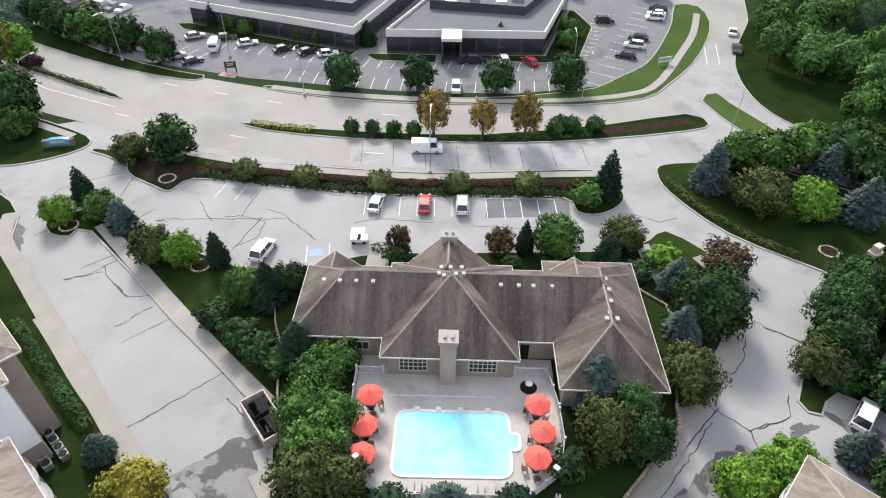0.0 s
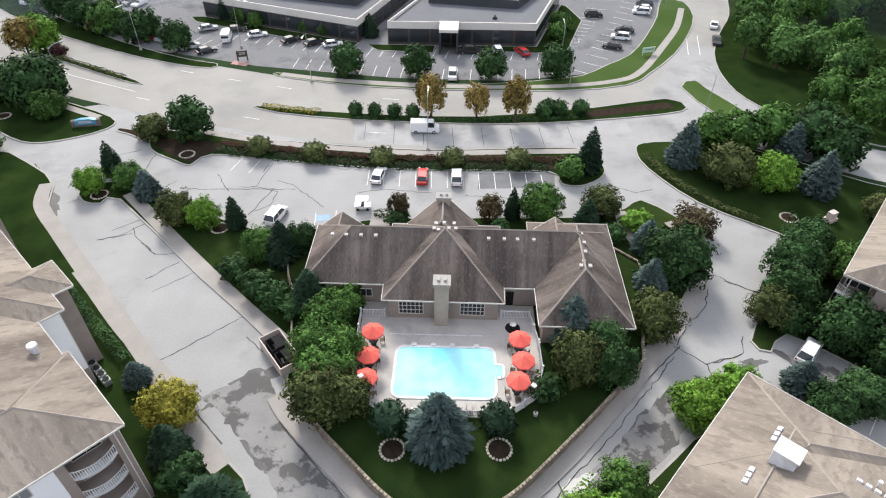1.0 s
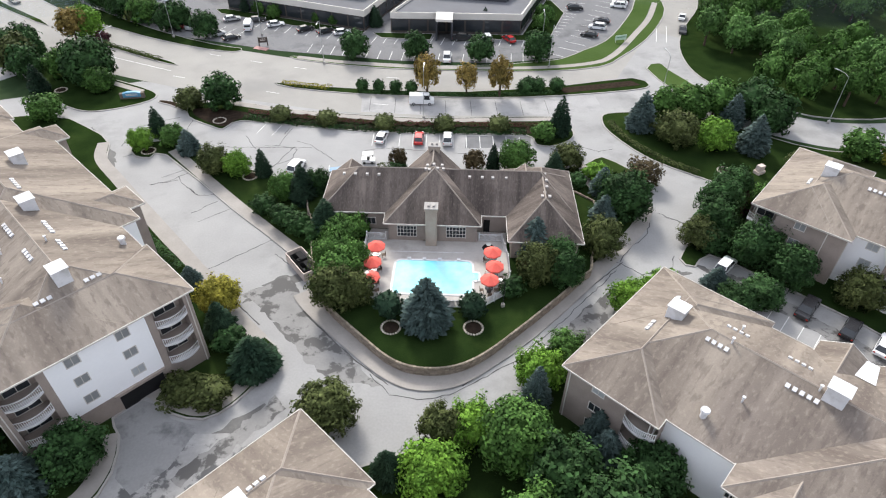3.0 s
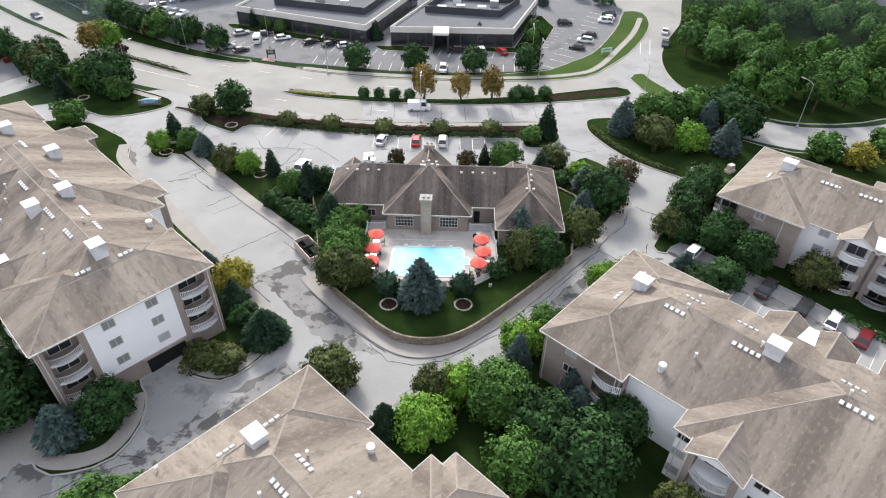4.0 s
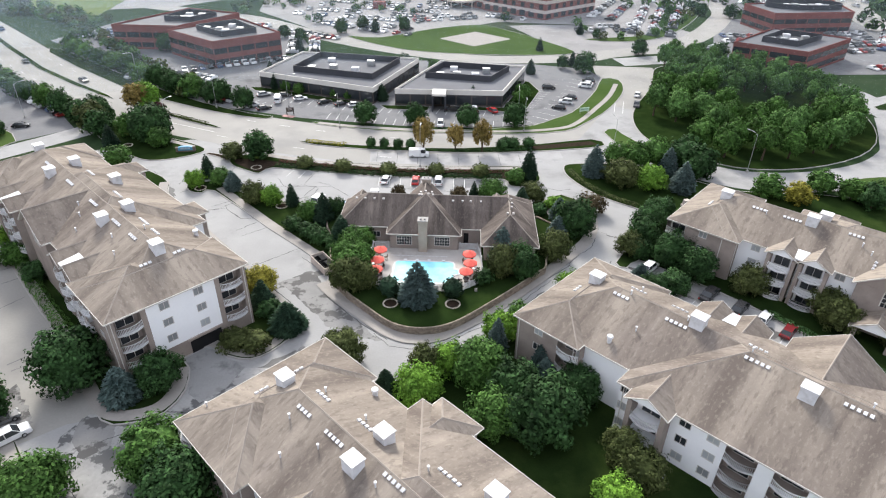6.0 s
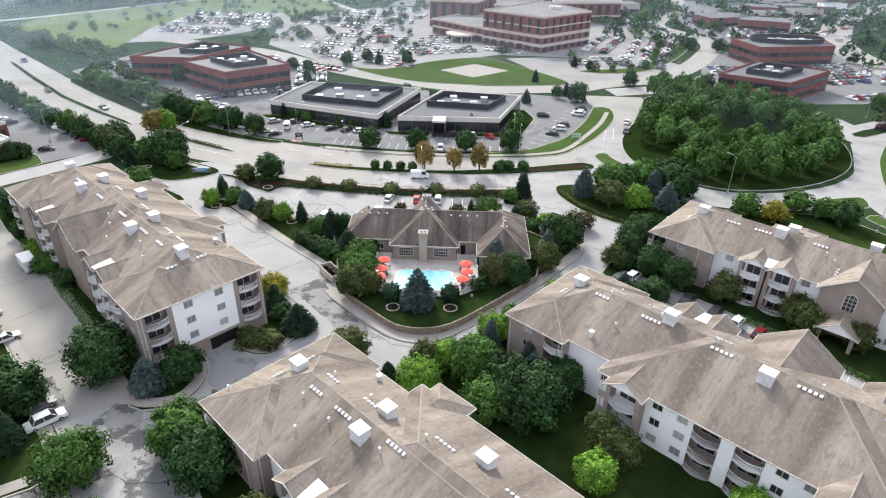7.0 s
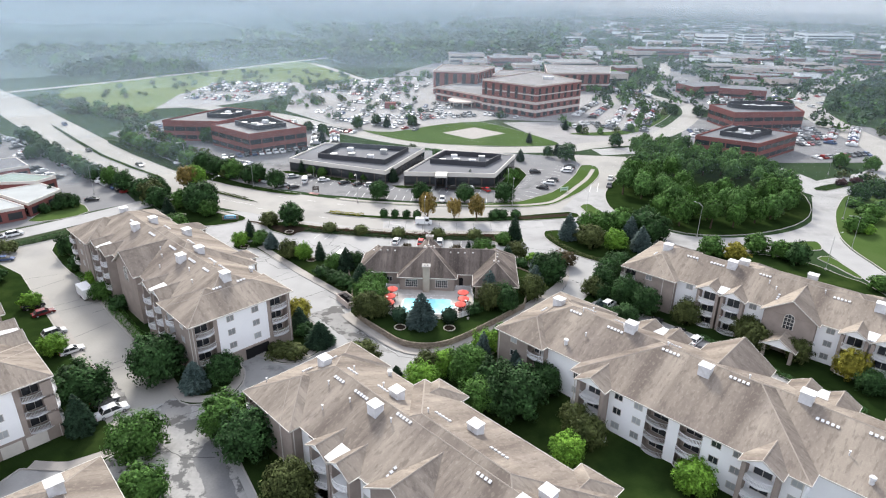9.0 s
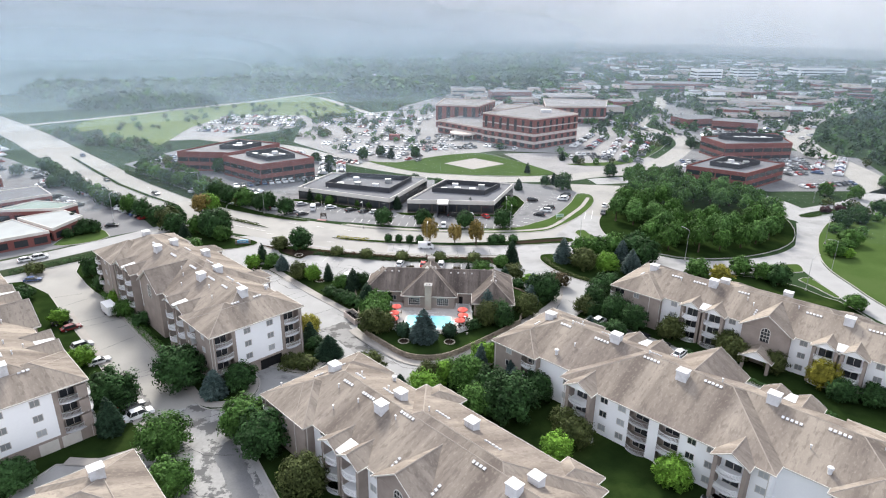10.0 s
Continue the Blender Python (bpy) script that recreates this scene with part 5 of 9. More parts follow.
bm = bmesh.new()
cyl(bm, 0, 0, 0.70, 0.74, 0.55, n=16)
TABLE_ME = bpy.data.meshes.new("tabletop")
bm.to_mesh(TABLE_ME)
TABLE_ME.materials.append(M_GLASS)
TLEG = bmesh.new()
tube(TLEG, [(0.42, 0, 0), (0.3, 0, 0.7)], 0.025, 5)
TLEG_ME = bpy.data.meshes.new("leg")
TLEG.to_mesh(TLEG_ME)
TLEG_ME.materials.append(M_DARK)
SEAT = boxes((-0.25, 0.25, -0.25, 0.25, 0.40, 0.45))
SEAT_ME = bpy.data.meshes.new("seat")
SEAT.to_mesh(SEAT_ME)
M_SLING = mat("sling_brown", (0.16, 0.11, 0.08), (0.11, 0.08, 0.06), 0.8, scale=2)
SEAT_ME.materials.append(M_SLING)
BACK = boxes((-0.25, 0.25, 0.22, 0.27, 0.45, 0.92))
BACK_ME = bpy.data.meshes.new("backrest")
BACK.to_mesh(BACK_ME)
BACK_ME.materials.append(M_SLING)
CLEG = boxes((-0.02, 0.02, -0.02, 0.02, 0, 0.42))
CLEG_ME = bpy.data.meshes.new("leg")
CLEG.to_mesh(CLEG_ME)
CLEG_ME.materials.append(M_DARK)
for k, (x, y) in enumerate(((-8.0, 36.4), (-8.1, 33.1), (-8.0, 30.2), (7.7, 35.9), (7.9, 33.0), (7.2, 30.4))):
    u = thing("patio_umbrella", pose(x, y, DECK_Z - 0.05, 0, 0, 11 * k), "open red octagonal patio umbrella on the pool deck", "umbrella", "red umbrellas")
    share("canopy", CAN_ME, u, pose(0, 0, 0))
    share("pole", POLE_ME, u, pose(0, 0, 0))
    for i in range(8):
        share("rib", RIB_ME, u, pose(0, 0, 0, 0, 0, 45 * i))
    t = thing("patio_table", pose(x, y, DECK_Z - 0.06), "round glass patio table under an umbrella", "table", "patio tables")
    share("tabletop", TABLE_ME, t, pose(0, 0, 0))
    for i in range(4):
        share("leg", TLEG_ME, t, pose(0, 0, 0, 0, 0, 90 * i + 45))
    for i in range(4):
        a = radians(90 * i + 20 + 15 * k)
        c = thing("patio_chair", pose(x + 0.95 * math.cos(a), y + 0.95 * math.sin(a), DECK_Z - 0.06, 0, 0, math.degrees(a) - 90), "brown sling patio chair at a round table", "chair", "patio chairs")
        share("seat", SEAT_ME, c, pose(0, 0, 0))
        share("backrest", BACK_ME, c, pose(0, 0, 0))
        for lx in (-0.22, 0.22):
            for ly in (-0.22, 0.22):
                share("leg", CLEG_ME, c, pose(lx, ly, 0))

# white loungers along the south fence
M_SLINGPALE = mat("pale_sling", (0.42, 0.40, 0.37), (0.36, 0.34, 0.31), 0.8, scale=2)
LF = boxes((-0.32, 0.32, 0, 1.3, 0.28, 0.34))
LF_ME = bpy.data.meshes.new("lounger_bed")
LF.to_mesh(LF_ME)
LF_ME.materials.append(M_SLINGPALE)
LB = bmesh.new()
v = [LB.verts.new(p) for p in ((-0.32, 1.3, 0.28), (0.32, 1.3, 0.28), (0.32, 1.85, 0.72), (-0.32, 1.85, 0.72), (-0.32, 1.34, 0.34), (0.32, 1.34, 0.34), (0.32, 1.85, 0.78), (-0.32, 1.85, 0.78))]
for f in ((3, 2, 1, 0), (4, 5, 6, 7), (0, 1, 5, 4), (2, 3, 7, 6), (1, 2, 6, 5), (3, 0, 4, 7)):
    LB.faces.new([v[i] for i in f])
LB_ME = bpy.data.meshes.new("backrest")
LB.to_mesh(LB_ME)
LB_ME.materials.append(M_SLINGPALE)
LL = boxes((-0.03, 0.03, -0.03, 0.03, 0, 0.28))
LL_ME = bpy.data.meshes.new("leg")
LL.to_mesh(LL_ME)
LL_ME.materials.append(M_WHITEMETAL)
for i in range(10):
    x = -3.9 + 0.9 * i + (0.3 if i % 3 == 0 else 0)
    l = thing("sun_lounger", pose(x, 28.95, DECK_Z - 0.06, 0, 0, 180) @ Matrix.Diagonal((0.8, 0.7, 1, 1)), "white slatted sun lounger by the fence", "lounger", "sun loungers")
    share("lounger_bed", LF_ME, l, pose(0, 0, 0))
    share("backrest", LB_ME, l, pose(0, 0, 0))
    for lx in (-0.27, 0.27):
        for ly in (0.1, 1.2):
            share("leg", LL_ME, l, pose(lx, ly, 0))

# fire pot on a near-black disc painted as its shadow, deck lamps, flower rings
bm = bmesh.new()
cyl(bm, 0, 0, 0, 0.02, 0.85, n=20)
tagged(part("deck_mat", bm, M_DARK), "dark round mat on the deck", "mat").matrix_world = pose(7.3, 39.4, DECK_Z - 0.055)
pot = thing("planter_pot", pose(7.3, 39.4, DECK_Z - 0.03), "dark round pot on a mat by the clubhouse", "pot")
bm = bmesh.new()
cyl(bm, 0, 0, 0, 0.6, 0.26, 0.34, n=14)
part("pot_body", bm, M_TIRE, pot)
bm = bmesh.new()
cyl(bm, 0, 0, 0.6, 0.64, 0.38, n=14)
part("rim", bm, M_CHROME, pot)
for x, y, deg in ((-8.7, 28.4, 40), (8.9, 27.9, 140)):
    l = thing("deck_lamp", pose(x, y, 0.95, 0, 0, deg), "black deck lamp post with a square head", "lamp", "deck lamps")
    bm = bmesh.new()
    cyl(bm, 0, 0, 0, 4.2, 0.07, 0.05, n=8)
    part("pole", bm, M_DARK, l)
    part("arm", boxes((0, 0.6, -0.03, 0.03, 4.12, 4.18)), M_DARK, l)
    part("lamp_head", boxes((0.45, 0.95, -0.2, 0.2, 4.1, 4.24)), M_FASCIA, l, "pale square lamp head")
    bm = bmesh.new()
    cyl(bm, 0, 0, 0, 0.5, 0.24, n=12)
    part("footing", bm, M_KERB, l)
bm = bmesh.new()
bmesh.ops.create_icosphere(bm, subdivisions=1, radius=0.17)
for v in bm.verts:
    v.co.z *= 0.75
ROCK_ME = bpy.data.meshes.new("ring_stone")
bm.to_mesh(ROCK_ME)
ROCK_ME.materials.append(mat("ring_stone", (0.50, 0.45, 0.38), (0.38, 0.34, 0.28), 0.95, scale=2, vary=0.3))
bm = bmesh.new()
cyl(bm, 0, 0, 0, 0.06, 0.95, n=18)
BEDDISC_ME = bpy.data.meshes.new("soil")
bm.to_mesh(BEDDISC_ME)
BEDDISC_ME.materials.append(M_MULCH)


def stone_ring(x, y, z, r=1.15):
    g = thing("stone_ring", pose(x, y, z), "ring of pale stones round a dark flower bed", "flower bed", "stone rings")
    share("soil", BEDDISC_ME, g, Matrix.Diagonal((r / 1.15, r / 1.15, 1, 1)))
    n = int(2 * math.pi * r / 0.33)
    for i in range(n):
        a = 2 * math.pi * i / n
        share("stone", ROCK_ME, g, pose(r * math.cos(a), r * math.sin(a), 0.08, 0, 0, 37 * i))


for x, y, z in ((-4.8, 23.6, 0.98), (5.2, 24.0, 0.98), (-42.5, 75.6, 0.14), (47.8, 63.0, 0.14), (-51.3, 64.0, 0.14), (-31.5, 57.0, 0.14), (-78.5, 86.5, 0.14)):
    stone_ring(x, y, z)

# bin store beside the drive
bin_store = thing("bin_store", pose(-18.0, 35.1, 0.0, 0, 0, -51), "pale walled bin store beside the drive", "enclosure")
for r in ((-2.7, 2.7, -1.25, -1.13, 0, 1.4), (-2.7, 2.7, 1.13, 1.25, 0, 1.4), (2.58, 2.7, -1.13, 1.13, 0, 1.4), (-2.7, -2.58, -1.13, 1.13, 0, 1.45)):
    part("wall_panel", boxes(r), M_BANDS, bin_store)
for i, x in enumerate((-1.2, 1.1)):
    d = thing("skip", bin_store.matrix_world @ pose(x, 0, 0.02), "dark steel rubbish skip with open top", "skip", "skips")
    part("tub", boxes((-0.9, 0.9, -0.8, -0.74, 0, 1.2), (-0.9, 0.9, 0.74, 0.8, 0, 1.2), (-0.9, -0.84, -0.74, 0.74, 0, 1.2), (0.84, 0.9, -0.74, 0.74, 0, 1.2), (-0.84, 0.84, -0.74, 0.74, 0, 0.1)), M_TIRE, d)
    part("lid", boxes((-0.9, 0.9, -0.1, 0.82, 1.2, 1.25)), M_DARK, d)

# ---- trees ----
def leaf_cloud(seed, n_clumps, per, spread, size, lump=0.07, low=-0.75):
    """Crown of many small leaf sprays on uneven boughs round a unit ball. Gives the sprays and the way each bough faces."""
    r = np.random.default_rng(seed)
    k = np.arange(n_clumps) + 0.5
    z = low + (1 - low) * k / n_clumps
    a = k * 2.39996 + 0.5 * r.normal(size=n_clumps)
    rr = np.sqrt(np.maximum(0.0, 1 - z * z))
    c = np.stack((rr * np.cos(a), rr * np.sin(a), z), axis=1) + 0.08 * r.normal(size=(n_clumps, 3))
    ang = np.arctan2(c[:, 1], c[:, 0])
    bulge = 1 + lump * np.sin(3 * ang + seed) + 0.7 * lump * np.sin(5 * ang + 4 * z + 2 * seed)
    rad = (0.88 - 0.6 * spread + 0.07 * r.normal(size=n_clumps)) * bulge
    c = c * rad[:, None]
    out = r.normal(size=(n_clumps, per, 3))
    out /= np.linalg.norm(out, axis=2)[:, :, None]
    grow = spread * (0.7 + 0.6 * r.random((n_clumps, 1, 1)))
    p = c[:, None, :] + out * grow * (0.45 + 0.55 * r.random((n_clumps, per, 1)))
    p, o = p.reshape(-1, 3), out.reshape(-1, 3)
    nrm = o * 0.8 + p * 0.7 + r.normal(size=p.shape) * 0.4 + np.array((0, 0, 0.35))
    face_out = 0.75 * o + 0.75 * p
    return quads(p, nrm, size * (0.6 + 0.8 * r.random(len(p))), r), face_out


def quads(p, nrm, size, r, squash=1.0, long=1.0):
    nrm = nrm / np.linalg.norm(nrm, axis=1)[:, None]
    a = np.cross(nrm, r.normal(size=p.shape))
    a /= np.linalg.norm(a, axis=1)[:, None]
    b = np.cross(nrm, a)
    s = size[:, None]
    v = np.stack((p - a * s * long, p - b * s * 0.6 + nrm * s * 0.15, p + a * s * long, p + b * s * 0.6 + nrm * s * 0.15), axis=1)
    v[:, :, 2] *= squash
    return v


def quad_mesh(name, v, material, way=None, core=None):
    """One mesh of leaf sprays; way: where each spray's shading leans; core: the added light-blocking body as (points,
    faces).
    """
    me = bpy.data.meshes.new(name)
    n = len(v)
    pts, faces = v.reshape(-1, 3).tolist(), np.arange(4 * n).reshape(n, 4).tolist()
    if core:
        faces += [[i + 4 * n for i in f] for f in core[1]]
        pts += core[0]
    me.from_pydata(pts, [], faces)
    me.materials.append(material)
    if way is not None:
        f = np.cross(v[:, 2] - v[:, 0], v[:, 3] - v[:, 1])
        f /= np.linalg.norm(f, axis=1)[:, None]
        o = way / (np.linalg.norm(way, axis=1)[:, None] + 1e-6)
        k = 0.55 * o + 0.55 * f
        k /= np.linalg.norm(k, axis=1)[:, None] + 1e-6
        k = np.repeat(k, 4, axis=0).tolist()
        if core:
            k += [(0, 0, 0)] * sum(len(q) for q in core[1])
        me.normals_split_custom_set(k)
    return me


def shade_core(seed, scale, top=None):
    """Hidden solid core added to block light and darken a crown's gaps: a rough ball, or a cone where top is given."""
    r = random.Random(seed)
    bm = bmesh.new()
    if top:
        bmesh.ops.create_cone(bm, cap_ends=True, segments=10, radius1=scale, radius2=0.02, depth=top)
        bmesh.ops.translate(bm, verts=bm.verts[:], vec=(0, 0, 0.06 + top / 2))
    else:
        bmesh.ops.create_icosphere(bm, subdivisions=2, radius=scale)
        for w in bm.verts:
            w.co *= r.uniform(0.86, 1.08)
    bm.verts.index_update()
    out = [tuple(w.co) for w in bm.verts], [[w.index for w in f.verts] for f in bm.faces]
    bm.free()
    return out


def needle_cone(seed, tiers, per, size):
    """Spruce of boughs in tiers, unit height and unit foot radius: each bough a plume of drooping sprays."""
    r = np.random.default_rng(seed)
    P, N, T, S, W = [], [], [], [], []
    for t in range(tiers):
        f = t / (tiers - 1)
        z = 0.05 + 0.92 * f
        R = ((1.0 - f) ** 0.66 * 0.98 + 0.04) * (0.74 + 0.26 * min(1.0, f / 0.16))
        n = max(4, int(5 + 13 * (1 - f)))
        for i in range(n):
            a = 2 * math.pi * (i + 0.5 * (t % 2)) / n + r.normal() * 0.12
            L = R * (0.9 + 0.2 * r.random())
            zz = z + r.normal() * 0.012
            u = np.array((math.cos(a), math.sin(a), 0))
            side = np.array((-u[1], u[0], 0))
            k = r.random(per) ** 0.6
            wid = (0.13 + 0.20 * R) * (1.15 - k) * r.normal(size=per) * 0.7
            drop = -0.05 * k + 0.03 * k * k + 0.012 * r.normal(size=per)
            P.append(u * (L * (0.3 + 0.7 * k))[:, None] + side * wid[:, None] + np.array((0, 0, 1)) * (zz + drop - 0.25 * np.abs(wid) * 0.3)[:, None])
            N.append(np.tile(u * 0.35 + np.array((0, 0, 0.9)), (per, 1)) + side * (wid * 2.2)[:, None] + 0.3 * r.normal(size=(per, 3)))
            T.append(np.tile(u, (per, 1)) + side * (wid * 2.5)[:, None] + 0.2 * r.normal(size=(per, 3)))
            S.append(size * (0.6 + 0.7 * r.random(per)) * (0.55 + 0.6 * R))
            W.append(np.tile(u * 0.8 + np.array((0, 0, 0.45)), (per, 1)) + side * (wid * 3.0)[:, None])
    p, nrm, t, s, w = (np.concatenate(q) for q in (P, N, T, S, W))
    nrm /= np.linalg.norm(nrm, axis=1)[:, None]
    t /= np.linalg.norm(t, axis=1)[:, None]
    b = np.cross(nrm, t)
    b /= np.linalg.norm(b, axis=1)[:, None]
    s = s[:, None]
    flat = np.array((1, 1, 0.45))
    return np.stack((p - t * s * flat, p - b * s * 0.5 * flat, p + t * s * 1.1 * flat, p + b * s * 0.5 * flat), axis=1), w


def limbs(seed, h=1.0):
    """Tapered trunk with limbs; unit height."""
    r = random.Random(seed)
    bm = bmesh.new()
    lean = r.uniform(-0.03, 0.03)
    tube(bm, [(0, 0, -0.03), (lean, 0, 0.25), (lean * 2, lean, 0.5), (0, 0, 0.82)], 0.032, 7, r_end=0.008)
    for i in range(6):
        a, z = i * 1.05 + r.uniform(-0.3, 0.3), r.uniform(0.25, 0.5)
        q = r.uniform(0.2, 0.33)
        tube(bm, [(lean * 1.5, 0, z), (q * 0.5 * math.cos(a), q * 0.5 * math.sin(a), z + 0.12), (q * math.cos(a), q * math.sin(a), z + 0.3)], 0.014, 5, r_end=0.004)
    me = bpy.data.meshes.new("trunk")
    bm.to_mesh(me)
    bm.free()
    me.materials.append(M_BARK)
    return me


TRUNKS = [limbs(s) for s in range(4)]
CROWNS = {}


def crown(kind, colour, v):
    key = (kind, colour, v)
    if key not in CROWNS:
        core = shade_core(v, 0.66)
        if kind == "round":
            q, w = leaf_cloud(v * 7 + 3, 150, 32, 0.19, 0.052)
        elif kind == "bush":
            q, w = leaf_cloud(v * 7 + 3, 70, 22, 0.22, 0.090)
        elif kind == "distant":
            q, w = leaf_cloud(v * 7 + 3, 90, 22, 0.21, 0.078, 0.05)
        elif kind == "sparse":
            q, w = leaf_cloud(v * 7 + 5, 90, 26, 0.22, 0.072, 0.10)
            core = shade_core(v, 0.5)
        elif kind == "clipped":
            q, w = leaf_cloud(v * 7 + 4, 200, 13, 0.09, 0.060, 0.015, -0.97)
            core = shade_core(v, 0.82)
        elif kind == "far":
            q, w = leaf_cloud(v * 7 + 6, 24, 12, 0.34, 0.17)
        else:
            q, w = needle_cone(v * 5 + 1, 16, 18, 0.115)
            core = shade_core(v, 0.62, 0.8)
        CROWNS[key] = quad_mesh("crown", q, LEAF[colour], w, core)
    return CROWNS[key]


WORDS = {"dark": "dark green", "mid": "mid-green", "grove": "fresh green", "light": "bright yellow-green", "olive": "dull olive-green", "yellow": "yellowing", "autumn": "thin tree turning amber", "bronze": "bronze-tinged", "blue": "blue-grey", "pine": "dark green", "plum": "plum-red", "hedge": "burgundy"}
COUNT = [0]


def tree(kind, colour, x, y, h, r, z=0.1, name="tree"):
    COUNT[0] += 1
    k = COUNT[0]
    if kind == "conifer":
        t = thing("conifer", pose(x, y, z, 0, 0, 47 * k), WORDS[colour] + " cone-shaped spruce with dense drooping boughs", "tree", "conifers")
        share("trunk", TRUNKS[k % 4], t, Matrix.Diagonal((h * 0.6, h * 0.6, h * 0.6, 1)))
        share("crown", crown(kind, colour, k % 3), t, Matrix.Diagonal((r * 1.14, r * 1.14, h * 1.03, 1)))
        return t
    low = h < 3.7
    label = WORDS[colour] + (" rounded shrub with dense leaves" if low else " broadleaf tree with a rounded uneven crown")
    t = thing("shrub" if low else "broadleaf_tree", pose(x, y, z, 0, 0, 47 * k), label, "shrub" if low else "tree", "shrubs" if low else "broadleaf trees")
    if kind == "round":
        kind = "bush" if low else "distant" if math.hypot(x, y - 10) > 82 else "round"
    r = r * 1.15
    rz = h * 0.45 if colour == "autumn" else min(r * 1.15, h * 0.56)
    share("trunk", TRUNKS[k % 4], t, Matrix.Diagonal((h, h, h * 0.95, 1)))
    share("crown", crown("sparse" if colour in ("autumn", "bronze") else kind, colour, k % 4), t, Matrix.Translation((0, 0, h - rz * 0.97)) @ Matrix.Diagonal((r, r, rz, 1)))
    return t


def plant(kind, colour, rows, z=0.1):
    for x, y, h, r in rows:
        on = z + (0.88 if 18 < y < 43 and abs(x) < 12 + (y - 24) * 0.35 and x > -17 else 0)
        tree(kind, colour, x, y, h, r, on)


plant('round', 'dark', [(-43.4, 81.4, 7, 3.4), (-19.1, 52.3, 5, 2), (-26.6, 47.8, 2.8, 1.9), (-22.9, 44.9, 3.2, 2.1), (-20.3, 43, 3.2, 2), (-17.4, 41.3, 3.2, 1.9), (16.6, 35.6, 6, 2.1), (17.0, 32.8, 6, 2.3), (10.1, 30.5, 2.6, 1.6), (28, 49.9, 7.5, 4), (-7.3, 59, 2.4, 1.7), (6.7, 58.2, 2, 1.2), (21.9, 56.9, 2.6, 1.6), (-21.5, 107.1, 6.5, 3.1), (-7.7, 107.6, 6.2, 2.9), (6.7, 106.5, 6.2, 2.9), (19.6, 108.5, 6.8, 3.2), (-58.9, 117.2, 6.5, 3.2), (-69.6, 121.2, 6.5, 3.2), (-80.3, 128, 6.5, 3.3)])
plant('round', 'dark', [(-88.9, 134.2, 6.5, 3.2), (58.3, 82.6, 8.4, 4.2), (60.5, 77.8, 8, 3.8), (-73.6, 92.7, 9, 3.8), (-75.5, 91.7, 9, 4), (-95.7, 105.1, 7, 3.2), (-88.4, 92.6, 7, 3.4), (44, 39.3, 7, 3.2), (47.2, 35.2, 6.5, 3.0), (40.4, 45.6, 6.5, 3.1), (42.4, 49.8, 7, 3.2), (45.4, 53.8, 6.5, 3.0), (39.0, 41.8, 4, 2.2), (42.3, 31, 4, 2.6), (38.5, 29.9, 4, 2.4), (-23.5, 20.5, 3, 2), (-45.5, 4.4, 9, 4.6), (-33.9, 4.4, 5.5, 3), (-25.9, -5.7, 4, 2.2), (17, -1.4, 9, 4.6)])
plant('round', 'dark', [(13.8, 3.8, 7, 3.6), (22.4, 4.8, 6, 3), (-23.3, -13.6, 8, 4.2), (-54.4, -3.7, 8, 4.4), (-57.9, -24.2, 5, 3), (92.9, 64.5, 6.5, 3), (80, 9, 4.5, 2.6), (85.3, 7.5, 4.5, 2.6), (-93.9, 55, 6, 2.6), (-86.2, 47, 4, 2.2), (-65.7, 28, 3.5, 2.2), (-74, 90.7, 9, 4.4), (-194.3, 164.1, 5, 3), (-164, 144.3, 6, 3), (-117.2, 89.9, 5, 2.6), (-101.5, 38.6, 4, 2.6), (140, 120, 5, 2.6), (148.1, 124.1, 5, 2.6)])
plant('round', 'olive', [(-49.8, 80.8, 4, 2.8), (-37.6, 58.3, 5, 2.5), (-12.1, 27.7, 6, 3), (-9.9, 28.1, 5, 2.4), (13.4, 33.1, 6, 2.6), (23.2, 40.2, 6, 2.8), (21.1, 62.8, 4.5, 2.6), (41.5, 71.9, 6.5, 3.6), (37.3, 42.8, 4.5, 2.5), (60.2, 63.5, 4, 2.2), (-10.2, 10.7, 5.5, 3.1), (1.9, 8.9, 5, 2.3), (-26.6, 13.5, 2.6, 2.2), (-23.5, 13, 2.6, 2.2), (24.6, 9.2, 5, 2.2), (27.9, -7.7, 5, 2.8), (54.7, 31.3, 5.5, 2.8), (65, 22.6, 5.5, 3), (-14.5, -22.4, 7, 3.4)])
plant('round', 'olive', [(71.5, 18.3, 5, 2.4), (65.1, 25.6, 5.5, 3), (26.4, -4.9, 5, 2.4), (-110.3, 55.2, 3.6, 2.4), (-92, 96.8, 8, 4)])
plant('conifer', 'pine', [(-51.6, 69.8, 5.5, 1.6), (-29.3, 57.5, 5, 1.4), (-21.1, 50.6, 6.5, 2.2), (-15.9, 42.1, 5.5, 2.2), (18.4, 59.2, 5, 1.8), (8.5, 61.3, 5, 1.2), (21, 74.1, 7.5, 2), (-19.4, 127.2, 5, 1.9), (8.1, 127.6, 5, 1.8), (-54.5, 135.5, 5, 1.5), (-81.8, 85.2, 6, 2), (-25, 22.2, 5.5, 2), (-19.8, 17.3, 5, 2.8), (-3.2, 4.4, 4.5, 1.7), (-50.8, -10.6, 7, 2.2), (-125.4, 96.6, 5, 2)])
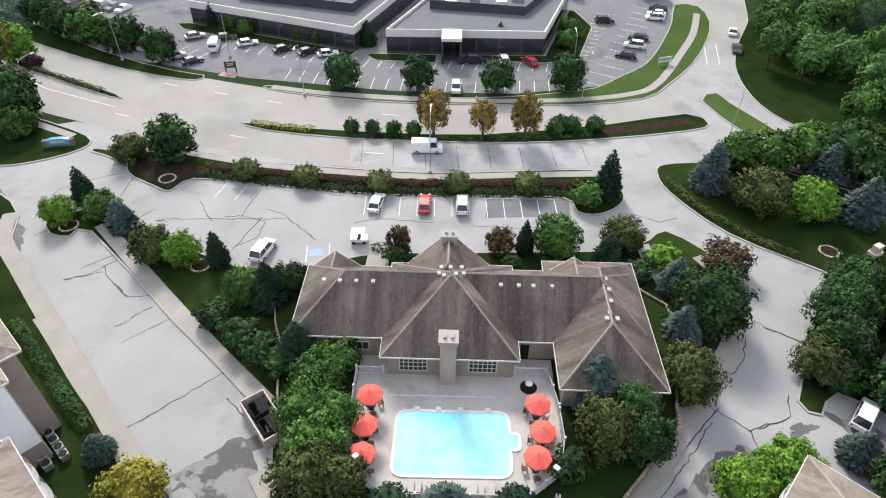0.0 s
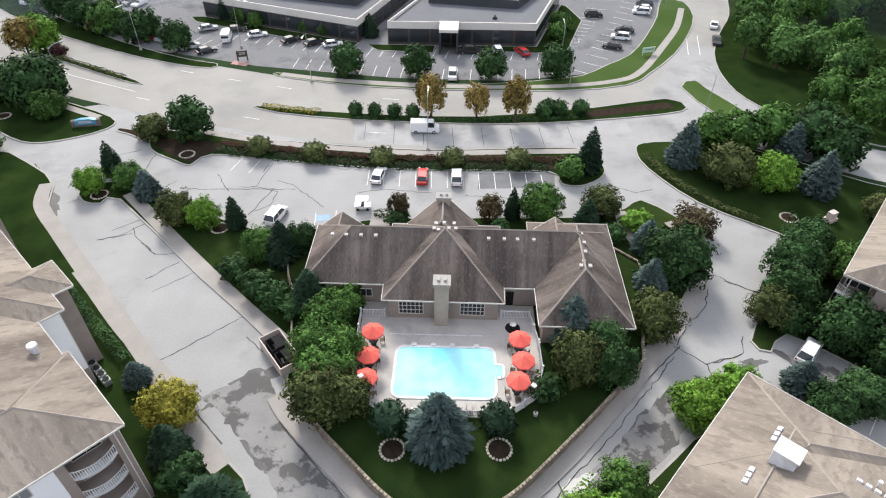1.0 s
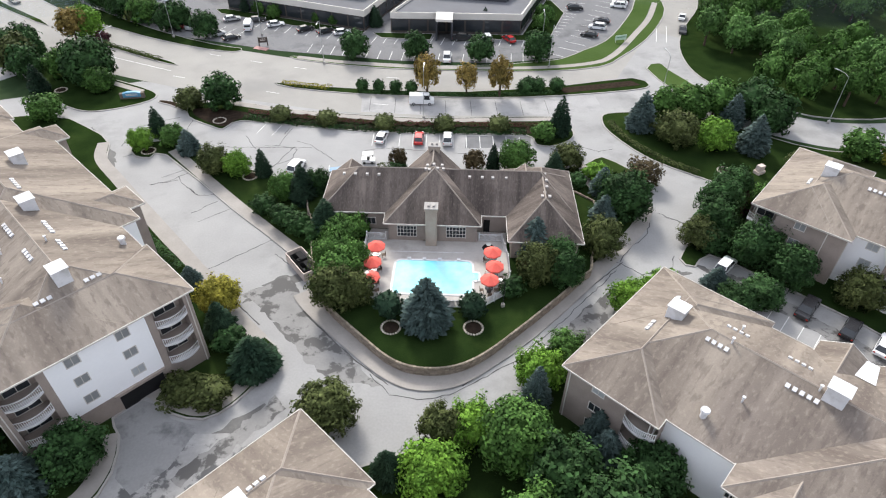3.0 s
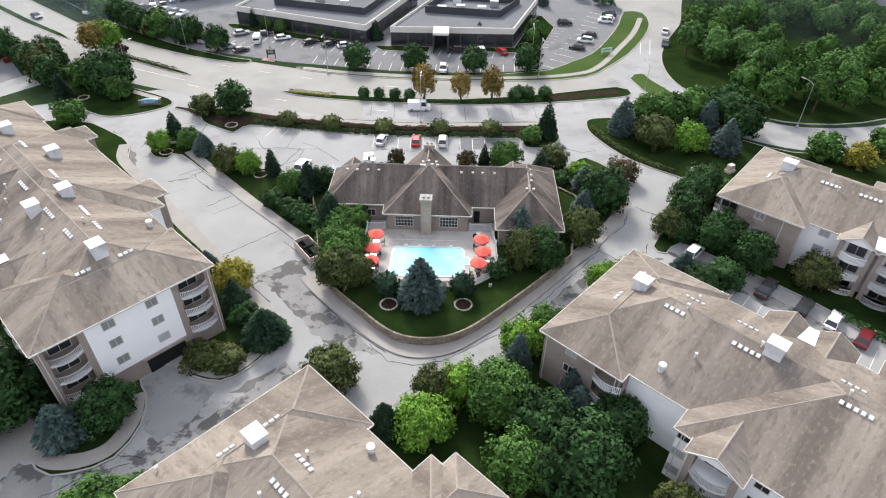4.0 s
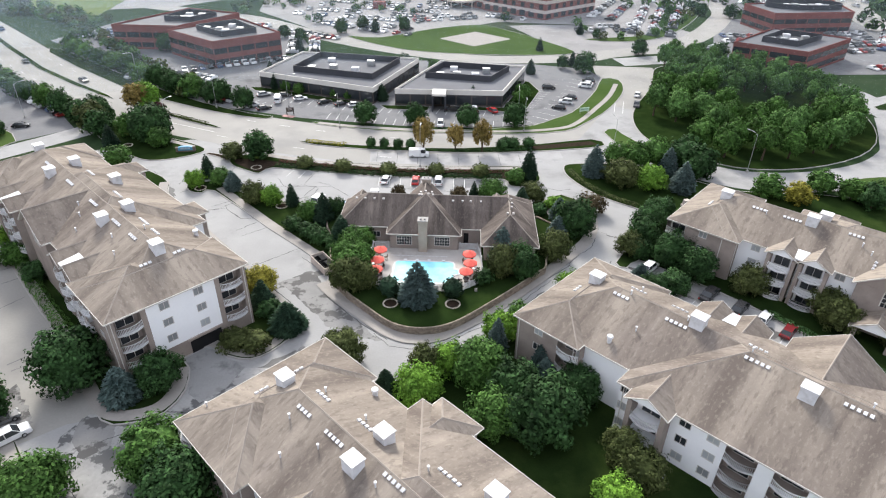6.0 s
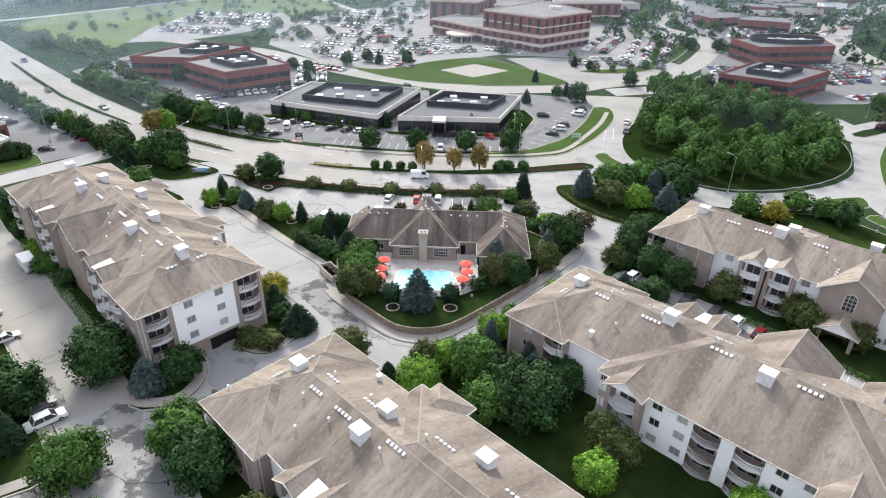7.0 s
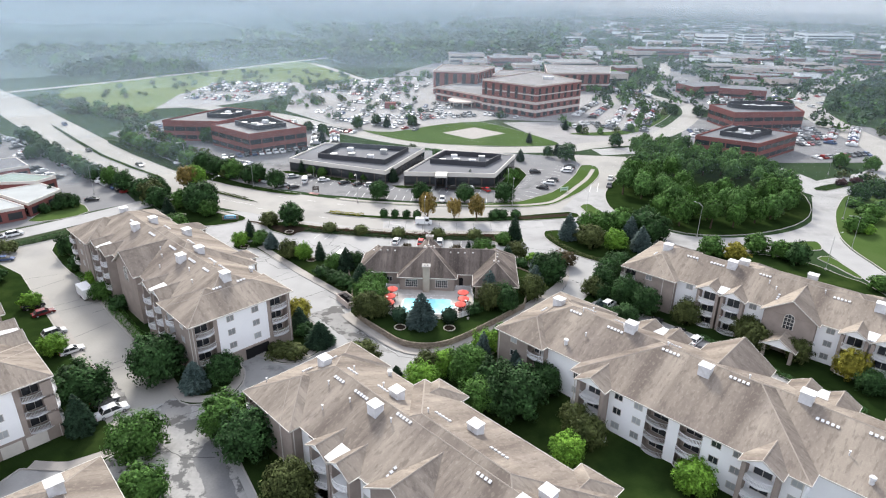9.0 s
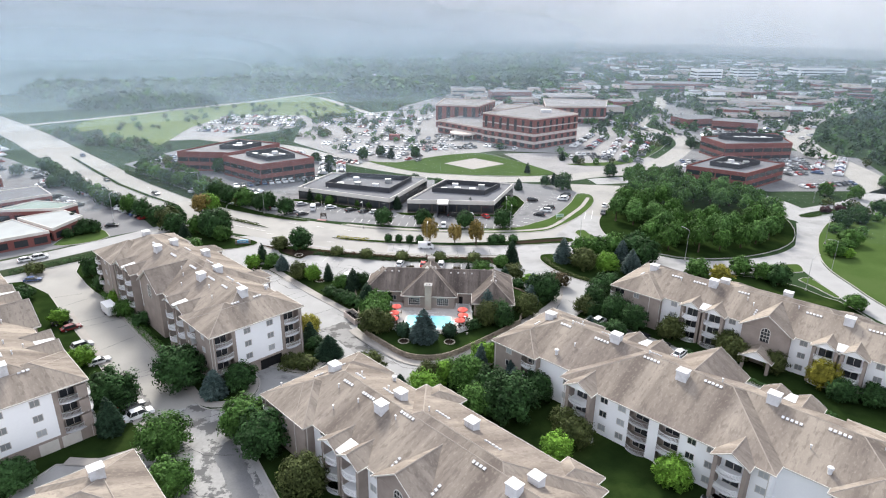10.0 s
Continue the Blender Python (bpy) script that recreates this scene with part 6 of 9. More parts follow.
plant('round', 'light', [(1.2, 3.9, 5.5, 3), (5.3, 9.4, 5, 2.6), (-86, 114.9, 8, 3.4), (-52.7, 65, 4, 2.1), (-33.5, 57.6, 4.5, 2.1), (25.5, 59.5, 3, 2.2), (48, 70.7, 6, 3.1), (29.3, 31.1, 4.5, 2.6), (25.1, 29, 4.5, 2.6), (12.5, 16.9, 5, 2.6), (24.2, -11.6, 4.6, 2.6), (41.3, -16.6, 5, 2.8), (-85.1, 27.9, 3.5, 2.2), (-68.9, 10.7, 4, 2.4), (-78.2, 39.4, 3.5, 1.8)])
plant('round', 'mid', [(-47.6, 66.5, 4, 2.2), (-24.2, 51.5, 4.5, 2.1), (-11.8, 41.4, 3.5, 2), (-13.2, 38, 5.5, 2.5), (-13.4, 34.2, 5.5, 2.7), (-11.1, 33.8, 5, 2.3), (-11.9, 30.3, 6, 2.8), (12.3, 61.1, 6, 3), (17.9, 72, 3.6, 2.2), (-29.8, 127.2, 3, 1.3), (-34.5, 128.8, 3, 1.3), (-51.1, 134.5, 3.5, 1.6), (-46.6, 133.5, 3, 1.4), (15.8, 127.8, 3.4, 1.6), (22.6, 136, 3.5, 1.6), (46.7, 82.1, 6.8, 3.4), (51.8, 83.6, 7.4, 3.6), (42.5, 83.2, 6, 3.0), (-70.2, 87.1, 5, 2.6), (-74.9, 74.8, 5, 3.2)])
plant('round', 'mid', [(-70.3, 86.7, 5, 2.6), (49.4, 49.5, 6, 3), (15.9, 20, 4.5, 2.4), (9.2, 7.8, 7, 3.6), (-28.3, -8.9, 7, 4), (9.7, 7.8, 6.5, 3.6), (10.9, -0.8, 6, 3.2), (90.6, 68.4, 5, 3), (-40.2, -12.3, 4, 2.6), (-39.6, -14.8, 7, 4), (-34, -23.7, 6, 3.2), (72.6, 68.6, 5.5, 3.2), (85.6, 71.7, 5.5, 3.2), (-72.4, 32.9, 4, 2.4), (132.5, 101, 5, 3), (121, 89.4, 5, 3), (105.5, 50.4, 4, 2.6)])
plant('conifer', 'blue', [(-43.9, 63.9, 4.5, 2), (13.5, 38.2, 6.4, 2.6), (24.5, 47.3, 5, 2.1), (25.6, 55, 5, 1.9), (36.3, 76.9, 7.5, 2.7), (53.8, 79.3, 6.5, 2.4), (54.5, 69.8, 7, 2.8), (36.9, 33.1, 4, 1.8), (11.9, 13.6, 6.5, 1.6), (18.2, 7.3, 5, 2), (-32, 31.1, 3, 1.4), (-0.5, 24.3, 7.5, 3), (-37.8, 1.6, 5.5, 2.5), (17.6, 9.2, 5.5, 1.6)])
plant('round', 'bronze', [(32.8, 58.9, 4, 2.8), (5.3, 61, 4, 1.8), (-7.3, 60.8, 4, 1.5)])
plant('round', 'autumn', [(-4.2, 89.3, 8.6, 2.5), (3.9, 89.9, 6.8, 2.1), (10.5, 89.1, 8.8, 2.3), (-87.8, 112, 8, 3.4)])
plant('round', 'plum', [(-81.7, 112.6, 2.5, 1.6), (47.1, 51.8, 3.5, 2)])
plant('round', 'yellow', [(-26.6, 26.8, 5, 2.6), (77.9, 65.8, 5, 2.8), (78.6, 13.2, 6.5, 2.9)])
# clipped shrubs and the burgundy hedge in the band, small trees in the median
for x, y in ((-31.1, 76.6), (-22.0, 75.4), (-11.2, 74.4), (-0.2, 74.6), (10.1, 75.0)):
    tree("clipped", "olive", x, y, 3.0, 2.0)
for x, y in ((-5.2, 26.0), (5.1, 26.3)):
    tree("clipped", "pine", x, y, 3.5, 1.7, 0.98)
for x, y in ((-17.5, 90.2), (-14.1, 90.0), (-10.6, 89.8), (-7.4, 89.8)):
    tree("clipped", "dark", x, y, 2.7, 1.25)
for x, y in ((15.6, 91.2), (18.6, 92.6), (16.6, 92.9), (22.4, 92.8)):
    tree("clipped", "dark", x, y, 2.8, 1.5)


def hedge_row(name, pts, colour, width, height, label, z=0.15, n_per_m=26, size=0.16):
    """A clipped or loose hedge along a line, of many small leaf sprays."""
    p = smooth(pts, 6)
    r = np.random.default_rng(len(pts) * 11 + int(abs(pts[0][0])))
    seg = [(b - a).length for a, b in zip(p, p[1:])]
    n = int(sum(seg) * n_per_m * (width + height))
    i = r.choice(len(seg), n, p=np.array(seg) / sum(seg))
    f = r.random((n, 1))
    a = np.array([list(v) for v in p])
    c = a[i] + (a[i + 1] - a[i]) * f
    th = math.pi * r.random(n)
    d = a[i + 1] - a[i]
    d /= np.linalg.norm(d, axis=1)[:, None]
    s = np.stack((-d[:, 1], d[:, 0], np.zeros(n)), axis=1)
    lump = 1 + 0.2 * np.sin(c[:, 0] * 2.1) * np.cos(c[:, 1] * 1.7)
    off = s * (np.cos(th) * width / 2 * lump)[:, None] + np.array((0, 0, 1)) * (np.sin(th) ** 0.5 * height * lump)[:, None]
    q = quads(c + off + np.array((0, 0, z)), off + 0.3 * r.normal(size=(n, 3)) + np.array((0, 0, 0.2)), size * (0.6 + 0.8 * r.random(n)), r)
    ob = new(name, quad_mesh(name, q, LEAF[colour]))
    return tagged(ob, label, "hedge", "", "stuff")


hedge_row("hedge", [(-38, 79.0), (-28.7, 77.6), (-12, 75.9), (4, 76.2), (18, 76.6)], "hedge", 0.8, 0.8, "burgundy barberry hedge along the boulevard")
hedge_row("ground_cover", [(-38, 77.4), (-28.7, 75.8), (-12, 74.1), (4, 74.3), (15, 74.6)], "dark", 2.4, 0.45, "low dark planting under the hedge")
hedge_row("flower_strip", [(-34.5, 92.4), (-29, 91.2), (-24, 90.6)], "yellow", 1.4, 0.7, "yellow-green shrubs in the median nose")
hedge_row("flower_strip", [(-83, 112.0), (-74, 107.4), (-64, 102.4)], "olive", 1.2, 0.7, "low olive shrubs in the narrow median")
hedge_row("ground_cover", [(-18, 89.4), (-6, 89.0), (8, 89.4), (22, 91.8)], "dark", 1.4, 0.35, "low dark planting in the median")
hedge_row("hedge", [(31.2, 79), (33, 73), (37.5, 66.6), (43, 61.8)], "olive", 1.3, 0.7, "low hedge inside the lawn's kerb")
hedge_row("hedge", [(18, 77.5), (16.5, 75)], "olive", 2.0, 0.6, "loose mixed shrubs at the band's end")
hedge_row("hedge", [(-84, 43.5), (-72, 33), (-60, 21.2), (-50, 12)], "mid", 2.2, 0.9, "loose foundation shrubs by the apartments")
ribbon("drive_walk", [(-46.6, 47.8), (-43.4, 44.7), (-36.9, 38.2), (-30.4, 32.6), (-27.6, 29.7)], 1.5, 0.17, M_WALK, label="footpath along the drive by the apartments", category="footpath")
hedge_row("hedge", [(-34.2, 33.4), (-39.3, 37.9), (-48.3, 46.4)], "dark", 1.3, 0.9, "dark foundation shrubs by the drive")
hedge_row("hedge", [(-29.0, 12.6), (-25.5, 13.0), (-22.0, 14.6)], "olive", 3.4, 1.0, "spreading shrubs in the corner bed")
hedge_row("hedge", [(-20, -0.6), (-13.5, 4.2)], "plum", 1.0, 0.8, "plum-red shrubs along the kerb")
hedge_row("hedge", [(56, 25.6), (66, 13.4), (76, 2.4)], "dark", 1.6, 0.8, "foundation shrubs under the balconies")
hedge_row("hedge", [(-117, 54), (-110, 60.5), (-104, 68), (-99, 75)], "dark", 2.0, 1.1, "dark hedge along the side street")
hedge_row("hedge", [(-11, 61), (-8, 60.8), (-7.6, 57)], "olive", 1.4, 0.6, "mixed shrubs in the entrance bed")
hedge_row("hedge", [(-16.2, 34.6), (-13.6, 31.2), (-11.4, 28.8)], "olive", 2.2, 2.2, "tall loose screen of shrubs by the pool")
hedge_row("hedge", [(22.6, 53), (23.6, 47), (22.4, 41)], "dark", 1.6, 0.8, "dark shrubs by the clubhouse wall")

# the grove on its own island
rng = random.Random(11)
grove = [Vector((*q, 0)) for q in ((74, 160), (66, 141), (59, 123), (57, 110), (59, 101), (63, 95), (72, 87.5), (88, 88), (105, 97), (115, 110), (120, 130), (116, 152), (102, 170), (82, 172), (68, 168))]


def inside(p, poly):
    c = False
    for a, b2 in zip(poly, poly[1:] + poly[:1]):
        if (a.y > p[1]) != (b2.y > p[1]) and p[0] < (b2.x - a.x) * (p[1] - a.y) / (b2.y - a.y) + a.x:
            c = not c
    return c


placed = []
for deep, gap in ((3.0, 6.2), (9.0, 6.6), (15.2, 6.8), (21.4, 7.0)):
    line = inset(smooth([tuple(q.xy) for q in (grove if area_sign(grove) > 0 else grove[::-1])], 6, True), deep)
    run = 0.0
    for a, c in zip(line, line[1:] + line[:1]):
        run += (c - a).length
        if run > gap:
            run = 0.0
            p = (c.x + rng.uniform(-1.0, 1.0), c.y + rng.uniform(-1.0, 1.0))
            lawn = ((p[0] - 95) / 15) ** 2 + ((p[1] - 128) / 11) ** 2 < 1
            if not lawn and (p[0] - 60) ** 2 + (p[1] - 103) ** 2 > 50 and all((p[0] - q[0]) ** 2 + (p[1] - q[1]) ** 2 > 5.4 ** 2 for q in placed):
                placed.append(p)
for x, y in placed:
    tree("round", rng.choice(("mid", "mid", "grove")), x, y, rng.uniform(7.4, 9.6), rng.uniform(2.7, 3.3))

# ---- offices, hospital and far town ----


def quad_house(name, corners, h, walls, label, category, bands=(), windows=None, roof=None, parapet=0.6):
    """A flat-roofed building on four corners. bands: (z0, z1, material) courses standing 4 cm proud; windows: (z0, z1, pitch, share) rows of real panes."""
    o = Vector((*corners[0], 0))
    b = thing(name, Matrix.Translation(o), label, category)
    p = [Vector((*q, 0)) - o for q in corners]
    if area_sign(p) < 0:
        p = [p[0]] + p[:0:-1]
    bm = bmesh.new()
    for i in range(4):
        a, c = p[i], p[(i + 1) % 4]
        face(bm, [(a.x, a.y, -0.1), (c.x, c.y, -0.1), (c.x, c.y, h), (a.x, a.y, h)])
    part("wall", bm, walls, b)
    q = inset(p, 0.35)
    bm = bmesh.new()
    for i in range(4):
        a, c, d, e = p[i], p[(i + 1) % 4], q[(i + 1) % 4], q[i]
        face(bm, [(a.x, a.y, h), (c.x, c.y, h), (d.x, d.y, h), (e.x, e.y, h)])
        face(bm, [(e.x, e.y, h), (d.x, d.y, h), (d.x, d.y, h - parapet), (e.x, e.y, h - parapet)])
    part("parapet", bm, bands[0][2] if bands else walls, b)
    bm = bmesh.new()
    face(bm, [(v.x, v.y, h - parapet) for v in q])
    part("roof", bm, roof or M_OFFROOF, b)
    for z0, z1, m in bands:
        bm = bmesh.new()
        r = inset(p, -0.08)
        for i in range(4):
            a, c, e, f = r[i], r[(i + 1) % 4], p[i], p[(i + 1) % 4]
            face(bm, [(a.x, a.y, z0), (c.x, c.y, z0), (c.x, c.y, z1), (a.x, a.y, z1)])
            face(bm, [(a.x, a.y, z1), (c.x, c.y, z1), (f.x, f.y, z1), (e.x, e.y, z1)])
        part("wall_band", bm, m, b)
    for z0, z1, pitch, fill in windows or ():
        for i in range(4):
            a, c = p[i], p[(i + 1) % 4]
            d = c - a
            n = max(1, int(d.length / pitch))
            u = d.normalized()
            out = Vector((u.y, -u.x, 0))
            if out.y > 0.5:
                continue
            me = pane_mesh(round(d.length / n * fill, 2), z1 - z0)
            for k in range(n):
                m = a + d * (k + 0.5) / n + out * 0.03
                share("window", me, b, Matrix(((u.x, -out.x, 0, m.x), (u.y, -out.y, 0, m.y), (0, 0, 1, z0), (0, 0, 0, 1))))
    return b


PANES = {}


def pane_mesh(w, h):
    key = (round(w, 1), round(h, 1))
    if key not in PANES:
        bm = boxes((-w / 2, w / 2, -0.03, 0.03, 0, h))
        me = bpy.data.meshes.new("window")
        bm.to_mesh(me)
        me.materials.append(M_GLASS)
        PANES[key] = me
    return PANES[key]


def screen(b, corners, z, h, material):
    """A roof enclosure of thin screen walls with plant inside."""
    p = [Vector((*q, 0)) - b.matrix_world.translation for q in corners]
    if area_sign(p) < 0:
        p.reverse()
    q = inset(p, 0.3)
    bm = bmesh.new()
    for i in range(4):
        a, c, d, e = p[i], p[(i + 1) % 4], q[(i + 1) % 4], q[i]
        for s in ([(a, 0), (c, 0), (c, h), (a, h)], [(a, h), (c, h), (d, h), (e, h)], [(e, h), (d, h), (d, 0), (e, 0)]):
            face(bm, [(v.x, v.y, z + dz) for v, dz in s])
    part("roof_screen", bm, material, b)
    mid = sum(p, Vector()) / 4
    for k in range(5):
        c = mid + (p[k % 4] - mid) * (0.25 + 0.1 * k)
        part("roof_unit", boxes((c.x - 1.2, c.x + 1.2, c.y - 0.9, c.y + 0.9, z, z + 1.2 + 0.2 * (k % 3))), M_WHITEMETAL if k % 2 else M_CHROME, b)


M_OFFWALL = mat("office_fascia", (0.66, 0.62, 0.57), (0.58, 0.55, 0.50), 0.8, scale=0.3)
M_OFFDARK = mat("office_brick_dark", (0.075, 0.062, 0.055), (0.055, 0.045, 0.04), 0.8, scale=0.5)
M_SCREEN = mat("screen_metal", (0.055, 0.057, 0.065), (0.04, 0.042, 0.05), 0.6, scale=0.3)
for cs, sc in ((((-59.6, 137.2), (-21.6, 123.6), (-10.6, 158.0), (-52, 163)), ((-49.5, 140.3), (-23.1, 133.6), (-16.6, 153.8), (-44.6, 158.2))),
               (((-15.0, 123.0), (16.8, 123.6), (25.2, 151.0), (-3, 155.5)), ((-6.9, 136.8), (13.5, 133.9), (19.7, 146.5), (-1.8, 149.8)))):
    b = quad_house("office_building", cs, 5.0, M_OFFDARK, "low dark office with pale fascia and a flat grey roof", "office building", [(3.5, 5.02, M_OFFWALL)], [(0.6, 3.3, 4.2, 0.9)], M_OFFROOF)
    screen(b, sc, 4.4, 1.9, M_SCREEN)
    if cs[0][0] > -30:
        e = thing("entrance_frame", pose(-1.8, 120.0, 0.0), "dark square entrance portal before the office", "portal")
        for r in ((-2.0, -1.6, -1.8, 3.4, 0, 4.6), (1.6, 2.0, -1.8, 3.4, 0, 4.6)):
            part("side_wall", boxes(r), M_SCREEN, e)
        part("lintel", boxes((-2.0, 2.0, -1.8, 3.4, 4.6, 5.2)), M_OFFWALL, e)

M_GLASSDARK = mat("dark_ribbon_glass", (0.03, 0.03, 0.034), (0.02, 0.02, 0.024), 0.1, scale=0.2, spec=0.6)
HB = (0.0, 3.0, 6.0)
for cs, h, sc in ((((-128, 180), (-103, 180), (-88, 206), (-112, 214)), 9, ((-112, 190), (-101, 189), (-95, 200), (-108, 204))),
                  (((-104, 174), (-81.5, 157.5), (-62.5, 174), (-84, 196)), 9, ((-94, 176), (-81, 166), (-71, 174), (-83, 187))),
                  (((103, 180), (124, 167), (150, 190), (128, 206)), 8, ((114, 183), (124, 176), (138, 188), (127, 196))),
                  (((133, 252), (138, 230), (175, 237), (180, 268)), 9, None)):
    b = quad_house("brick_office", cs, h, M_REDBRICK, "red-brown brick office with dark window bands", "office building", [(h - 1.4, h + 0.02, M_REDBRICK)], [(0.9, 2.6, 5.0, 0.92), (4.4, 6.3, 5.0, 0.92)], M_GREYROOF if cs[0][0] < 0 else M_OFFROOF)
    if sc:
        screen(b, sc, h - 0.5, 2.0, M_SCREEN)
        continue
    bm = bmesh.new()
    k = 36
    ring = [(158 + 17 * math.cos(2 * math.pi * i / k) - cs[0][0], 249 + 8 * math.sin(2 * math.pi * i / k) - cs[0][1]) for i in range(k)]
    for (xa, ya), (xb, yb) in zip(ring, ring[1:] + ring[:1]):
        face(bm, [(xa, ya, h - 0.5), (xb, yb, h - 0.5), (xb, yb, h + 1.6), (xa, ya, h + 1.6)])
    bmesh.ops.remove_doubles(bm, verts=bm.verts[:], dist=0.01)
    bmesh.ops.solidify(bm, geom=bm.faces[:], thickness=0.4)
    part("roof_screen", bm, M_SCREEN, b, "dark oval roof screen")
    for i in range(7):
        x = 147 + 3.6 * i - cs[0][0]
        part("roof_unit", boxes((x - 1.3, x + 1.3, 247.5 - cs[0][1], 250.5 - cs[0][1], h - 0.5, h + 0.5 + 0.2 * (i % 3))), M_WHITEMETAL if i % 2 else M_CHROME, b)
h = quad_house("hospital", ((41.5, 249.5), (68.5, 274), (46, 312), (13, 271.5)), 17, M_REDBRICK, "five-storey red brick hospital with pale bands", "hospital", [(16.2, 17.02, M_BANDS), (2.7, 4.2, M_BANDS), (7.0, 8.4, M_BANDS), (11.6, 12.2, M_BANDS)], [(0.6, 3.1, 4.6, 0.6), (4.4, 6.6, 4.6, 0.4), (9.0, 15.4, 4.6, 0.34)], M_GREYROOF)
part("roof_unit", boxes((6, 12, 30, 33, 16.2, 18.0)), M_WHITEMETAL, h)
for cs, hh, lab in ((((-15, 300), (13, 272.5), (44, 313), (20, 345)), 8, "low brick hospital wing with pale bands"), (((-18, 322), (10, 318), (22, 350), (-14, 356)), 15, "brick hospital tower behind the main block"), (((57, 345), (100, 352), (108, 390), (60, 395)), 12, "long brick parking deck with pale bands"), (((20, 330), (52, 326), (56, 350), (26, 356)), 12, "brick hospital block with grey roof")):
    quad_house("hospital_wing", cs, hh, M_REDBRICK, lab, "hospital", [(hh - 1.0, hh + 0.02, M_BANDS), (3.4, 4.4, M_BANDS)], [(0.8, 3.0, 5, 0.6), (4.9, hh - 1.6, 5, 0.45)], M_GREYROOF)
bm = bmesh.new()
cyl(bm, 0, 0, 2.9, 3.7, 8.5, n=28)
can = thing("hospital_canopy", pose(2, 281, 0), "round pale canopy at the hospital entrance", "canopy")
part("canopy_roof", bm, M_BANDS, can)
for i in range(8):
    bm = bmesh.new()
    cyl(bm, 7.4 * math.cos(i * 0.785), 7.4 * math.sin(i * 0.785), 0, 2.9, 0.35, n=8)
    part("column", bm, M_BANDS, can)
tagged(part("gatehouse_shed", boxes((-42, -36, 268, 272, 0, 3.2)), M_REDBRICK), "small brick shed in the car park", "shed")

# shops west of the apartments
M_SHOPROOF = mat("shop_roof", (0.30, 0.32, 0.32), (0.25, 0.265, 0.265), 0.7, scale=0.2)
M_GREENROOF = mat("green_metal_roof", (0.13, 0.19, 0.17), (0.10, 0.15, 0.13), 0.6, scale=0.3)
for cs, hh, rf in ((((-152, 61), (-133, 68.5), (-122, 79.5), (-141, 89.5)), 4.2, M_SHOPROOF), (((-140.5, 91), (-122, 81.2), (-120.8, 95), (-131, 100.6)), 4.4, M_SHOPROOF), (((-153, 97), (-133, 101.2), (-130.5, 107.6), (-147, 109.6)), 4.8, M_GREENROOF), (((-171, 121), (-160, 108), (-148.4, 120), (-160.5, 130.5)), 4.5, M_OFFROOF), (((-190, 78), (-165, 68), (-156, 94), (-176, 104)), 5, M_GREENROOF), (((-215, 138), (-196, 128), (-186, 144), (-204, 156)), 4.5, M_OFFROOF)):
    b = quad_house("shop_building", cs, hh, M_REDBRICK, "low brick shop with a pale metal roof", "shop", [(hh - 0.9, hh + 0.02, M_OFFWALL)], [(0.6, 2.6, 5, 0.7)], rf, 0.25)

# ---- vehicles ----


def car_shell(L, W, H, hood, boot, van=False):
    """Painted body, glasshouse and roof of a car that points along +x."""
    x0, x1 = -L / 2, L / 2
    belt = H * 0.58
    prof = [(x0, 0.32), (x0 - 0.02, belt * 0.9), (x0 + boot * 0.1, belt), (x1 - hood, belt + 0.02), (x1 - 0.12, belt * 0.86), (x1, 0.55), (x1 - 0.04, 0.3)]
    bm = bmesh.new()
    w = W / 2
    sides = []
    for s in (-1, 1):
        sides.append([bm.verts.new((x, s * w * (0.93 if z > 0.5 else 1.0), z)) for x, z in prof])
    n = len(prof)
    bm.faces.new(sides[0])
    bm.faces.new(sides[1][::-1])
    for i in range(n):
        j = (i + 1) % n
        bm.faces.new((sides[0][j], sides[0][i], sides[1][i], sides[1][j]))
    bmesh.ops.recalc_face_normals(bm, faces=bm.faces[:])
    body_bm = bm
    g = bmesh.new()
    b0, b1, t0, t1 = x0 + boot * 0.35, x1 - hood * 0.95, x0 + boot * 0.35 + (0.15 if van else 0.55), x1 - hood - (0.25 if van else 0.75)
    lo = [g.verts.new(p) for p in ((b0, -w * 0.9, belt - 0.01), (b1, -w * 0.9, belt - 0.01), (b1, w * 0.9, belt - 0.01), (b0, w * 0.9, belt - 0.01))]
    hi = [g.verts.new(p) for p in ((t0, -w * 0.74, H - 0.05), (t1, -w * 0.74, H - 0.05), (t1, w * 0.74, H - 0.05), (t0, w * 0.74, H - 0.05))]
    for i in range(4):
        g.faces.new((lo[i], lo[(i + 1) % 4], hi[(i + 1) % 4], hi[i]))
    g.faces.new(hi)
    r = bmesh.new()
    box(r, t0 - 0.04, t1 + 0.04, -w * 0.77, w * 0.77, H - 0.06, H)
    bmesh.ops.bevel(r, geom=r.edges[:], offset=0.025, segments=1, affect="EDGES")
    bmesh.ops.bevel(body_bm, geom=body_bm.edges[:], offset=0.07, segments=2, affect="EDGES", clamp_overlap=True)
    pillars = []
    for s in (-1, 1):
        for xa, xb in ((b0, t0), (b1, t1), ((b0 + b1) / 2 - 0.1, (t0 + t1) / 2)):
            pillars.append(bmesh.new())
            tube(pillars[-1], [(xa, s * w * 0.9, belt), (xb, s * w * 0.75, H - 0.04)], 0.045, 4)
    return body_bm, g, r, pillars


def as_mesh(name, bm, material):
    me = bpy.data.meshes.new(name)
    bm.to_mesh(me)
    bm.free()
    me.materials.append(material)
    return me


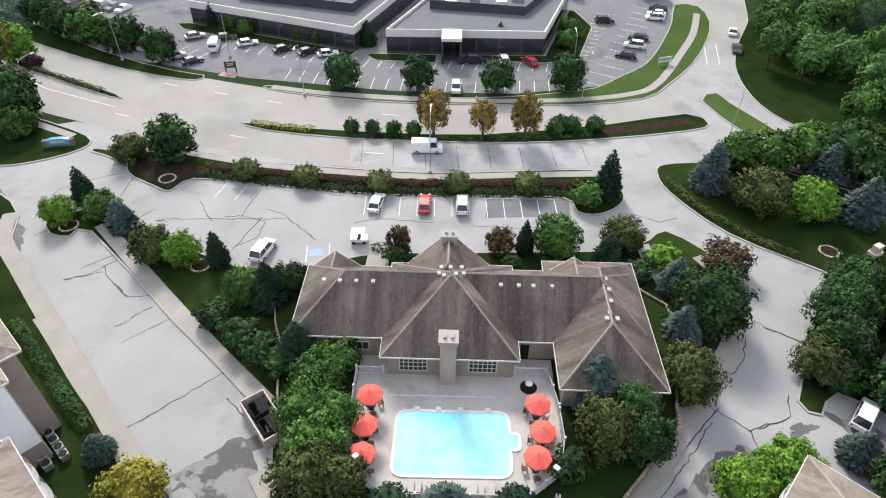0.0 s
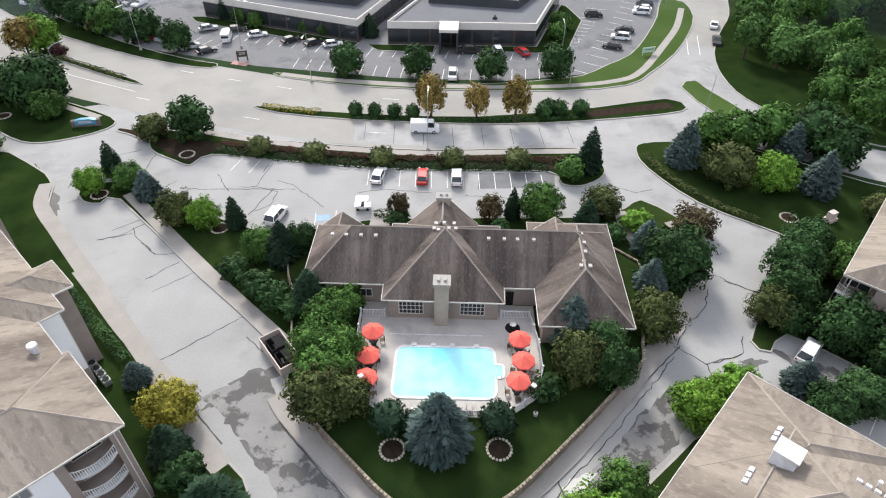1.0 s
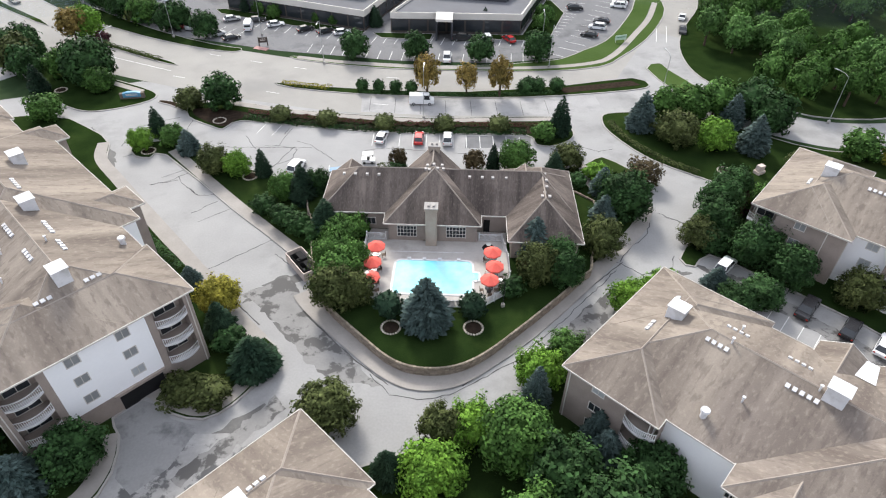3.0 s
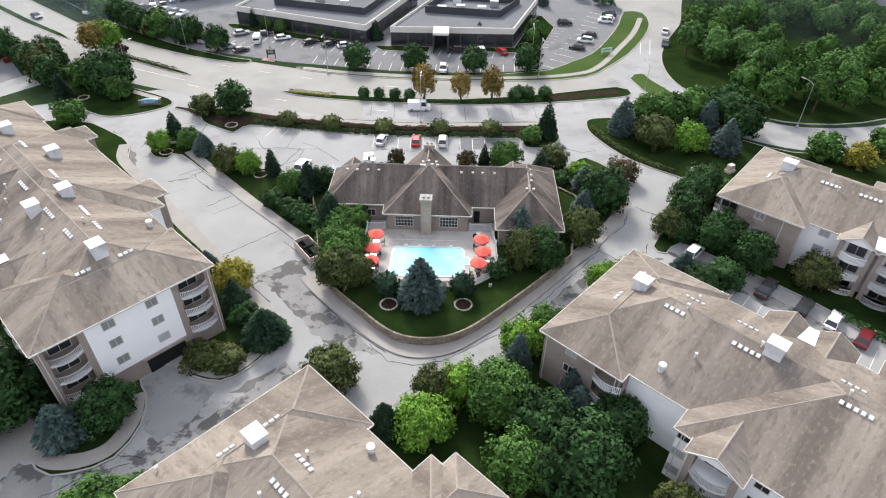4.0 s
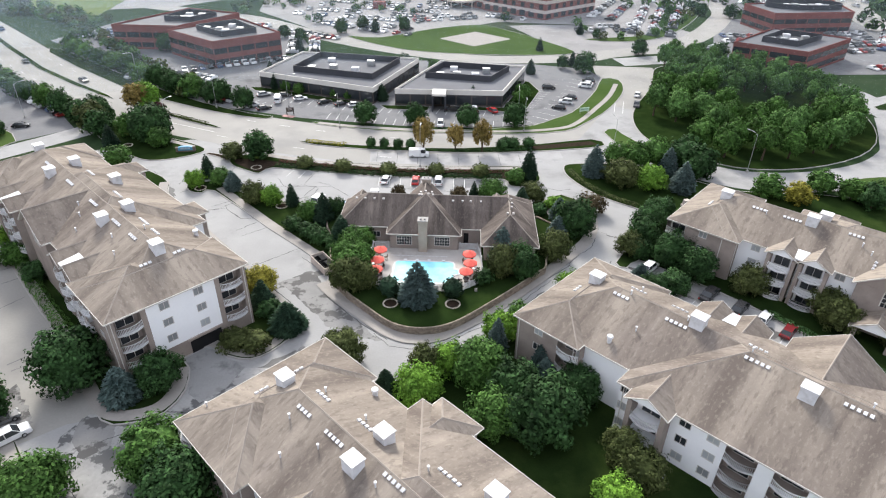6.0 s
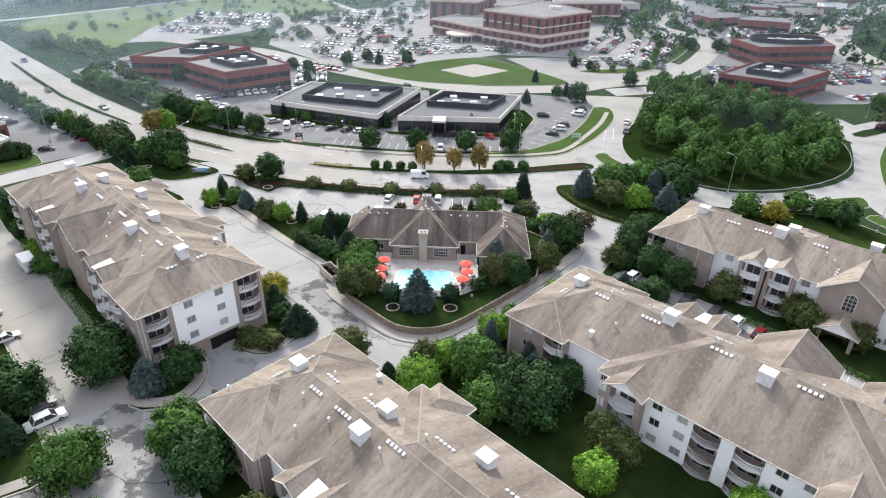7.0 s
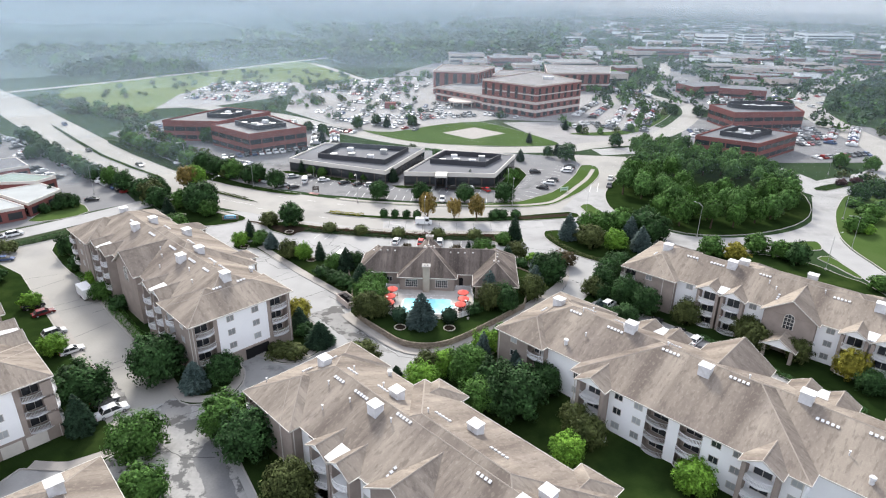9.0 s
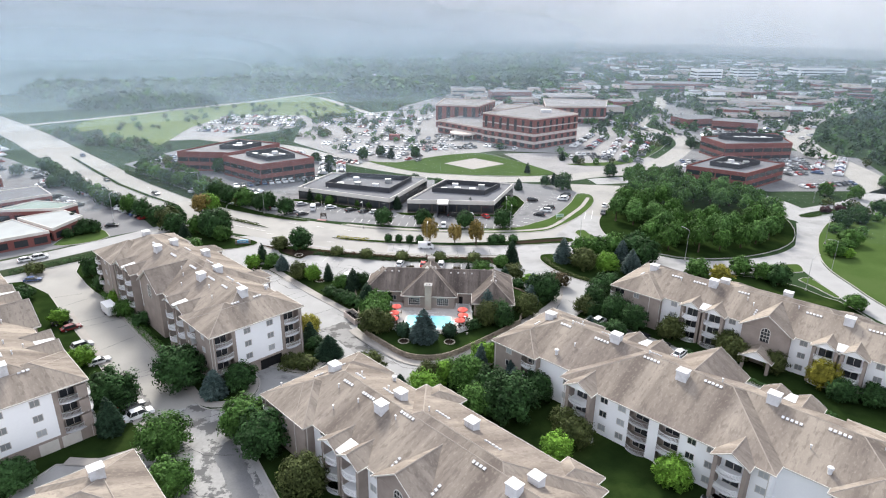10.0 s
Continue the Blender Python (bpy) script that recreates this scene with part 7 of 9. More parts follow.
PAINTS = {k: mat("paint_" + k, c, tuple(0.93 * v for v in c), 0.25, spec=0.6, scale=0.5) for k, c in {"white": (0.78, 0.78, 0.78), "silver": (0.42, 0.43, 0.44), "grey": (0.14, 0.145, 0.15), "black": (0.018, 0.018, 0.02), "red": (0.45, 0.02, 0.02), "blue": (0.04, 0.07, 0.16), "maroon": (0.14, 0.012, 0.015)}.items()}
M_LAMPGLASS = mat("lamp_glass", (0.6, 0.6, 0.58), (0.5, 0.5, 0.48), 0.15, spec=0.6)
M_TAIL = mat("tail_lamp", (0.4, 0.02, 0.015), (0.3, 0.015, 0.01), 0.2)
w = bmesh.new()
cyl(w, 0, 0, -0.11, 0.11, 0.33, n=14)
bmesh.ops.rotate(w, verts=w.verts[:], cent=(0, 0, 0), matrix=Matrix.Rotation(radians(90), 3, "X"))
TYRE_ME = as_mesh("wheel", w, M_TIRE)
w = bmesh.new()
cyl(w, 0, 0, -0.118, 0.118, 0.2, n=10)
bmesh.ops.rotate(w, verts=w.verts[:], cent=(0, 0, 0), matrix=Matrix.Rotation(radians(90), 3, "X"))
RIM_ME = as_mesh("rim", w, M_CHROME)
STYLES = {"sedan": (4.7, 1.82, 1.45, 1.25, 1.1), "suv": (4.7, 1.9, 1.75, 1.05, 0.3), "van": (5.4, 2.0, 2.25, 0.9, 0.05), "pickup": (5.6, 1.98, 1.85, 1.3, 2.6)}
SHELLS = {}
KINDS = {"sedan": "saloon car", "suv": "sport utility car", "van": "van", "pickup": "pickup truck"}


def car(x, y, deg, style, paint, z=0.02, where="parked in a marked stall"):
    L, W, H, hood, boot = STYLES[style]
    if (style, paint) not in SHELLS:
        b, g, r, pil = car_shell(L, W, H, hood, boot, style == "van")
        SHELLS[style, paint] = as_mesh("body", b, PAINTS[paint]), as_mesh("glass", g, M_GLASS), as_mesh("roof", r, PAINTS[paint]), [as_mesh("pillar", q, PAINTS[paint]) for q in pil]
    t = thing(style if style in ("van", "pickup") else "car", pose(x, y, z, 0, 0, deg) @ Matrix.Diagonal((0.92, 0.92, 0.92, 1)), f"{paint} {KINDS[style]} {where}", "van" if style == "van" else "truck" if style == "pickup" else "car", "parked vehicles")
    for n, me in zip(("body", "cabin_glass", "roof"), SHELLS[style, paint]):
        share(n, me, t, Matrix())
    for me in SHELLS[style, paint][3]:
        share("pillar", me, t, Matrix())
    if style == "van":
        share("cargo_side", CARGO[0], t, Matrix())
    for sx in (-1, 1):
        for sy in (-1, 1):
            wh = share("wheel", TYRE_ME, t, pose(sx * L * 0.31, sy * (W / 2 - 0.1), 0.33))
            share("rim", RIM_ME, wh, Matrix())
    for sy in (-1, 1):
        share("headlight", LIGHTS[0], t, pose(L / 2 - 0.1, sy * (W / 2 - 0.28), 0.68))
        share("tail_light", LIGHTS[1], t, pose(-L / 2 - 0.0, sy * (W / 2 - 0.22), 0.75))
    return t


LIGHTS = as_mesh("headlight", boxes((-0.1, 0.1, -0.16, 0.16, -0.07, 0.07)), M_LAMPGLASS), as_mesh("tail_light", boxes((-0.05, 0.05, -0.12, 0.12, -0.1, 0.1)), M_TAIL)
CARGO = [as_mesh("cargo_side", boxes((-2.6, 0.55, -0.955, 0.955, 1.0, 2.22)), PAINTS["white"])]

car(-11.3, 70.6, 82, "sedan", "white")
car(-4.6, 70.6, 90, "sedan", "red")
car(0.6, 70.6, 90, "suv", "white")
car(-24.4, 59.8, 75, "suv", "white", where="standing on the pale concrete")
car(-5.0, 85.2, 2, "van", "white", where="driving along the boulevard")
for x, y, deg, st, pa in ((-56.2, 128.7, 30, "sedan", "silver"), (-50.4, 123.4, 100, "van", "white"), (-49.6, 128.4, 20, "sedan", "black"), (-44.2, 125.6, 25, "sedan", "white"), (-52.5, 116.1, 40, "sedan", "black"), (-56.6, 118.0, 40, "suv", "silver"), (-36.2, 122.9, 40, "sedan", "black"), (-31.0, 121.8, 40, "sedan", "black"), (-26.7, 121.2, 20, "sedan", "white"), (-0.7, 107.4, 90, "pickup", "white"), (2.8, 119.2, 2, "pickup", "black"), (8.6, 119.6, 100, "suv", "white"), (13.8, 119.4, 120, "sedan", "red"), (32.6, 142.9, 5, "suv", "black"), (33.6, 123.6, 165, "sedan", "black"), (36.4, 128.9, 165, "suv", "white"), (38.2, 133.4, 165, "sedan", "black"), (46.6, 151.2, 170, "suv", "black"), (44.6, 145.6, 170, "suv", "white"), (45.6, 148.4, 170, "sedan", "white")):
    car(x, y, deg, st, pa)
for x, y, deg, st, pa in ((48.0, 30.0, 48, "pickup", "black"), (51.8, 26.5, 48, "suv", "black"), (54.6, 23.9, 48, "sedan", "white"), (57.2, 20.9, 48, "sedan", "maroon"), (39.9, 37.7, 48, "suv", "white"), (-84.6, 27.6, 48, "suv", "black"), (-80.6, 25.0, 48, "sedan", "maroon"), (-73.2, 17.2, 48, "suv", "silver"), (-66.0, 11.4, 48, "sedan", "white"), (-48.6, -5.8, 48, "pickup", "white"), (-51.2, -3.2, 48, "sedan", "grey"), (-119.4, 64.4, 48, "sedan", "white"), (-116.6, 66.6, 48, "suv", "white"), (-112.7, 97.2, 20, "sedan", "black"), (-107.6, 50.6, 20, "sedan", "blue")):
    car(x, y, deg, st, pa)

# golf cart before the clubhouse
g = thing("golf_cart", pose(-12.6, 62.6, 0.02, 0, 0, 5), "white golf cart with a flat roof by the path", "golf cart")
part("body", boxes((-1.15, 1.0, -0.58, 0.58, 0.28, 0.72), (-1.15, -0.3, -0.58, 0.58, 0.72, 0.9)), PAINTS["white"], g)
part("roof", boxes((-0.95, 0.75, -0.6, 0.6, 1.78, 1.84)), PAINTS["white"], g)
part("seat", boxes((-0.35, 0.15, -0.5, 0.5, 0.72, 0.86)), M_TIRE, g)
for sx in (-0.9, 0.7):
    for sy in (-0.55, 0.55):
        part("roof_post", boxes((sx - 0.02, sx + 0.02, sy - 0.02, sy + 0.02, 0.7, 1.78)), M_DARK, g)
        wh = share("wheel", TYRE_ME, g, Matrix.Translation((sx * 0.85, sy * 0.95, 0.23)) @ Matrix.Diagonal((0.7, 0.7, 0.7, 1)))

# box trailer in the west lane
tr = thing("box_trailer", pose(-76.4, 33.4, 0.02, 0, 0, -42), "white box trailer with its ramp lowered", "trailer")
part("box", boxes((-2.4, 2.4, -1.15, 1.15, 0.5, 2.7)), PAINTS["white"], tr)
# near-black panel painted in place of the trailer's shaded inside
part("open_door", boxes((-2.46, -2.41, -1.0, 1.0, 0.6, 2.55)), M_DARK, tr)
bm = bmesh.new()
face(bm, [(-2.45, -0.9, 0.55), (-2.45, 0.9, 0.55), (-4.6, 0.9, 0.05), (-4.6, -0.9, 0.05)])
part("ramp", bm, M_CHROME, tr)
for sy in (-1.05, 1.05):
    share("wheel", TYRE_ME, tr, pose(-0.3, sy, 0.33))

# many cars in the far car parks: one shape, coloured one by one
M_FLEET = bpy.data.materials.new("far_car_paint")
M_FLEET.use_nodes = True
fn, fl = M_FLEET.node_tree.nodes, M_FLEET.node_tree.links
fg, fr = fn.new("ShaderNodeNewGeometry"), fn.new("ShaderNodeValToRGB")
fr.color_ramp.interpolation = "CONSTANT"
for pos, col in ((0.30, (0.40, 0.41, 0.42)), (0.48, (0.13, 0.135, 0.14)), (0.66, (0.02, 0.02, 0.022)), (0.84, (0.22, 0.02, 0.02)), (0.92, (0.05, 0.08, 0.16))):
    fr.color_ramp.elements.new(pos).color = (*col, 1)
fr.color_ramp.elements[0].color = (0.75, 0.75, 0.75, 1)
fr.color_ramp.elements[-1].color = (0.35, 0.33, 0.29, 1)
fl.new(fg.outputs["Random Per Island"], fr.inputs[0])
fl.new(fr.outputs[0], fn["Principled BSDF"].inputs["Base Color"])
fn["Principled BSDF"].inputs["Roughness"].default_value = 0.3
FLEET_V, FLEET_F, FLEET_M = [], [], []
PROF = [(-2.3, 0.3), (-2.3, 0.85), (-1.75, 0.92), (-1.15, 1.45), (0.35, 1.45), (1.1, 0.92), (2.2, 0.75), (2.3, 0.3)]
rng = random.Random(21)


def far_car(x, y, deg):
    c, s = math.cos(radians(deg)), math.sin(radians(deg))
    k, o = rng.uniform(0.92, 1.08), len(FLEET_V)
    for w2 in (-0.9, 0.9):
        for px, pz in PROF:
            ww = w2 * (0.8 if pz > 1.2 else 1)
            FLEET_V.append((x + k * (px * c - ww * s), y + k * (px * s + ww * c), pz * k * (1.0 if k < 1 else 1.1)))
    n = len(PROF)
    for i in range(n - 1):
        FLEET_F.append((o + i, o + i + 1, o + n + i + 1, o + n + i))
        FLEET_M.append(1 if i in (2, 4) else 0)
    FLEET_F.append(tuple(o + i for i in range(n))[::-1])
    FLEET_F.append(tuple(o + n + i for i in range(n)))
    FLEET_M.extend((0, 0))


def rows(x0, y0, x1, y1, n_rows, dx, dy, fill=0.8, step=2.9):
    """Rows of parked cars between two ends; each next row is moved by (dx, dy)."""
    L = math.hypot(x1 - x0, y1 - y0)
    deg = math.degrees(math.atan2(y1 - y0, x1 - x0)) + 90
    for r in range(n_rows):
        for i in range(int(L / step)):
            if rng.random() < fill:
                f = (i + 0.5) * step / L
                far_car(x0 + (x1 - x0) * f + dx * r, y0 + (y1 - y0) * f + dy * r, deg + rng.choice((0, 180)) + rng.uniform(-3, 3))


rows(-60, 232, -18, 212, 2, 5, 8, 0.7)
rows(-78, 252, -14, 238, 5, 4, 11, 0.62)
rows(-92, 318, -30, 306, 6, 2, 11, 0.7)
rows(-20, 240, 12, 252, 2, -2, 6, 0.8)
rows(14, 256, 38, 246, 1, 0, 0, 0.9)
rows(72, 252, 92, 300, 2, -9, 3, 0.85)
rows(60, 236, 84, 240, 1, 0, 0, 0.8)
rows(52, 228, 80, 230, 1, 0, 0, 0.8)
rows(-166, 286, -128, 282, 2, 0, 10, 0.7)
rows(-172, 318, -110, 312, 4, 0, 11, 0.85)
rows(-152, 196, -132, 222, 2, 9, -4, 0.85)
rows(-120, 232, -80, 222, 1, 0, 0, 0.8)
rows(-92, 152, -58, 172, 1, 0, 0, 0.95)
rows(-60, 178, -66, 206, 2, 8, 2, 0.9)
rows(-70, 214, -46, 202, 1, 0, 0, 0.9)
rows(-106, 144, -78, 134, 2, 2, 9, 0.5)
rows(-84, 131, -62, 122, 1, 0, 0, 0.4)
rows(152, 176, 182, 186, 1, 0, 0, 0.9)
rows(156, 200, 176, 206, 4, 2, 10, 0.85)
rows(180, 200, 204, 240, 2, -8, 4, 0.9)
rows(100, 196, 108, 206, 1, 0, 0, 0.9)
rows(112, 214, 130, 214, 2, 2, 10, 0.9)
rows(-148.5, 138.5, -128, 124.5, 1, 0, 0, 0.95)
rows(-124, 119.5, -104.5, 105.5, 1, 0, 0, 0.92)
rows(-157, 131.5, -136, 117.5, 1, 0, 0, 0.8)
rows(-176, 150, -158, 138, 3, -10, 12, 0.7)
rows(-232, 190, -206, 170, 4, -10, 14, 0.7)
rows(-210, 100, -196, 110, 3, -12, 12, 0.6)
rows(76, 222, 98, 290, 3, 8, -1, 0.85)
rows(104, 300, 106, 380, 2, 9, 0, 0.85)
rows(150, 292, 184, 292, 5, 4, 14, 0.8)
rows(170, 380, 215, 384, 6, 10, 14, 0.7)
rows(230, 470, 300, 476, 6, 12, 16, 0.6)
rows(0, 430, 110, 446, 5, 2, 14, 0.6)
for _ in range(620):
    d = rng.uniform(330, 900)
    a = rng.uniform(0.06, 0.62)
    x0, y0 = d * math.sin(a), d * math.cos(a)
    if abs(x0 - 100) > 14:
        far_car(x0, y0, rng.choice((12, 100, 60)) + rng.uniform(-5, 5))
for x, y, dg in ((-150, 158, 135), (-118, 138, -40), (-190, 205, 135), (60, 138, 70), (57.5, 128, 255), (94, 320, 95), (230, 416, 40)):
    far_car(x, y, dg)
me = bpy.data.meshes.new("far_cars")
me.from_pydata(FLEET_V, [], FLEET_F)
me.materials.append(M_FLEET)
me.materials.append(M_GLASS)
me.polygons.foreach_set("material_index", FLEET_M)
tagged(new("far_cars", me), "hundreds of cars parked in the distant car parks", "cars", "", "stuff")

# ---- paint, cracks and patches on the paving ----


def strips(name, rows, z, material, label, category="marking", jitter=0.0):
    """Thin painted or sealed lines; each row: (points, width)."""
    r = random.Random(len(rows) * 7 + 1)
    all_bm = bmesh.new()
    for pts, width in rows:
        p = [Vector((*q, 0)) for q in pts]
        if jitter:
            fine = []
            for a, c in zip(p, p[1:]):
                n = max(1, int((c - a).length / 0.7))
                side = Vector((-(c - a).y, (c - a).x, 0)).normalized()
                fine += [a + (c - a) * i / n + side * r.uniform(-jitter, jitter) * (0 < i) for i in range(n)]
            p = fine + [p[-1]]
        rows2 = []
        for i, v in enumerate(p):
            d = (p[min(i + 1, len(p) - 1)] - p[max(i - 1, 0)]).normalized()
            s = Vector((-d.y, d.x, 0)) * width / 2 * (r.uniform(0.6, 1.3) if jitter else 1)
            rows2.append((all_bm.verts.new((v.x - s.x, v.y - s.y, z)), all_bm.verts.new((v.x + s.x, v.y + s.y, z))))
        for (a, b2), (c, d) in zip(rows2, rows2[1:]):
            all_bm.faces.new((a, c, d, b2))
    return tagged(part(name, all_bm, material), label, category, "", "structure")


cracks = [[(-43.3, 56.7), (-41.9, 54.5), (-38.3, 51.5)], [(-31, 34.1), (-26.7, 38), (-23.6, 41)], [(-47, 54), (-44.9, 54.8), (-42, 57.8)], [(-28.9, 73.8), (-29.2, 71.4)],
          [(-31.8, 67.2), (-29, 67.3), (-25.8, 66.2), (-26.1, 62.9), (-28.7, 60.5)], [(-26.5, 69.1), (-24, 68.2), (-18.3, 62.7)], [(-65.3, 72.1), (-61.1, 67.6), (-57.2, 60.5)]]
cracks2 = [[(25, 38.5), (27.2, 37), (28.4, 35.8), (28.4, 33.6)], [(34.5, 49.5), (38.1, 47.5)], [(32.6, 37.5), (29.1, 36.1)], [(-47.8, 79), (-47.5, 67.9)], [(10.5, 22.1), (11, 20.2), (11.9, 19.4)],
           [(-6.6, 17.2), (-4.1, 14.4), (-0.9, 13.9), (2.6, 14.7), (9.8, 19.6), (16.9, 27.1), (25, 36.8)], [(-36.8, 0.6), (-28.6, -0.3)], [(-37.2, -5.5), (-33.8, -2.8), (-29.1, -0.8)]]
cracks += [[(-40.8, 53.6), (-38.3, 51.4), (-34.4, 51.8)], [(-47.1, 53.9), (-43.0, 55.5)], [(-34.6, 50), (-37.7, 46.7)], [(-22.6, 37.8), (-20.2, 35.7)], [(-42.8, 66.6), (-41.5, 68.4)], [(-39.6, 66.3), (-31, 66.6), (-23.3, 67.0)], [(-28.3, 73.6), (-28.9, 70.7), (-29.3, 67.2)],
           [(-26.4, 67.2), (-28.6, 60.4)], [(28.2, 35.8), (32.9, 37.7), (33.7, 40.2)], [(38, 47.2), (33.7, 50.4)], [(41.7, 55.7), (41.4, 52.8), (43.4, 51.6)], [(-65.2, 71.9), (-61.3, 68.4), (-58.7, 63.4), (-57.5, 59.2)], [(-56.8, 65.6), (-57.1, 72.2), (-53.1, 75.3), (-50.2, 77)],
           [(32.1, 48.3), (30.7, 44.7), (27.6, 41.4), (25.8, 38.5)], [(-14, 66.4), (-10.5, 67.6), (-3, 67.0)], [(2, 66.6), (8, 66.2), (14.4, 65.6)], [(24, 70.4), (27.4, 68.4), (30, 69.4)], [(-36, 70.4), (-33, 66)], [(20.4, 66.2), (24.2, 67.8)],
           [(-49.6, 13.4), (-55, 8.6)], [(-90, 44), (-97, 40)], [(-30.6, 8.6), (-27, 6.4), (-24.6, 8.4)], [(-38, -12), (-33, -15), (-28, -14.6)], [(-36, -20), (-30, -24), (-22, -24.4)]]
gutters = [[(-43.4, 59.4), (-34.5, 51.3), (-28.2, 45.0), (-19.9, 37.6)], [(-56.2, 57.4), (-41.9, 44.2), (-31.3, 33.7), (-27.0, 29.6), (-21.2, 24.2)], [(26.1, 38.4), (22.0, 34.2), (15.7, 28.0), (9.2, 20.9), (4, 16.0)], [(-16.0, 26.4), (-8.9, 19.4), (-4.4, 15.8)]]
strips("gutter_joint", [(c, 0.16) for c in gutters], 0.0092, mat("gutter_dirt", (0.10, 0.098, 0.095), (0.07, 0.068, 0.066), 0.9, spec=0.1), "dirt-filled joint along the kerb", "joint", 0.07)
strips("sealed_crack", [(c, 0.10) for c in cracks + cracks2], 0.0165, M_CRACK, "dark sealed cracks across the concrete", "crack", 0.16)
joints = [[(-69.7, 15.1), (-64.8, 23.1)], [(-57.4, 7.2), (-53.0, 12)], [(-78.5, 26.5), (-72, 31.7)], [(-71, 26.4), (-65, 32.4)], [(-92.4, 32.8), (-86.7, 41.4)], [(-63.2, 22.6), (-55.4, 29.6)], [(-80.8, 28.6), (-75, 34)], [(-56, 6), (-47.4, 13.7)], [(-55, 62), (-47, 69)], [(-36, 44.5), (-29, 51)], [(-46, 56), (-40.5, 61)]]
strips("slab_joint", [(c, 0.16) for c in joints], 0.009, mat("joint_filler", (0.16, 0.16, 0.16), (0.12, 0.12, 0.12), 0.9), "dark joints between concrete slabs", "joint", 0.04)


def blotch(name, x, y, rx, ry, deg, seed, material, label, z=0.002):
    """An uneven damp or patched area on the paving."""
    r = random.Random(seed)
    c, s = math.cos(radians(deg)), math.sin(radians(deg))
    pts = []
    k = 30
    for i in range(k):
        a = 2 * math.pi * i / k
        q = 1 + 0.22 * math.sin(3 * a + seed) + 0.16 * math.sin(7 * a + 2 * seed) + r.uniform(-0.14, 0.14)
        px, py = rx * q * math.cos(a), ry * q * math.sin(a)
        pts.append((x + px * c - py * s, y + px * s + py * c))
    return sheet(name, pts, z, material, 0, "structure", label, "stain")


M_DAMP = mat("damp_concrete", (0.245, 0.240, 0.232), (0.200, 0.195, 0.190), 0.8, scale=0.4, fine=4, spec=0.15, stain=(0.098, 0.095, 0.092), stain_scale=0.30, edge=(0.49, 0.54))
M_WET = mat("wet_concrete", (0.135, 0.132, 0.128), (0.095, 0.093, 0.090), 0.7, scale=0.5, fine=3, spec=0.2)
for i, (x, y, rx, ry, dg) in enumerate(((-20.2, 31.6, 3.2, 1.4, 45), (-18.8, 27.0, 3.0, 0.9, 135), (-16.4, 22.6, 3.4, 1.0, 135), (-23.0, 29.2, 1.6, 0.5, 45), (-12.6, 18.4, 2.4, 0.8, 135), (20.4, 28.6, 3.4, 0.9, 50), (15.6, 23.2, 2.2, 0.8, 50), (-22.2, 17.4, 1.4, 3.0, 45), (-20.2, 9.0, 1.2, 4.0, 135), (-34.8, -3.6, 3.2, 1.1, 30), (-31.5, -5.8, 2.6, 0.6, 20), (-29.4, -13.2, 0.5, 3.0, 35), (33.4, 36.2, 1.5, 0.6, 20), (46, 30.6, 4.6, 0.6, -42), (52, 23.8, 5, 0.6, -42), (-57, 61.5, 1.0, 3.0, 30), (-52, 50, 0.7, 5, 45))):
    blotch("damp_patch", x, y, rx, ry, dg, i + 3, M_WET, "dark damp patch on the concrete", 0.002 + 0.0003 * i)
def ragged(name, pts, z, material, label, seed):
    """A stain with an uneven edge along a rough outline."""
    r, out = random.Random(seed), []
    for (xa, ya), (xb, yb) in zip(pts, pts[1:] + pts[:1]):
        k = max(2, int(math.hypot(xb - xa, yb - ya) / 0.7))
        out += [(xa + (xb - xa) * i / k + r.uniform(-0.28, 0.28), ya + (yb - ya) * i / k + r.uniform(-0.28, 0.28)) for i in range(k)]
    return sheet(name, out, z, material, 0, "structure", label, "stain")


ragged("damp_patch", [(24.4, 33.4), (27.6, 34.4), (27.6, 31.4), (23.6, 27.2), (19.8, 23.2), (15.5, 19.2), (10.4, 18.0), (14.1, 22.6), (18.8, 28.0)], 0.0078, M_DAMP, "dark damp strip along the drive", 3)
ragged("damp_patch", [(-25.0, 29.6), (-19.6, 33.2), (-16.9, 29.4), (-13.2, 24.0), (-8.0, 18.4), (-5.2, 15.4), (-9.0, 15.8), (-14.0, 18.6), (-18.6, 24.2)], 0.0082, M_DAMP, "dark damp paving round the corner", 4)
ragged("damp_patch", [(35.8, 38.4), (42.1, 36.0), (46.4, 31.2), (57, 20), (54.8, 18.6), (44.2, 29.6), (38.8, 34.6)], 0.0086, M_DAMP, "dark damp stalls behind the apartments", 5)
ragged("damp_patch", [(-24.6, 3.2), (-19.5, 9.6), (-16.6, 13.6), (-15.2, 11.8), (-20.4, 5.6), (-23.2, 2.6)], 0.0142, M_DAMP, "dark damp strip beside the wall", 6)
ragged("damp_patch", [(-53.6, 3.8), (-47.2, -3.0), (-49.4, -6.2), (-55.4, -0.4)], 0.0146, M_DAMP, "dark asphalt stall under the parked pickup", 7)
ragged("damp_patch", [(-41.4, -2.2), (-39.4, -1.2), (-36.4, -2.8), (-35.6, -6.4), (-38.2, -8.2), (-41.0, -5.6)], 0.015, M_DAMP, "dark patched paving at the corner", 8)
ragged("damp_patch", [(-30.2, -9.2), (-27.8, -13.0), (-19.8, -25.0), (-23.4, -26), (-31.2, -15)], 0.0154, M_PATCH, "darker repaired strip along the road", 9)
M_PALE = mat("worn_pale_concrete", (0.52, 0.505, 0.48), (0.46, 0.445, 0.42), 0.9, scale=0.6, fine=4)
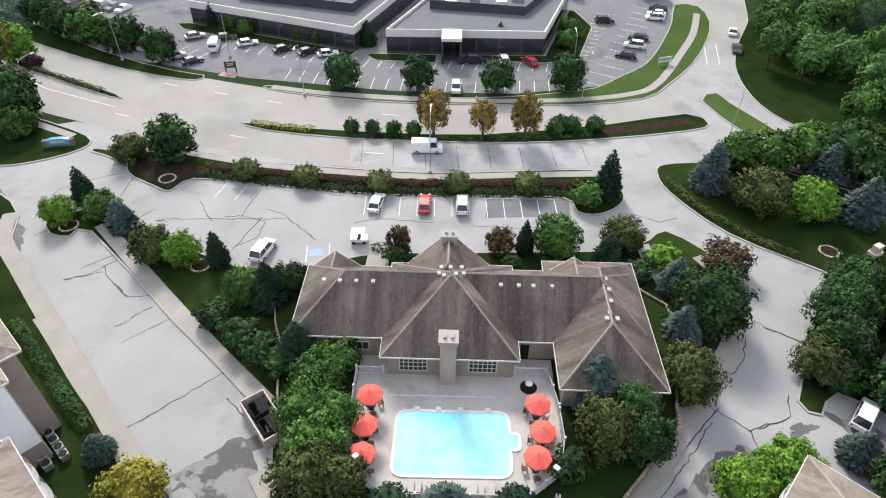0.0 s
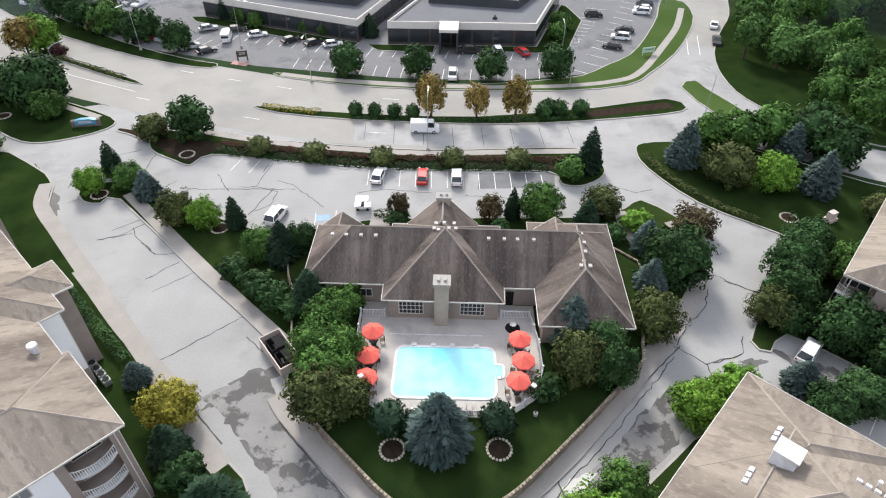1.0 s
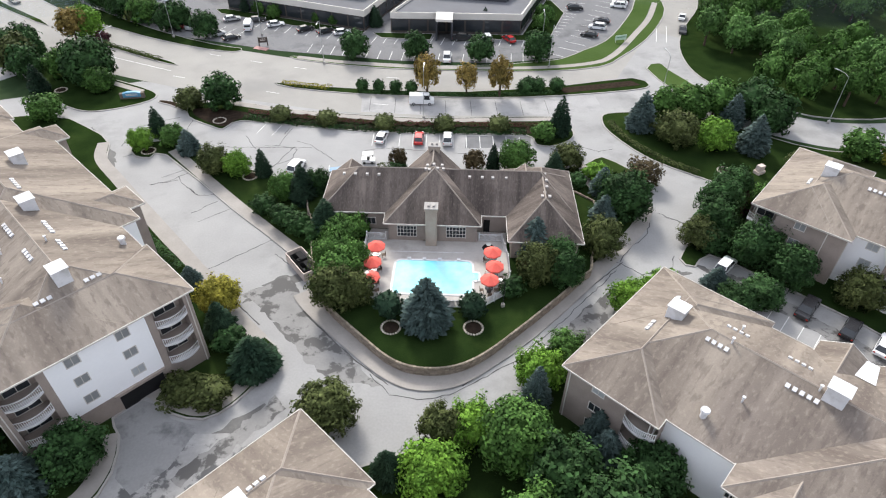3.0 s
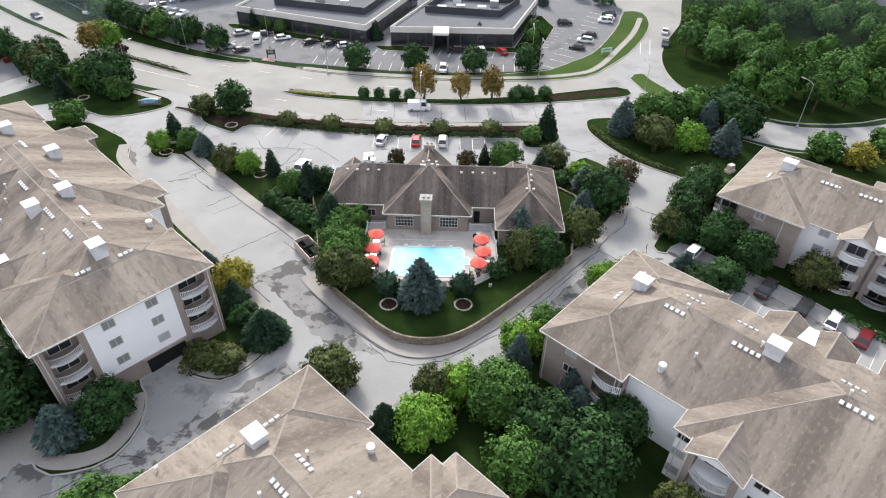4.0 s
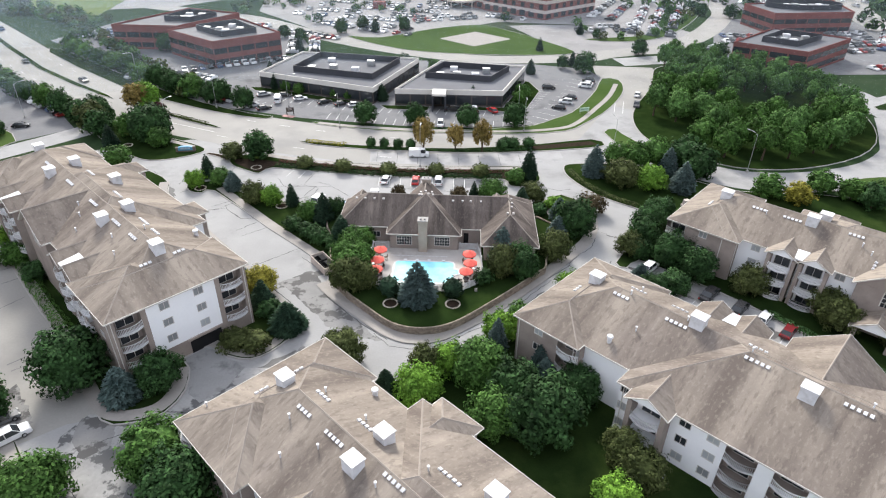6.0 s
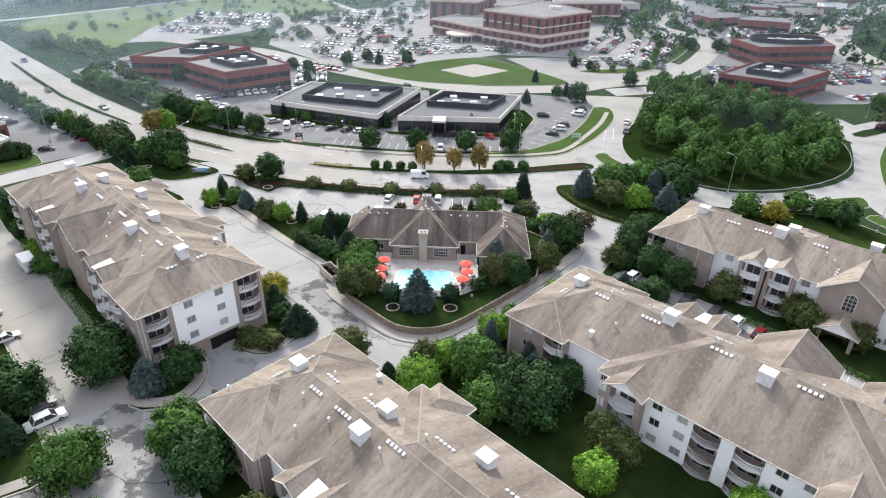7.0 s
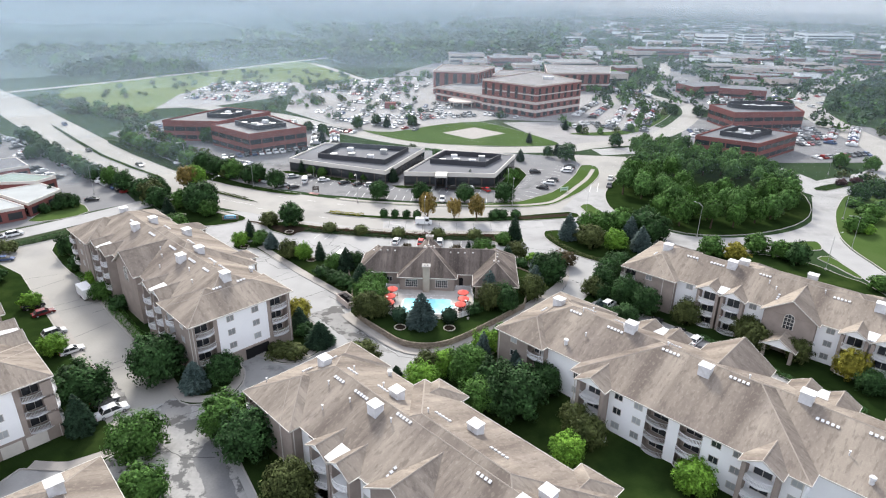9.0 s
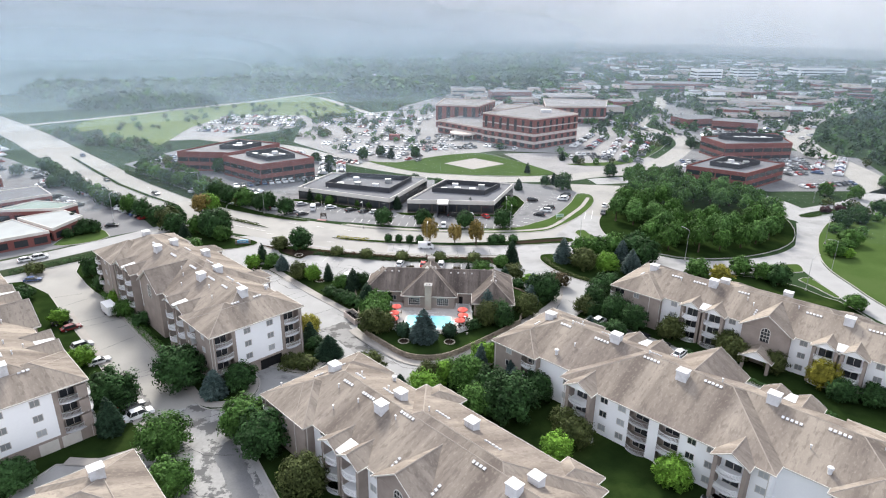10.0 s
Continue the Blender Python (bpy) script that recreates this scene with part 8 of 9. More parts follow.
for i, (x, y, rx, ry, dg) in enumerate(((-33.6, -2.2, 1.6, 0.5, 40), (-28.0, -10.2, 1.0, 3.2, 35), (12.4, 21.2, 1.6, 0.8, 40), (-31.6, -9.6, 0.7, 1.6, 20))):
    blotch("worn_patch", x, y, rx, ry, dg, i + 31, M_PALE, "pale worn patch on the concrete", 0.0085 + 0.0003 * i)
sheet("road_panels", [(-17.2, 87.2), (-2, 87.0), (20.8, 89.2), (30, 91.5), (31, 84.4), (19.8, 81.6), (-2, 80.2), (-16.6, 81.0)], 0.022, mat("grey_road_panels", (0.33, 0.325, 0.32), (0.275, 0.27, 0.265), 0.9, scale=0.3, fine=3, stain=(0.22, 0.22, 0.22), stain_scale=0.2), 0, label="greyer repaired road panels", category="road")
strips("panel_joint", [([(x, 80.6 + 0.004 * x * x), (x - 0.4, 87.0 + 0.003 * x * x)], 0.07) for x in range(-15, 24, 5)], 0.026, M_CRACK, "dark joints in the road panels", "joint")
# darker sheet over the drive; vignette-like shade is put into its colour
sheet("garage_apron", [(-33.2, 9.6), (-30.9, 12.4), (-29.2, 12.0), (-26.8, 10.2), (-23.6, 9.4), (-25.0, 4.6), (-27.6, 1.6), (-29.8, 3.2), (-30.9, 7.4)], 0.0175, mat("apron_concrete", (0.262, 0.260, 0.256), (0.215, 0.214, 0.212), 0.85, scale=0.2, fine=4, stain=(0.12, 0.12, 0.122), stain_scale=0.2), 0, label="grey concrete apron before the garage", category="paving")
sheet("stall_patch", [(4.0, 72.8), (15.8, 73.2), (15.4, 69.2), (3.8, 68.4)], 0.003, M_PATCH, 0, label="darker patched stalls by the kerb", category="patch")

# stall lines of the clubhouse car park
lines = [([(x, 72.9), (x + 0.15, 68.4)], 0.1) for x in [-13.0 + 2.42 * k for k in range(12)]]
lines += [([(-16.4, 62.0), (-16.0, 58.6)], 0.1), ([(-19.2, 61.4), (-18.8, 58.2)], 0.1), ([(-30.5, 75.0), (-31.4, 71.0)], 0.1), ([(-33.5, 75.4), (-34.4, 71.6)], 0.1)]
strips("stall_line", lines, 0.006, M_LINE, "worn white stall lines")
sheet("accessible_bay", [(-19.2, 60.6), (-17.2, 61.1), (-16.9, 59.8), (-18.8, 59.4)], 0.005, mat("blue_paint", (0.20, 0.33, 0.50), (0.30, 0.38, 0.48), 0.8, scale=2), 0, label="faded blue painted bay marking", category="marking")
lines = []
for k in range(21):
    x = -33 + 2.75 * k
    y = 105.0 + 0.004 * (x + 2) ** 2 + 0.9
    lines.append(([(x, y), (x + 0.3, y + 4.8)], 0.12))
for k in range(26):
    x = -52 + 2.75 * k
    y = 116.0 + (0.30 * (-24 - x) if x < -24 else 0)
    lines.append(([(x, y), (x + 0.9, y + 4.6)], 0.12))
for k in range(12):
    a = k / 11
    x, y = 27 + 19 * a ** 0.8, 110 + 42 * a
    lines.append(([(x, y), (x - 4.4, y + 2.6)], 0.12))
for k in range(12):
    a = k / 11
    x, y = 22 + 10 * a, 125 + 24 * a
    lines.append(([(x, y), (x + 4.2, y - 1.0)], 0.12))
for k in range(10):
    x = -78 + 2.8 * k
    lines.append(([(x, 128 - 0.42 * (x + 78)), (x + 2.0, 132.4 - 0.42 * (x + 78))], 0.12))
strips("stall_line", lines, 0.018, M_LINE, "white stall lines in the office car park")
lines = []
for k in range(26):
    lines.append(([(44.6 + 2.0 * k * 0.75, 31.0 - 2.0 * k * 0.66), (41.8 + 2.0 * k * 0.75, 27.6 - 2.0 * k * 0.66)], 0.08))
strips("stall_line", lines[:16], 0.006, M_LINE, "faint stall lines before the apartments")

# lane lines of the boulevard
bp = smooth(BOULEVARD, 6)
dist, dashes = 0.0, []
for a, c in zip(bp, bp[1:]):
    L = (c - a).length
    d = (c - a).normalized()
    s = Vector((-d.y, d.x, 0))
    t = (-dist) % 11.0
    while t + 3 < L:
        for off in (-6.4, 6.2):
            p, q = a + d * t + s * off, a + d * (t + 3) + s * off
            if -280 < p.x < 60:
                dashes.append(([p.xy, q.xy], 0.14))
        t += 11.0
    dist += L
strips("lane_line", dashes, 0.03, M_LINE, "dashed white lane lines on the boulevard")
strips("lane_line", [([(-90, 112.6), (-75, 103.6)], 0.14), ([(-75, 103.6), (-60, 97.4)], 0.14), ([(52, 121), (54.5, 132)], 0.14), ([(49.5, 121), (52, 132)], 0.14)], 0.031, M_LINE, "solid white turn lane lines")

# ---- street lamps and signs ----


def street_lamp(x, y, deg, h=9.5, reach=2.4):
    l = thing("street_lamp", pose(x, y, 0.05, 0, 0, deg), "tall grey street lamp with a curved arm", "street lamp", "street lamps")
    bm = bmesh.new()
    cyl(bm, 0, 0, 0, h, 0.075, 0.04, n=8)
    part("pole", bm, M_CHROME, l)
    bm = bmesh.new()
    tube(bm, [(0, 0, h - 0.3), (reach * 0.4, 0, h + 0.2), (reach, 0, h + 0.3)], 0.05, 6)
    part("arm", bm, M_CHROME, l)
    part("lamp_head", boxes((reach - 0.1, reach + 0.6, -0.12, 0.12, h + 0.2, h + 0.33)), M_CHROME, l)
    bm = bmesh.new()
    cyl(bm, 0, 0, -0.1, 0.5, 0.28, n=10)
    part("footing", bm, M_KERB, l)


for x, y, dg in ((-71, 94.0, 60), (-4.2, 79.0, 90), (42.9, 89.0, 100), (-27.9, 103.2, -90), (-66.6, 116.4, -110), (73.3, 81.6, 120), (22, 104.2, -90), (-100, 138.4, -120), (112.9, 75.6, 180), (123.8, 100.6, 180), (98.9, 61.4, 30), (145.5, 152, -60), (-116, 104, 60), (20.6, 110, 90), (-46, 119, 0)):
    street_lamp(x, y, dg)

s = thing("monument_sign", pose(-62.6, 84.0, 0.12, 0, 0, 12), "low stone sign with a blue panel on the lawn", "sign")
part("stone_base", boxes((-2.3, 2.3, -0.35, 0.35, 0, 1.15)), M_STONE, s)
bm = bmesh.new()
k = [(-1.7, 0.35), (1.7, 0.35), (1.7, 1.15), (0.8, 1.38), (-0.8, 1.38), (-1.7, 1.15)]
face(bm, [(a, -0.37, z) for a, z in k])
face(bm, [(a, 0.37, z) for a, z in k[::-1]])
for (a, c), (d, e) in zip(k, k[1:] + k[:1]):
    face(bm, [(a, -0.37, c), (a, 0.37, c), (d, 0.37, e), (d, -0.37, e)])
part("panel", bm, mat("sign_blue", (0.10, 0.28, 0.42), (0.08, 0.24, 0.38), 0.5), s, "blue sign panel")
for z in (0.95, 0.7):
    part("text_bar", boxes((-1.1, 1.1, -0.4, -0.372, z, z + 0.12)), M_FASCIA, s)
s = thing("lot_sign", pose(40.6, 120.2, 0.1, 0, 0, 20), "pale green two-post sign on the verge", "sign")
part("panel", boxes((-1.5, 1.5, -0.06, 0.06, 0.6, 1.7)), mat("sign_green", (0.45, 0.58, 0.46), (0.40, 0.52, 0.42), 0.6), s)
for x in (-1.3, 1.3):
    part("post", boxes((x - 0.06, x + 0.06, -0.05, 0.05, 0, 0.6)), M_FASCIA, s)
part("text_bar", boxes((-1.1, 1.1, -0.09, -0.062, 1.15, 1.35)), mat("sign_ink", (0.08, 0.22, 0.12), (0.07, 0.2, 0.1), 0.6), s)
s = thing("gate_sign", pose(-43.9, 112.6, 0.02, 0, 0, 15), "dark framed notice board by the entrance", "sign")
part("panel", boxes((-0.9, 0.9, -0.08, 0.08, 0.8, 2.0)), M_OFFDARK, s)
for x in (-0.95, 0.95):
    part("post", boxes((x - 0.12, x + 0.12, -0.12, 0.12, 0, 2.1)), M_OFFDARK, s)
for z in (1.6, 1.3):
    part("text_bar", boxes((-0.6, 0.6, -0.11, -0.082, z, z + 0.12)), M_FASCIA, s)
sheet("entry_pavers", [(-45.6, 112.4), (-42.2, 111.4), (-42.6, 109.8), (-46, 110.8)], 0.02, mat("red_pavers", (0.42, 0.24, 0.22), (0.36, 0.21, 0.19), 0.9, scale=2), 0, label="faded red paving at the entrance", category="paving")
m2 = thing("stone_marker", pose(53.4, 62.7, 0.14, 0, 0, 30), "pale stone marker block on the lawn", "marker")
part("base", boxes((-0.8, 0.8, -0.6, 0.6, 0, 0.5)), M_BANDS, m2)
part("block", boxes((-0.6, 0.6, -0.42, 0.42, 0.5, 1.5)), M_BANDS, m2)
m2 = thing("stone_sign", pose(-22.4, 12.6, 0.14, 0, 0, 60), "low stone sign in the shrub bed", "sign")
part("block", boxes((-0.9, 0.9, -0.2, 0.2, 0, 0.8)), M_BANDS, m2)

# air conditioning units on the lawns by the walls
bm = boxes((-0.4, 0.4, -0.4, 0.4, 0, 0.75))
bmesh.ops.bevel(bm, geom=bm.edges[:], offset=0.04, segments=1, affect="EDGES")
AC_ME = as_mesh("casing", bm, M_CHROME)
bm = bmesh.new()
cyl(bm, 0, 0, 0.75, 0.79, 0.36, n=12)
ACF_ME = as_mesh("fan_grille", bm, M_TIRE)
for x, y in ((-35.1, 30.7), (-35.9, 31.4), (-36.7, 32.1), (-37.5, 32.8), (-36.1, 29.7), (-36.9, 30.4), (-37.7, 31.1), (-38.5, 31.8), (28.0, -5.4), (28.8, -6.0), (29.6, -6.6), (30.4, -7.3), (45.0, -20.0), (45.8, -20.7), (46.6, -21.4)):
    a = thing("air_conditioner", pose(x, y, 0.14, 0, 0, -42), "grey outdoor air conditioning unit by the wall", "air conditioner", "air conditioners")
    share("casing", AC_ME, a, Matrix())
    share("fan_grille", ACF_ME, a, Matrix())

# ---- street trees and far woods ----
rng = random.Random(5)
for off, s0, s1, step in ((-15.5, 92, 330, 8.5), (15.5, 135, 300, 9.5)):
    run = 0.0
    nxt = s0
    path = list(reversed(bp))
    total = sum((c - a).length for a, c in zip(path, path[1:]))
    for a, c in zip(path, path[1:]):
        L = (c - a).length
        d = (c - a).normalized()
        s = Vector((-d.y, d.x, 0))
        while run + L > nxt:
            p = a + d * (nxt - run) - s * (off + rng.uniform(-1.2, 1.2))
            if nxt > s1 or -66 < p.x:
                nxt += step
                continue
            tree("round" if p.x > -130 else "far", rng.choice(("dark", "dark", "mid")), p.x, p.y, rng.uniform(6, 7.8), rng.uniform(2.9, 3.6), 0.0)
            nxt += step * rng.uniform(0.85, 1.2)
        run += L
for x, y, k, h, r in ((134, 113, "mid", 3.4, 2.6), (133, 106, "mid", 3.2, 2.8), (129.6, 98, "mid", 3.2, 2.8), (124, 89, "light", 3.0, 2.4), (140, 122, "dark", 6, 3), (149, 128, "dark", 6, 3), (163, 138, "dark", 6, 3.2), (150, 141, "plum", 2.4, 2.2), (143, 138, "plum", 2.4, 2.0), (-114.8, 91, "dark", 4.6, 2), (-118, 88, "dark", 3.4, 1.8), (-120, 85, "dark", 3.2, 1.7), (-140, 134, "pine", 5, 2), (47, 163, "dark", 7.5, 3.6), (40, 168, "dark", 5, 2), (28, 160, "pine", 5, 1.8), (-16, 164, "dark", 5, 2.2), (-6, 162, "mid", 4, 2), (-58, 182, "pine", 6, 1.8), (-62, 200, "dark", 5, 2.4), (-70, 205, "dark", 5, 2.4), (34, 192, "pine", 5, 1.4), (44, 172, "pine", 5, 1.6), (-34, 218, "pine", 6, 2), (-40, 222, "dark", 6, 2.4), (-22, 222, "dark", 6, 2.6), (-48, 214, "dark", 6, 2.6), (72, 190, "dark", 6, 3), (100, 184, "dark", 7, 3.4), (90, 179, "mid", 7, 3.2), (54, 222, "pine", 5, 1.6), (60, 216, "dark", 4, 1.8), (94, 240, "mid", 4, 2), (98, 252, "mid", 4, 2), (86, 222, "mid", 4, 2), (104, 268, "dark", 5, 2.4), (132, 264, "dark", 7, 3), (120, 270, "dark", 6, 3), (190, 180, "mid", 6, 3), (198, 190, "dark", 6, 3), (210, 200, "dark", 6, 3), (156, 164, "mid", 6, 3), (166, 160, "mid", 6, 3), (182, 152, "plum", 4, 3), (-98, 214, "dark", 6, 2.6), (-108, 178, "dark", 7, 3), (-60, 150, "pine", 5, 1.6), (-46, 131, "mid", 3.6, 1.7), (-50, 134, "mid", 3.4, 1.6), (20, 117, "mid", 3.6, 1.8), (22, 128, "mid", 4, 2), (24, 134, "mid", 4, 2)):
    tree("conifer" if k == "pine" else "round", k, x, y, h, r, 0.0)


def wood(name, spots, colours, label, per=48, size=0.25):
    """A far wood: many small leaf sprays on uneven crowns, in one mesh."""
    r = np.random.default_rng(len(spots))
    sets = {c: [] for c in colours}
    base = [leaf_cloud(k + 40, 12, per // 12, 0.5, size * 1.2)[0] for k in range(6)]
    for i, (x, y, h, rad) in enumerate(spots):
        v = base[i % 6].copy()
        a = r.random() * 6.28
        c, s = math.cos(a), math.sin(a)
        vx, vy = v[..., 0] * c - v[..., 1] * s, v[..., 0] * s + v[..., 1] * c
        out = np.stack((x + vx * rad, y + vy * rad, min(h - rad * 0.75, rad * 0.8) + v[..., 2] * rad * 0.9), axis=-1)
        sets[colours[int(r.random() * len(colours)) % len(colours)]].append(out)
    first = None
    for c, vs in sets.items():
        if not vs:
            continue
        ob = new(name, quad_mesh(name, np.concatenate(vs), LEAF[c]))
        tagged(ob, label, "woodland", "", "stuff")


rng = random.Random(8)
spots = []
clear = [Vector((*q, 0)) for q in ((-300, 270), (-262, 332), (-216, 404), (-168, 478), (-150, 505), (-110, 470), (-60, 390), (-90, 340), (-160, 200))]
for _ in range(4200):
    d = rng.uniform(300, 1900)
    a = rng.uniform(-0.72, 0.16)
    x, y = d * math.sin(a), d * math.cos(a)
    lim = 330 + max(0, (x + 250)) * 0.62 if x > -250 else 330 + (-250 - x) * 0.35
    if y > lim + 20 + rng.uniform(0, 25) and not (-290 < x < -240 and y < 330) and not inside((x, y), clear):
        spots.append((x, y, rng.uniform(8, 13), rng.uniform(5.4, 8.6) * (1 + d / 2000)))
for _ in range(3700):
    d = rng.uniform(300, 1500)
    a = rng.uniform(0.0, 0.85)
    x, y = d * math.sin(a), d * math.cos(a)
    if abs(x - 168) > 12 and (d > 420 or rng.random() < 0.5) and not (100 < x < 175 and 225 < y < 262):
        spots.append((x, y, rng.uniform(4.5, 8), rng.uniform(2.0, 3.8) * (1 + d / 2500)))
wood("far_wood", spots, ["dark", "dark", "mid"], "hazy far woodland and street trees", 36, 0.3)
spots = []
for _ in range(270):
    x, y = rng.uniform(-110, 118), rng.uniform(225, 420)
    if not (-20 < x < 75 and 245 < y < 360) and not (-48 < x < 48 and y < 240) and not (x > 60 and y < 340 and rng.random() < 0.8):
        spots.append((x, y, rng.uniform(3.8, 6.4), rng.uniform(1.8, 3.0)))
for _ in range(90):
    t = rng.random()
    spots.append((-240 + 80 * t + rng.uniform(-6, 6), 262 - 40 * t + rng.uniform(-8, 8), rng.uniform(3, 5.5), rng.uniform(2, 3.2)))
for x, y in ((62, 213), (70, 214), (78, 217), (86, 223), (92, 230), (98, 238), (103, 246), (108, 254), (113, 263), (117, 272), (120, 282)):
    spots.append((x, y, 3.4, 2.1))
for _ in range(34):
    t = rng.random()
    spots.append((113 + 44 * t + rng.uniform(-4, 4), 352 + 125 * t + rng.uniform(-6, 6), rng.uniform(4, 7), rng.uniform(2.2, 3.6)))
for _ in range(75):
    spots.append((rng.uniform(-225, -110), rng.uniform(270, 440), rng.uniform(3, 6), rng.uniform(1.4, 2.6)))
for _ in range(70):
    t = rng.random()
    spots.append((-170 + 92 * t + rng.uniform(-4, 4), 236 - 96 * t + rng.uniform(-5, 5) - 14, rng.uniform(3.5, 6), rng.uniform(1.8, 2.8)))
for _ in range(60):
    spots.append((rng.uniform(140, 215), rng.uniform(60, 150), rng.uniform(3, 5), rng.uniform(1.8, 3)) if rng.random() < 0.3 else (rng.uniform(205, 330), rng.uniform(180, 330), rng.uniform(4, 7), rng.uniform(2.4, 3.6)))
for _ in range(240):
    x, y = rng.uniform(205, 420), rng.uniform(185, 470)
    if abs(x - np.interp(y, (168, 250, 290, 330, 395, 470), (184, 198, 206, 224, 265, 343))) > 17 and abs(y - 185) > 10:
        spots.append((x, y, rng.uniform(4, 7), rng.uniform(2.2, 3.8)))
wood("park_trees", spots, ["dark", "mid", "olive"], "scattered trees among the far car parks", 96, 0.2)

# distant town: many low blocks with real window strips, in one mesh
rng = random.Random(17)
V, F, MI = [], [], []


def town_block(x, y, w, d, h, deg, m):
    c, s = math.cos(radians(deg)), math.sin(radians(deg))
    o = len(V)
    for z in (0, h):
        for px, py in ((-w, -d), (w, -d), (w, d), (-w, d)):
            V.append((x + px * c - py * s, y + px * s + py * c, z))
    for f, mi in (((4, 5, 6, 7), rng.choice((3, 5, 5))), ((0, 1, 5, 4), m), ((1, 2, 6, 5), m), ((2, 3, 7, 6), m), ((3, 0, 4, 7), m)):
        F.append(tuple(o + i for i in f))
        MI.append(mi)
    for lvl in range(max(1, int(h / 3.4))):
        z0 = 1.0 + 3.4 * lvl
        for px0, px1, py0, py1 in ((-w * 0.94, w * 0.94, -d - 0.06, -d - 0.06), (-w - 0.06, -w - 0.06, d * 0.9, -d * 0.9)):
            o = len(V)
            for px, py, z in ((px0, py0, z0), (px1, py1, z0), (px1, py1, z0 + 1.5), (px0, py0, z0 + 1.5)):
                V.append((x + px * c - py * s, y + px * s + py * c, z))
            F.append((o, o + 1, o + 2, o + 3))
            MI.append(4)


for x, y, w, d, h, dg, m in ((288, 706, 16, 9, 16, 10, 2), (350, 748, 14, 9, 14, 10, 2), (480, 826, 34, 14, 12, 8, 2), (163, 350, 15, 9, 6, 20, 0), (184, 338, 14, 9, 6, -20, 0), (250, 462, 26, 12, 6, -10, 1), (0, 508, 16, 10, 8, 5, 1), (38, 474, 18, 10, 9, 8, 0), (210, 598, 40, 14, 8, 3, 0), (262, 552, 24, 12, 6, 5, 1), (172, 588, 18, 10, 6, 10, 1), (90, 470, 20, 12, 7, 12, 1)):
    town_block(x, y, w, d, h, dg, m)
for _ in range(330):
    d = rng.uniform(400, 1250)
    a = rng.uniform(0.0, 0.66)
    x, y = d * math.sin(a), d * math.cos(a)
    if abs(x - 172) > 26 and abs(x - 265 - (y - 395)) > 22:
        town_block(x, y, rng.uniform(4.5, 12), rng.uniform(4, 8), rng.uniform(3.5, 7), rng.choice((5, 12, -15, 30)), rng.choice((0, 1, 1, 2)))
for _ in range(60):
    d = rng.uniform(620, 1400)
    a = rng.uniform(-0.7, 0.0)
    town_block(d * math.sin(a), d * math.cos(a), rng.uniform(5, 16), rng.uniform(4, 9), rng.uniform(4, 8), rng.uniform(-30, 30), rng.choice((1, 2)))
me = bpy.data.meshes.new("distant_town")
me.from_pydata(V, [], F)
for m in (M_REDBRICK, M_BANDS, M_WHITE, M_GREYROOF, M_GLASSDARK, M_OFFROOF):
    me.materials.append(m)
me.polygons.foreach_set("material_index", MI)
tagged(new("distant_town", me), "low blocks of the distant town in haze", "town", "", "stuff")

# tinted translucent sheets that stand in for distance haze and low mist


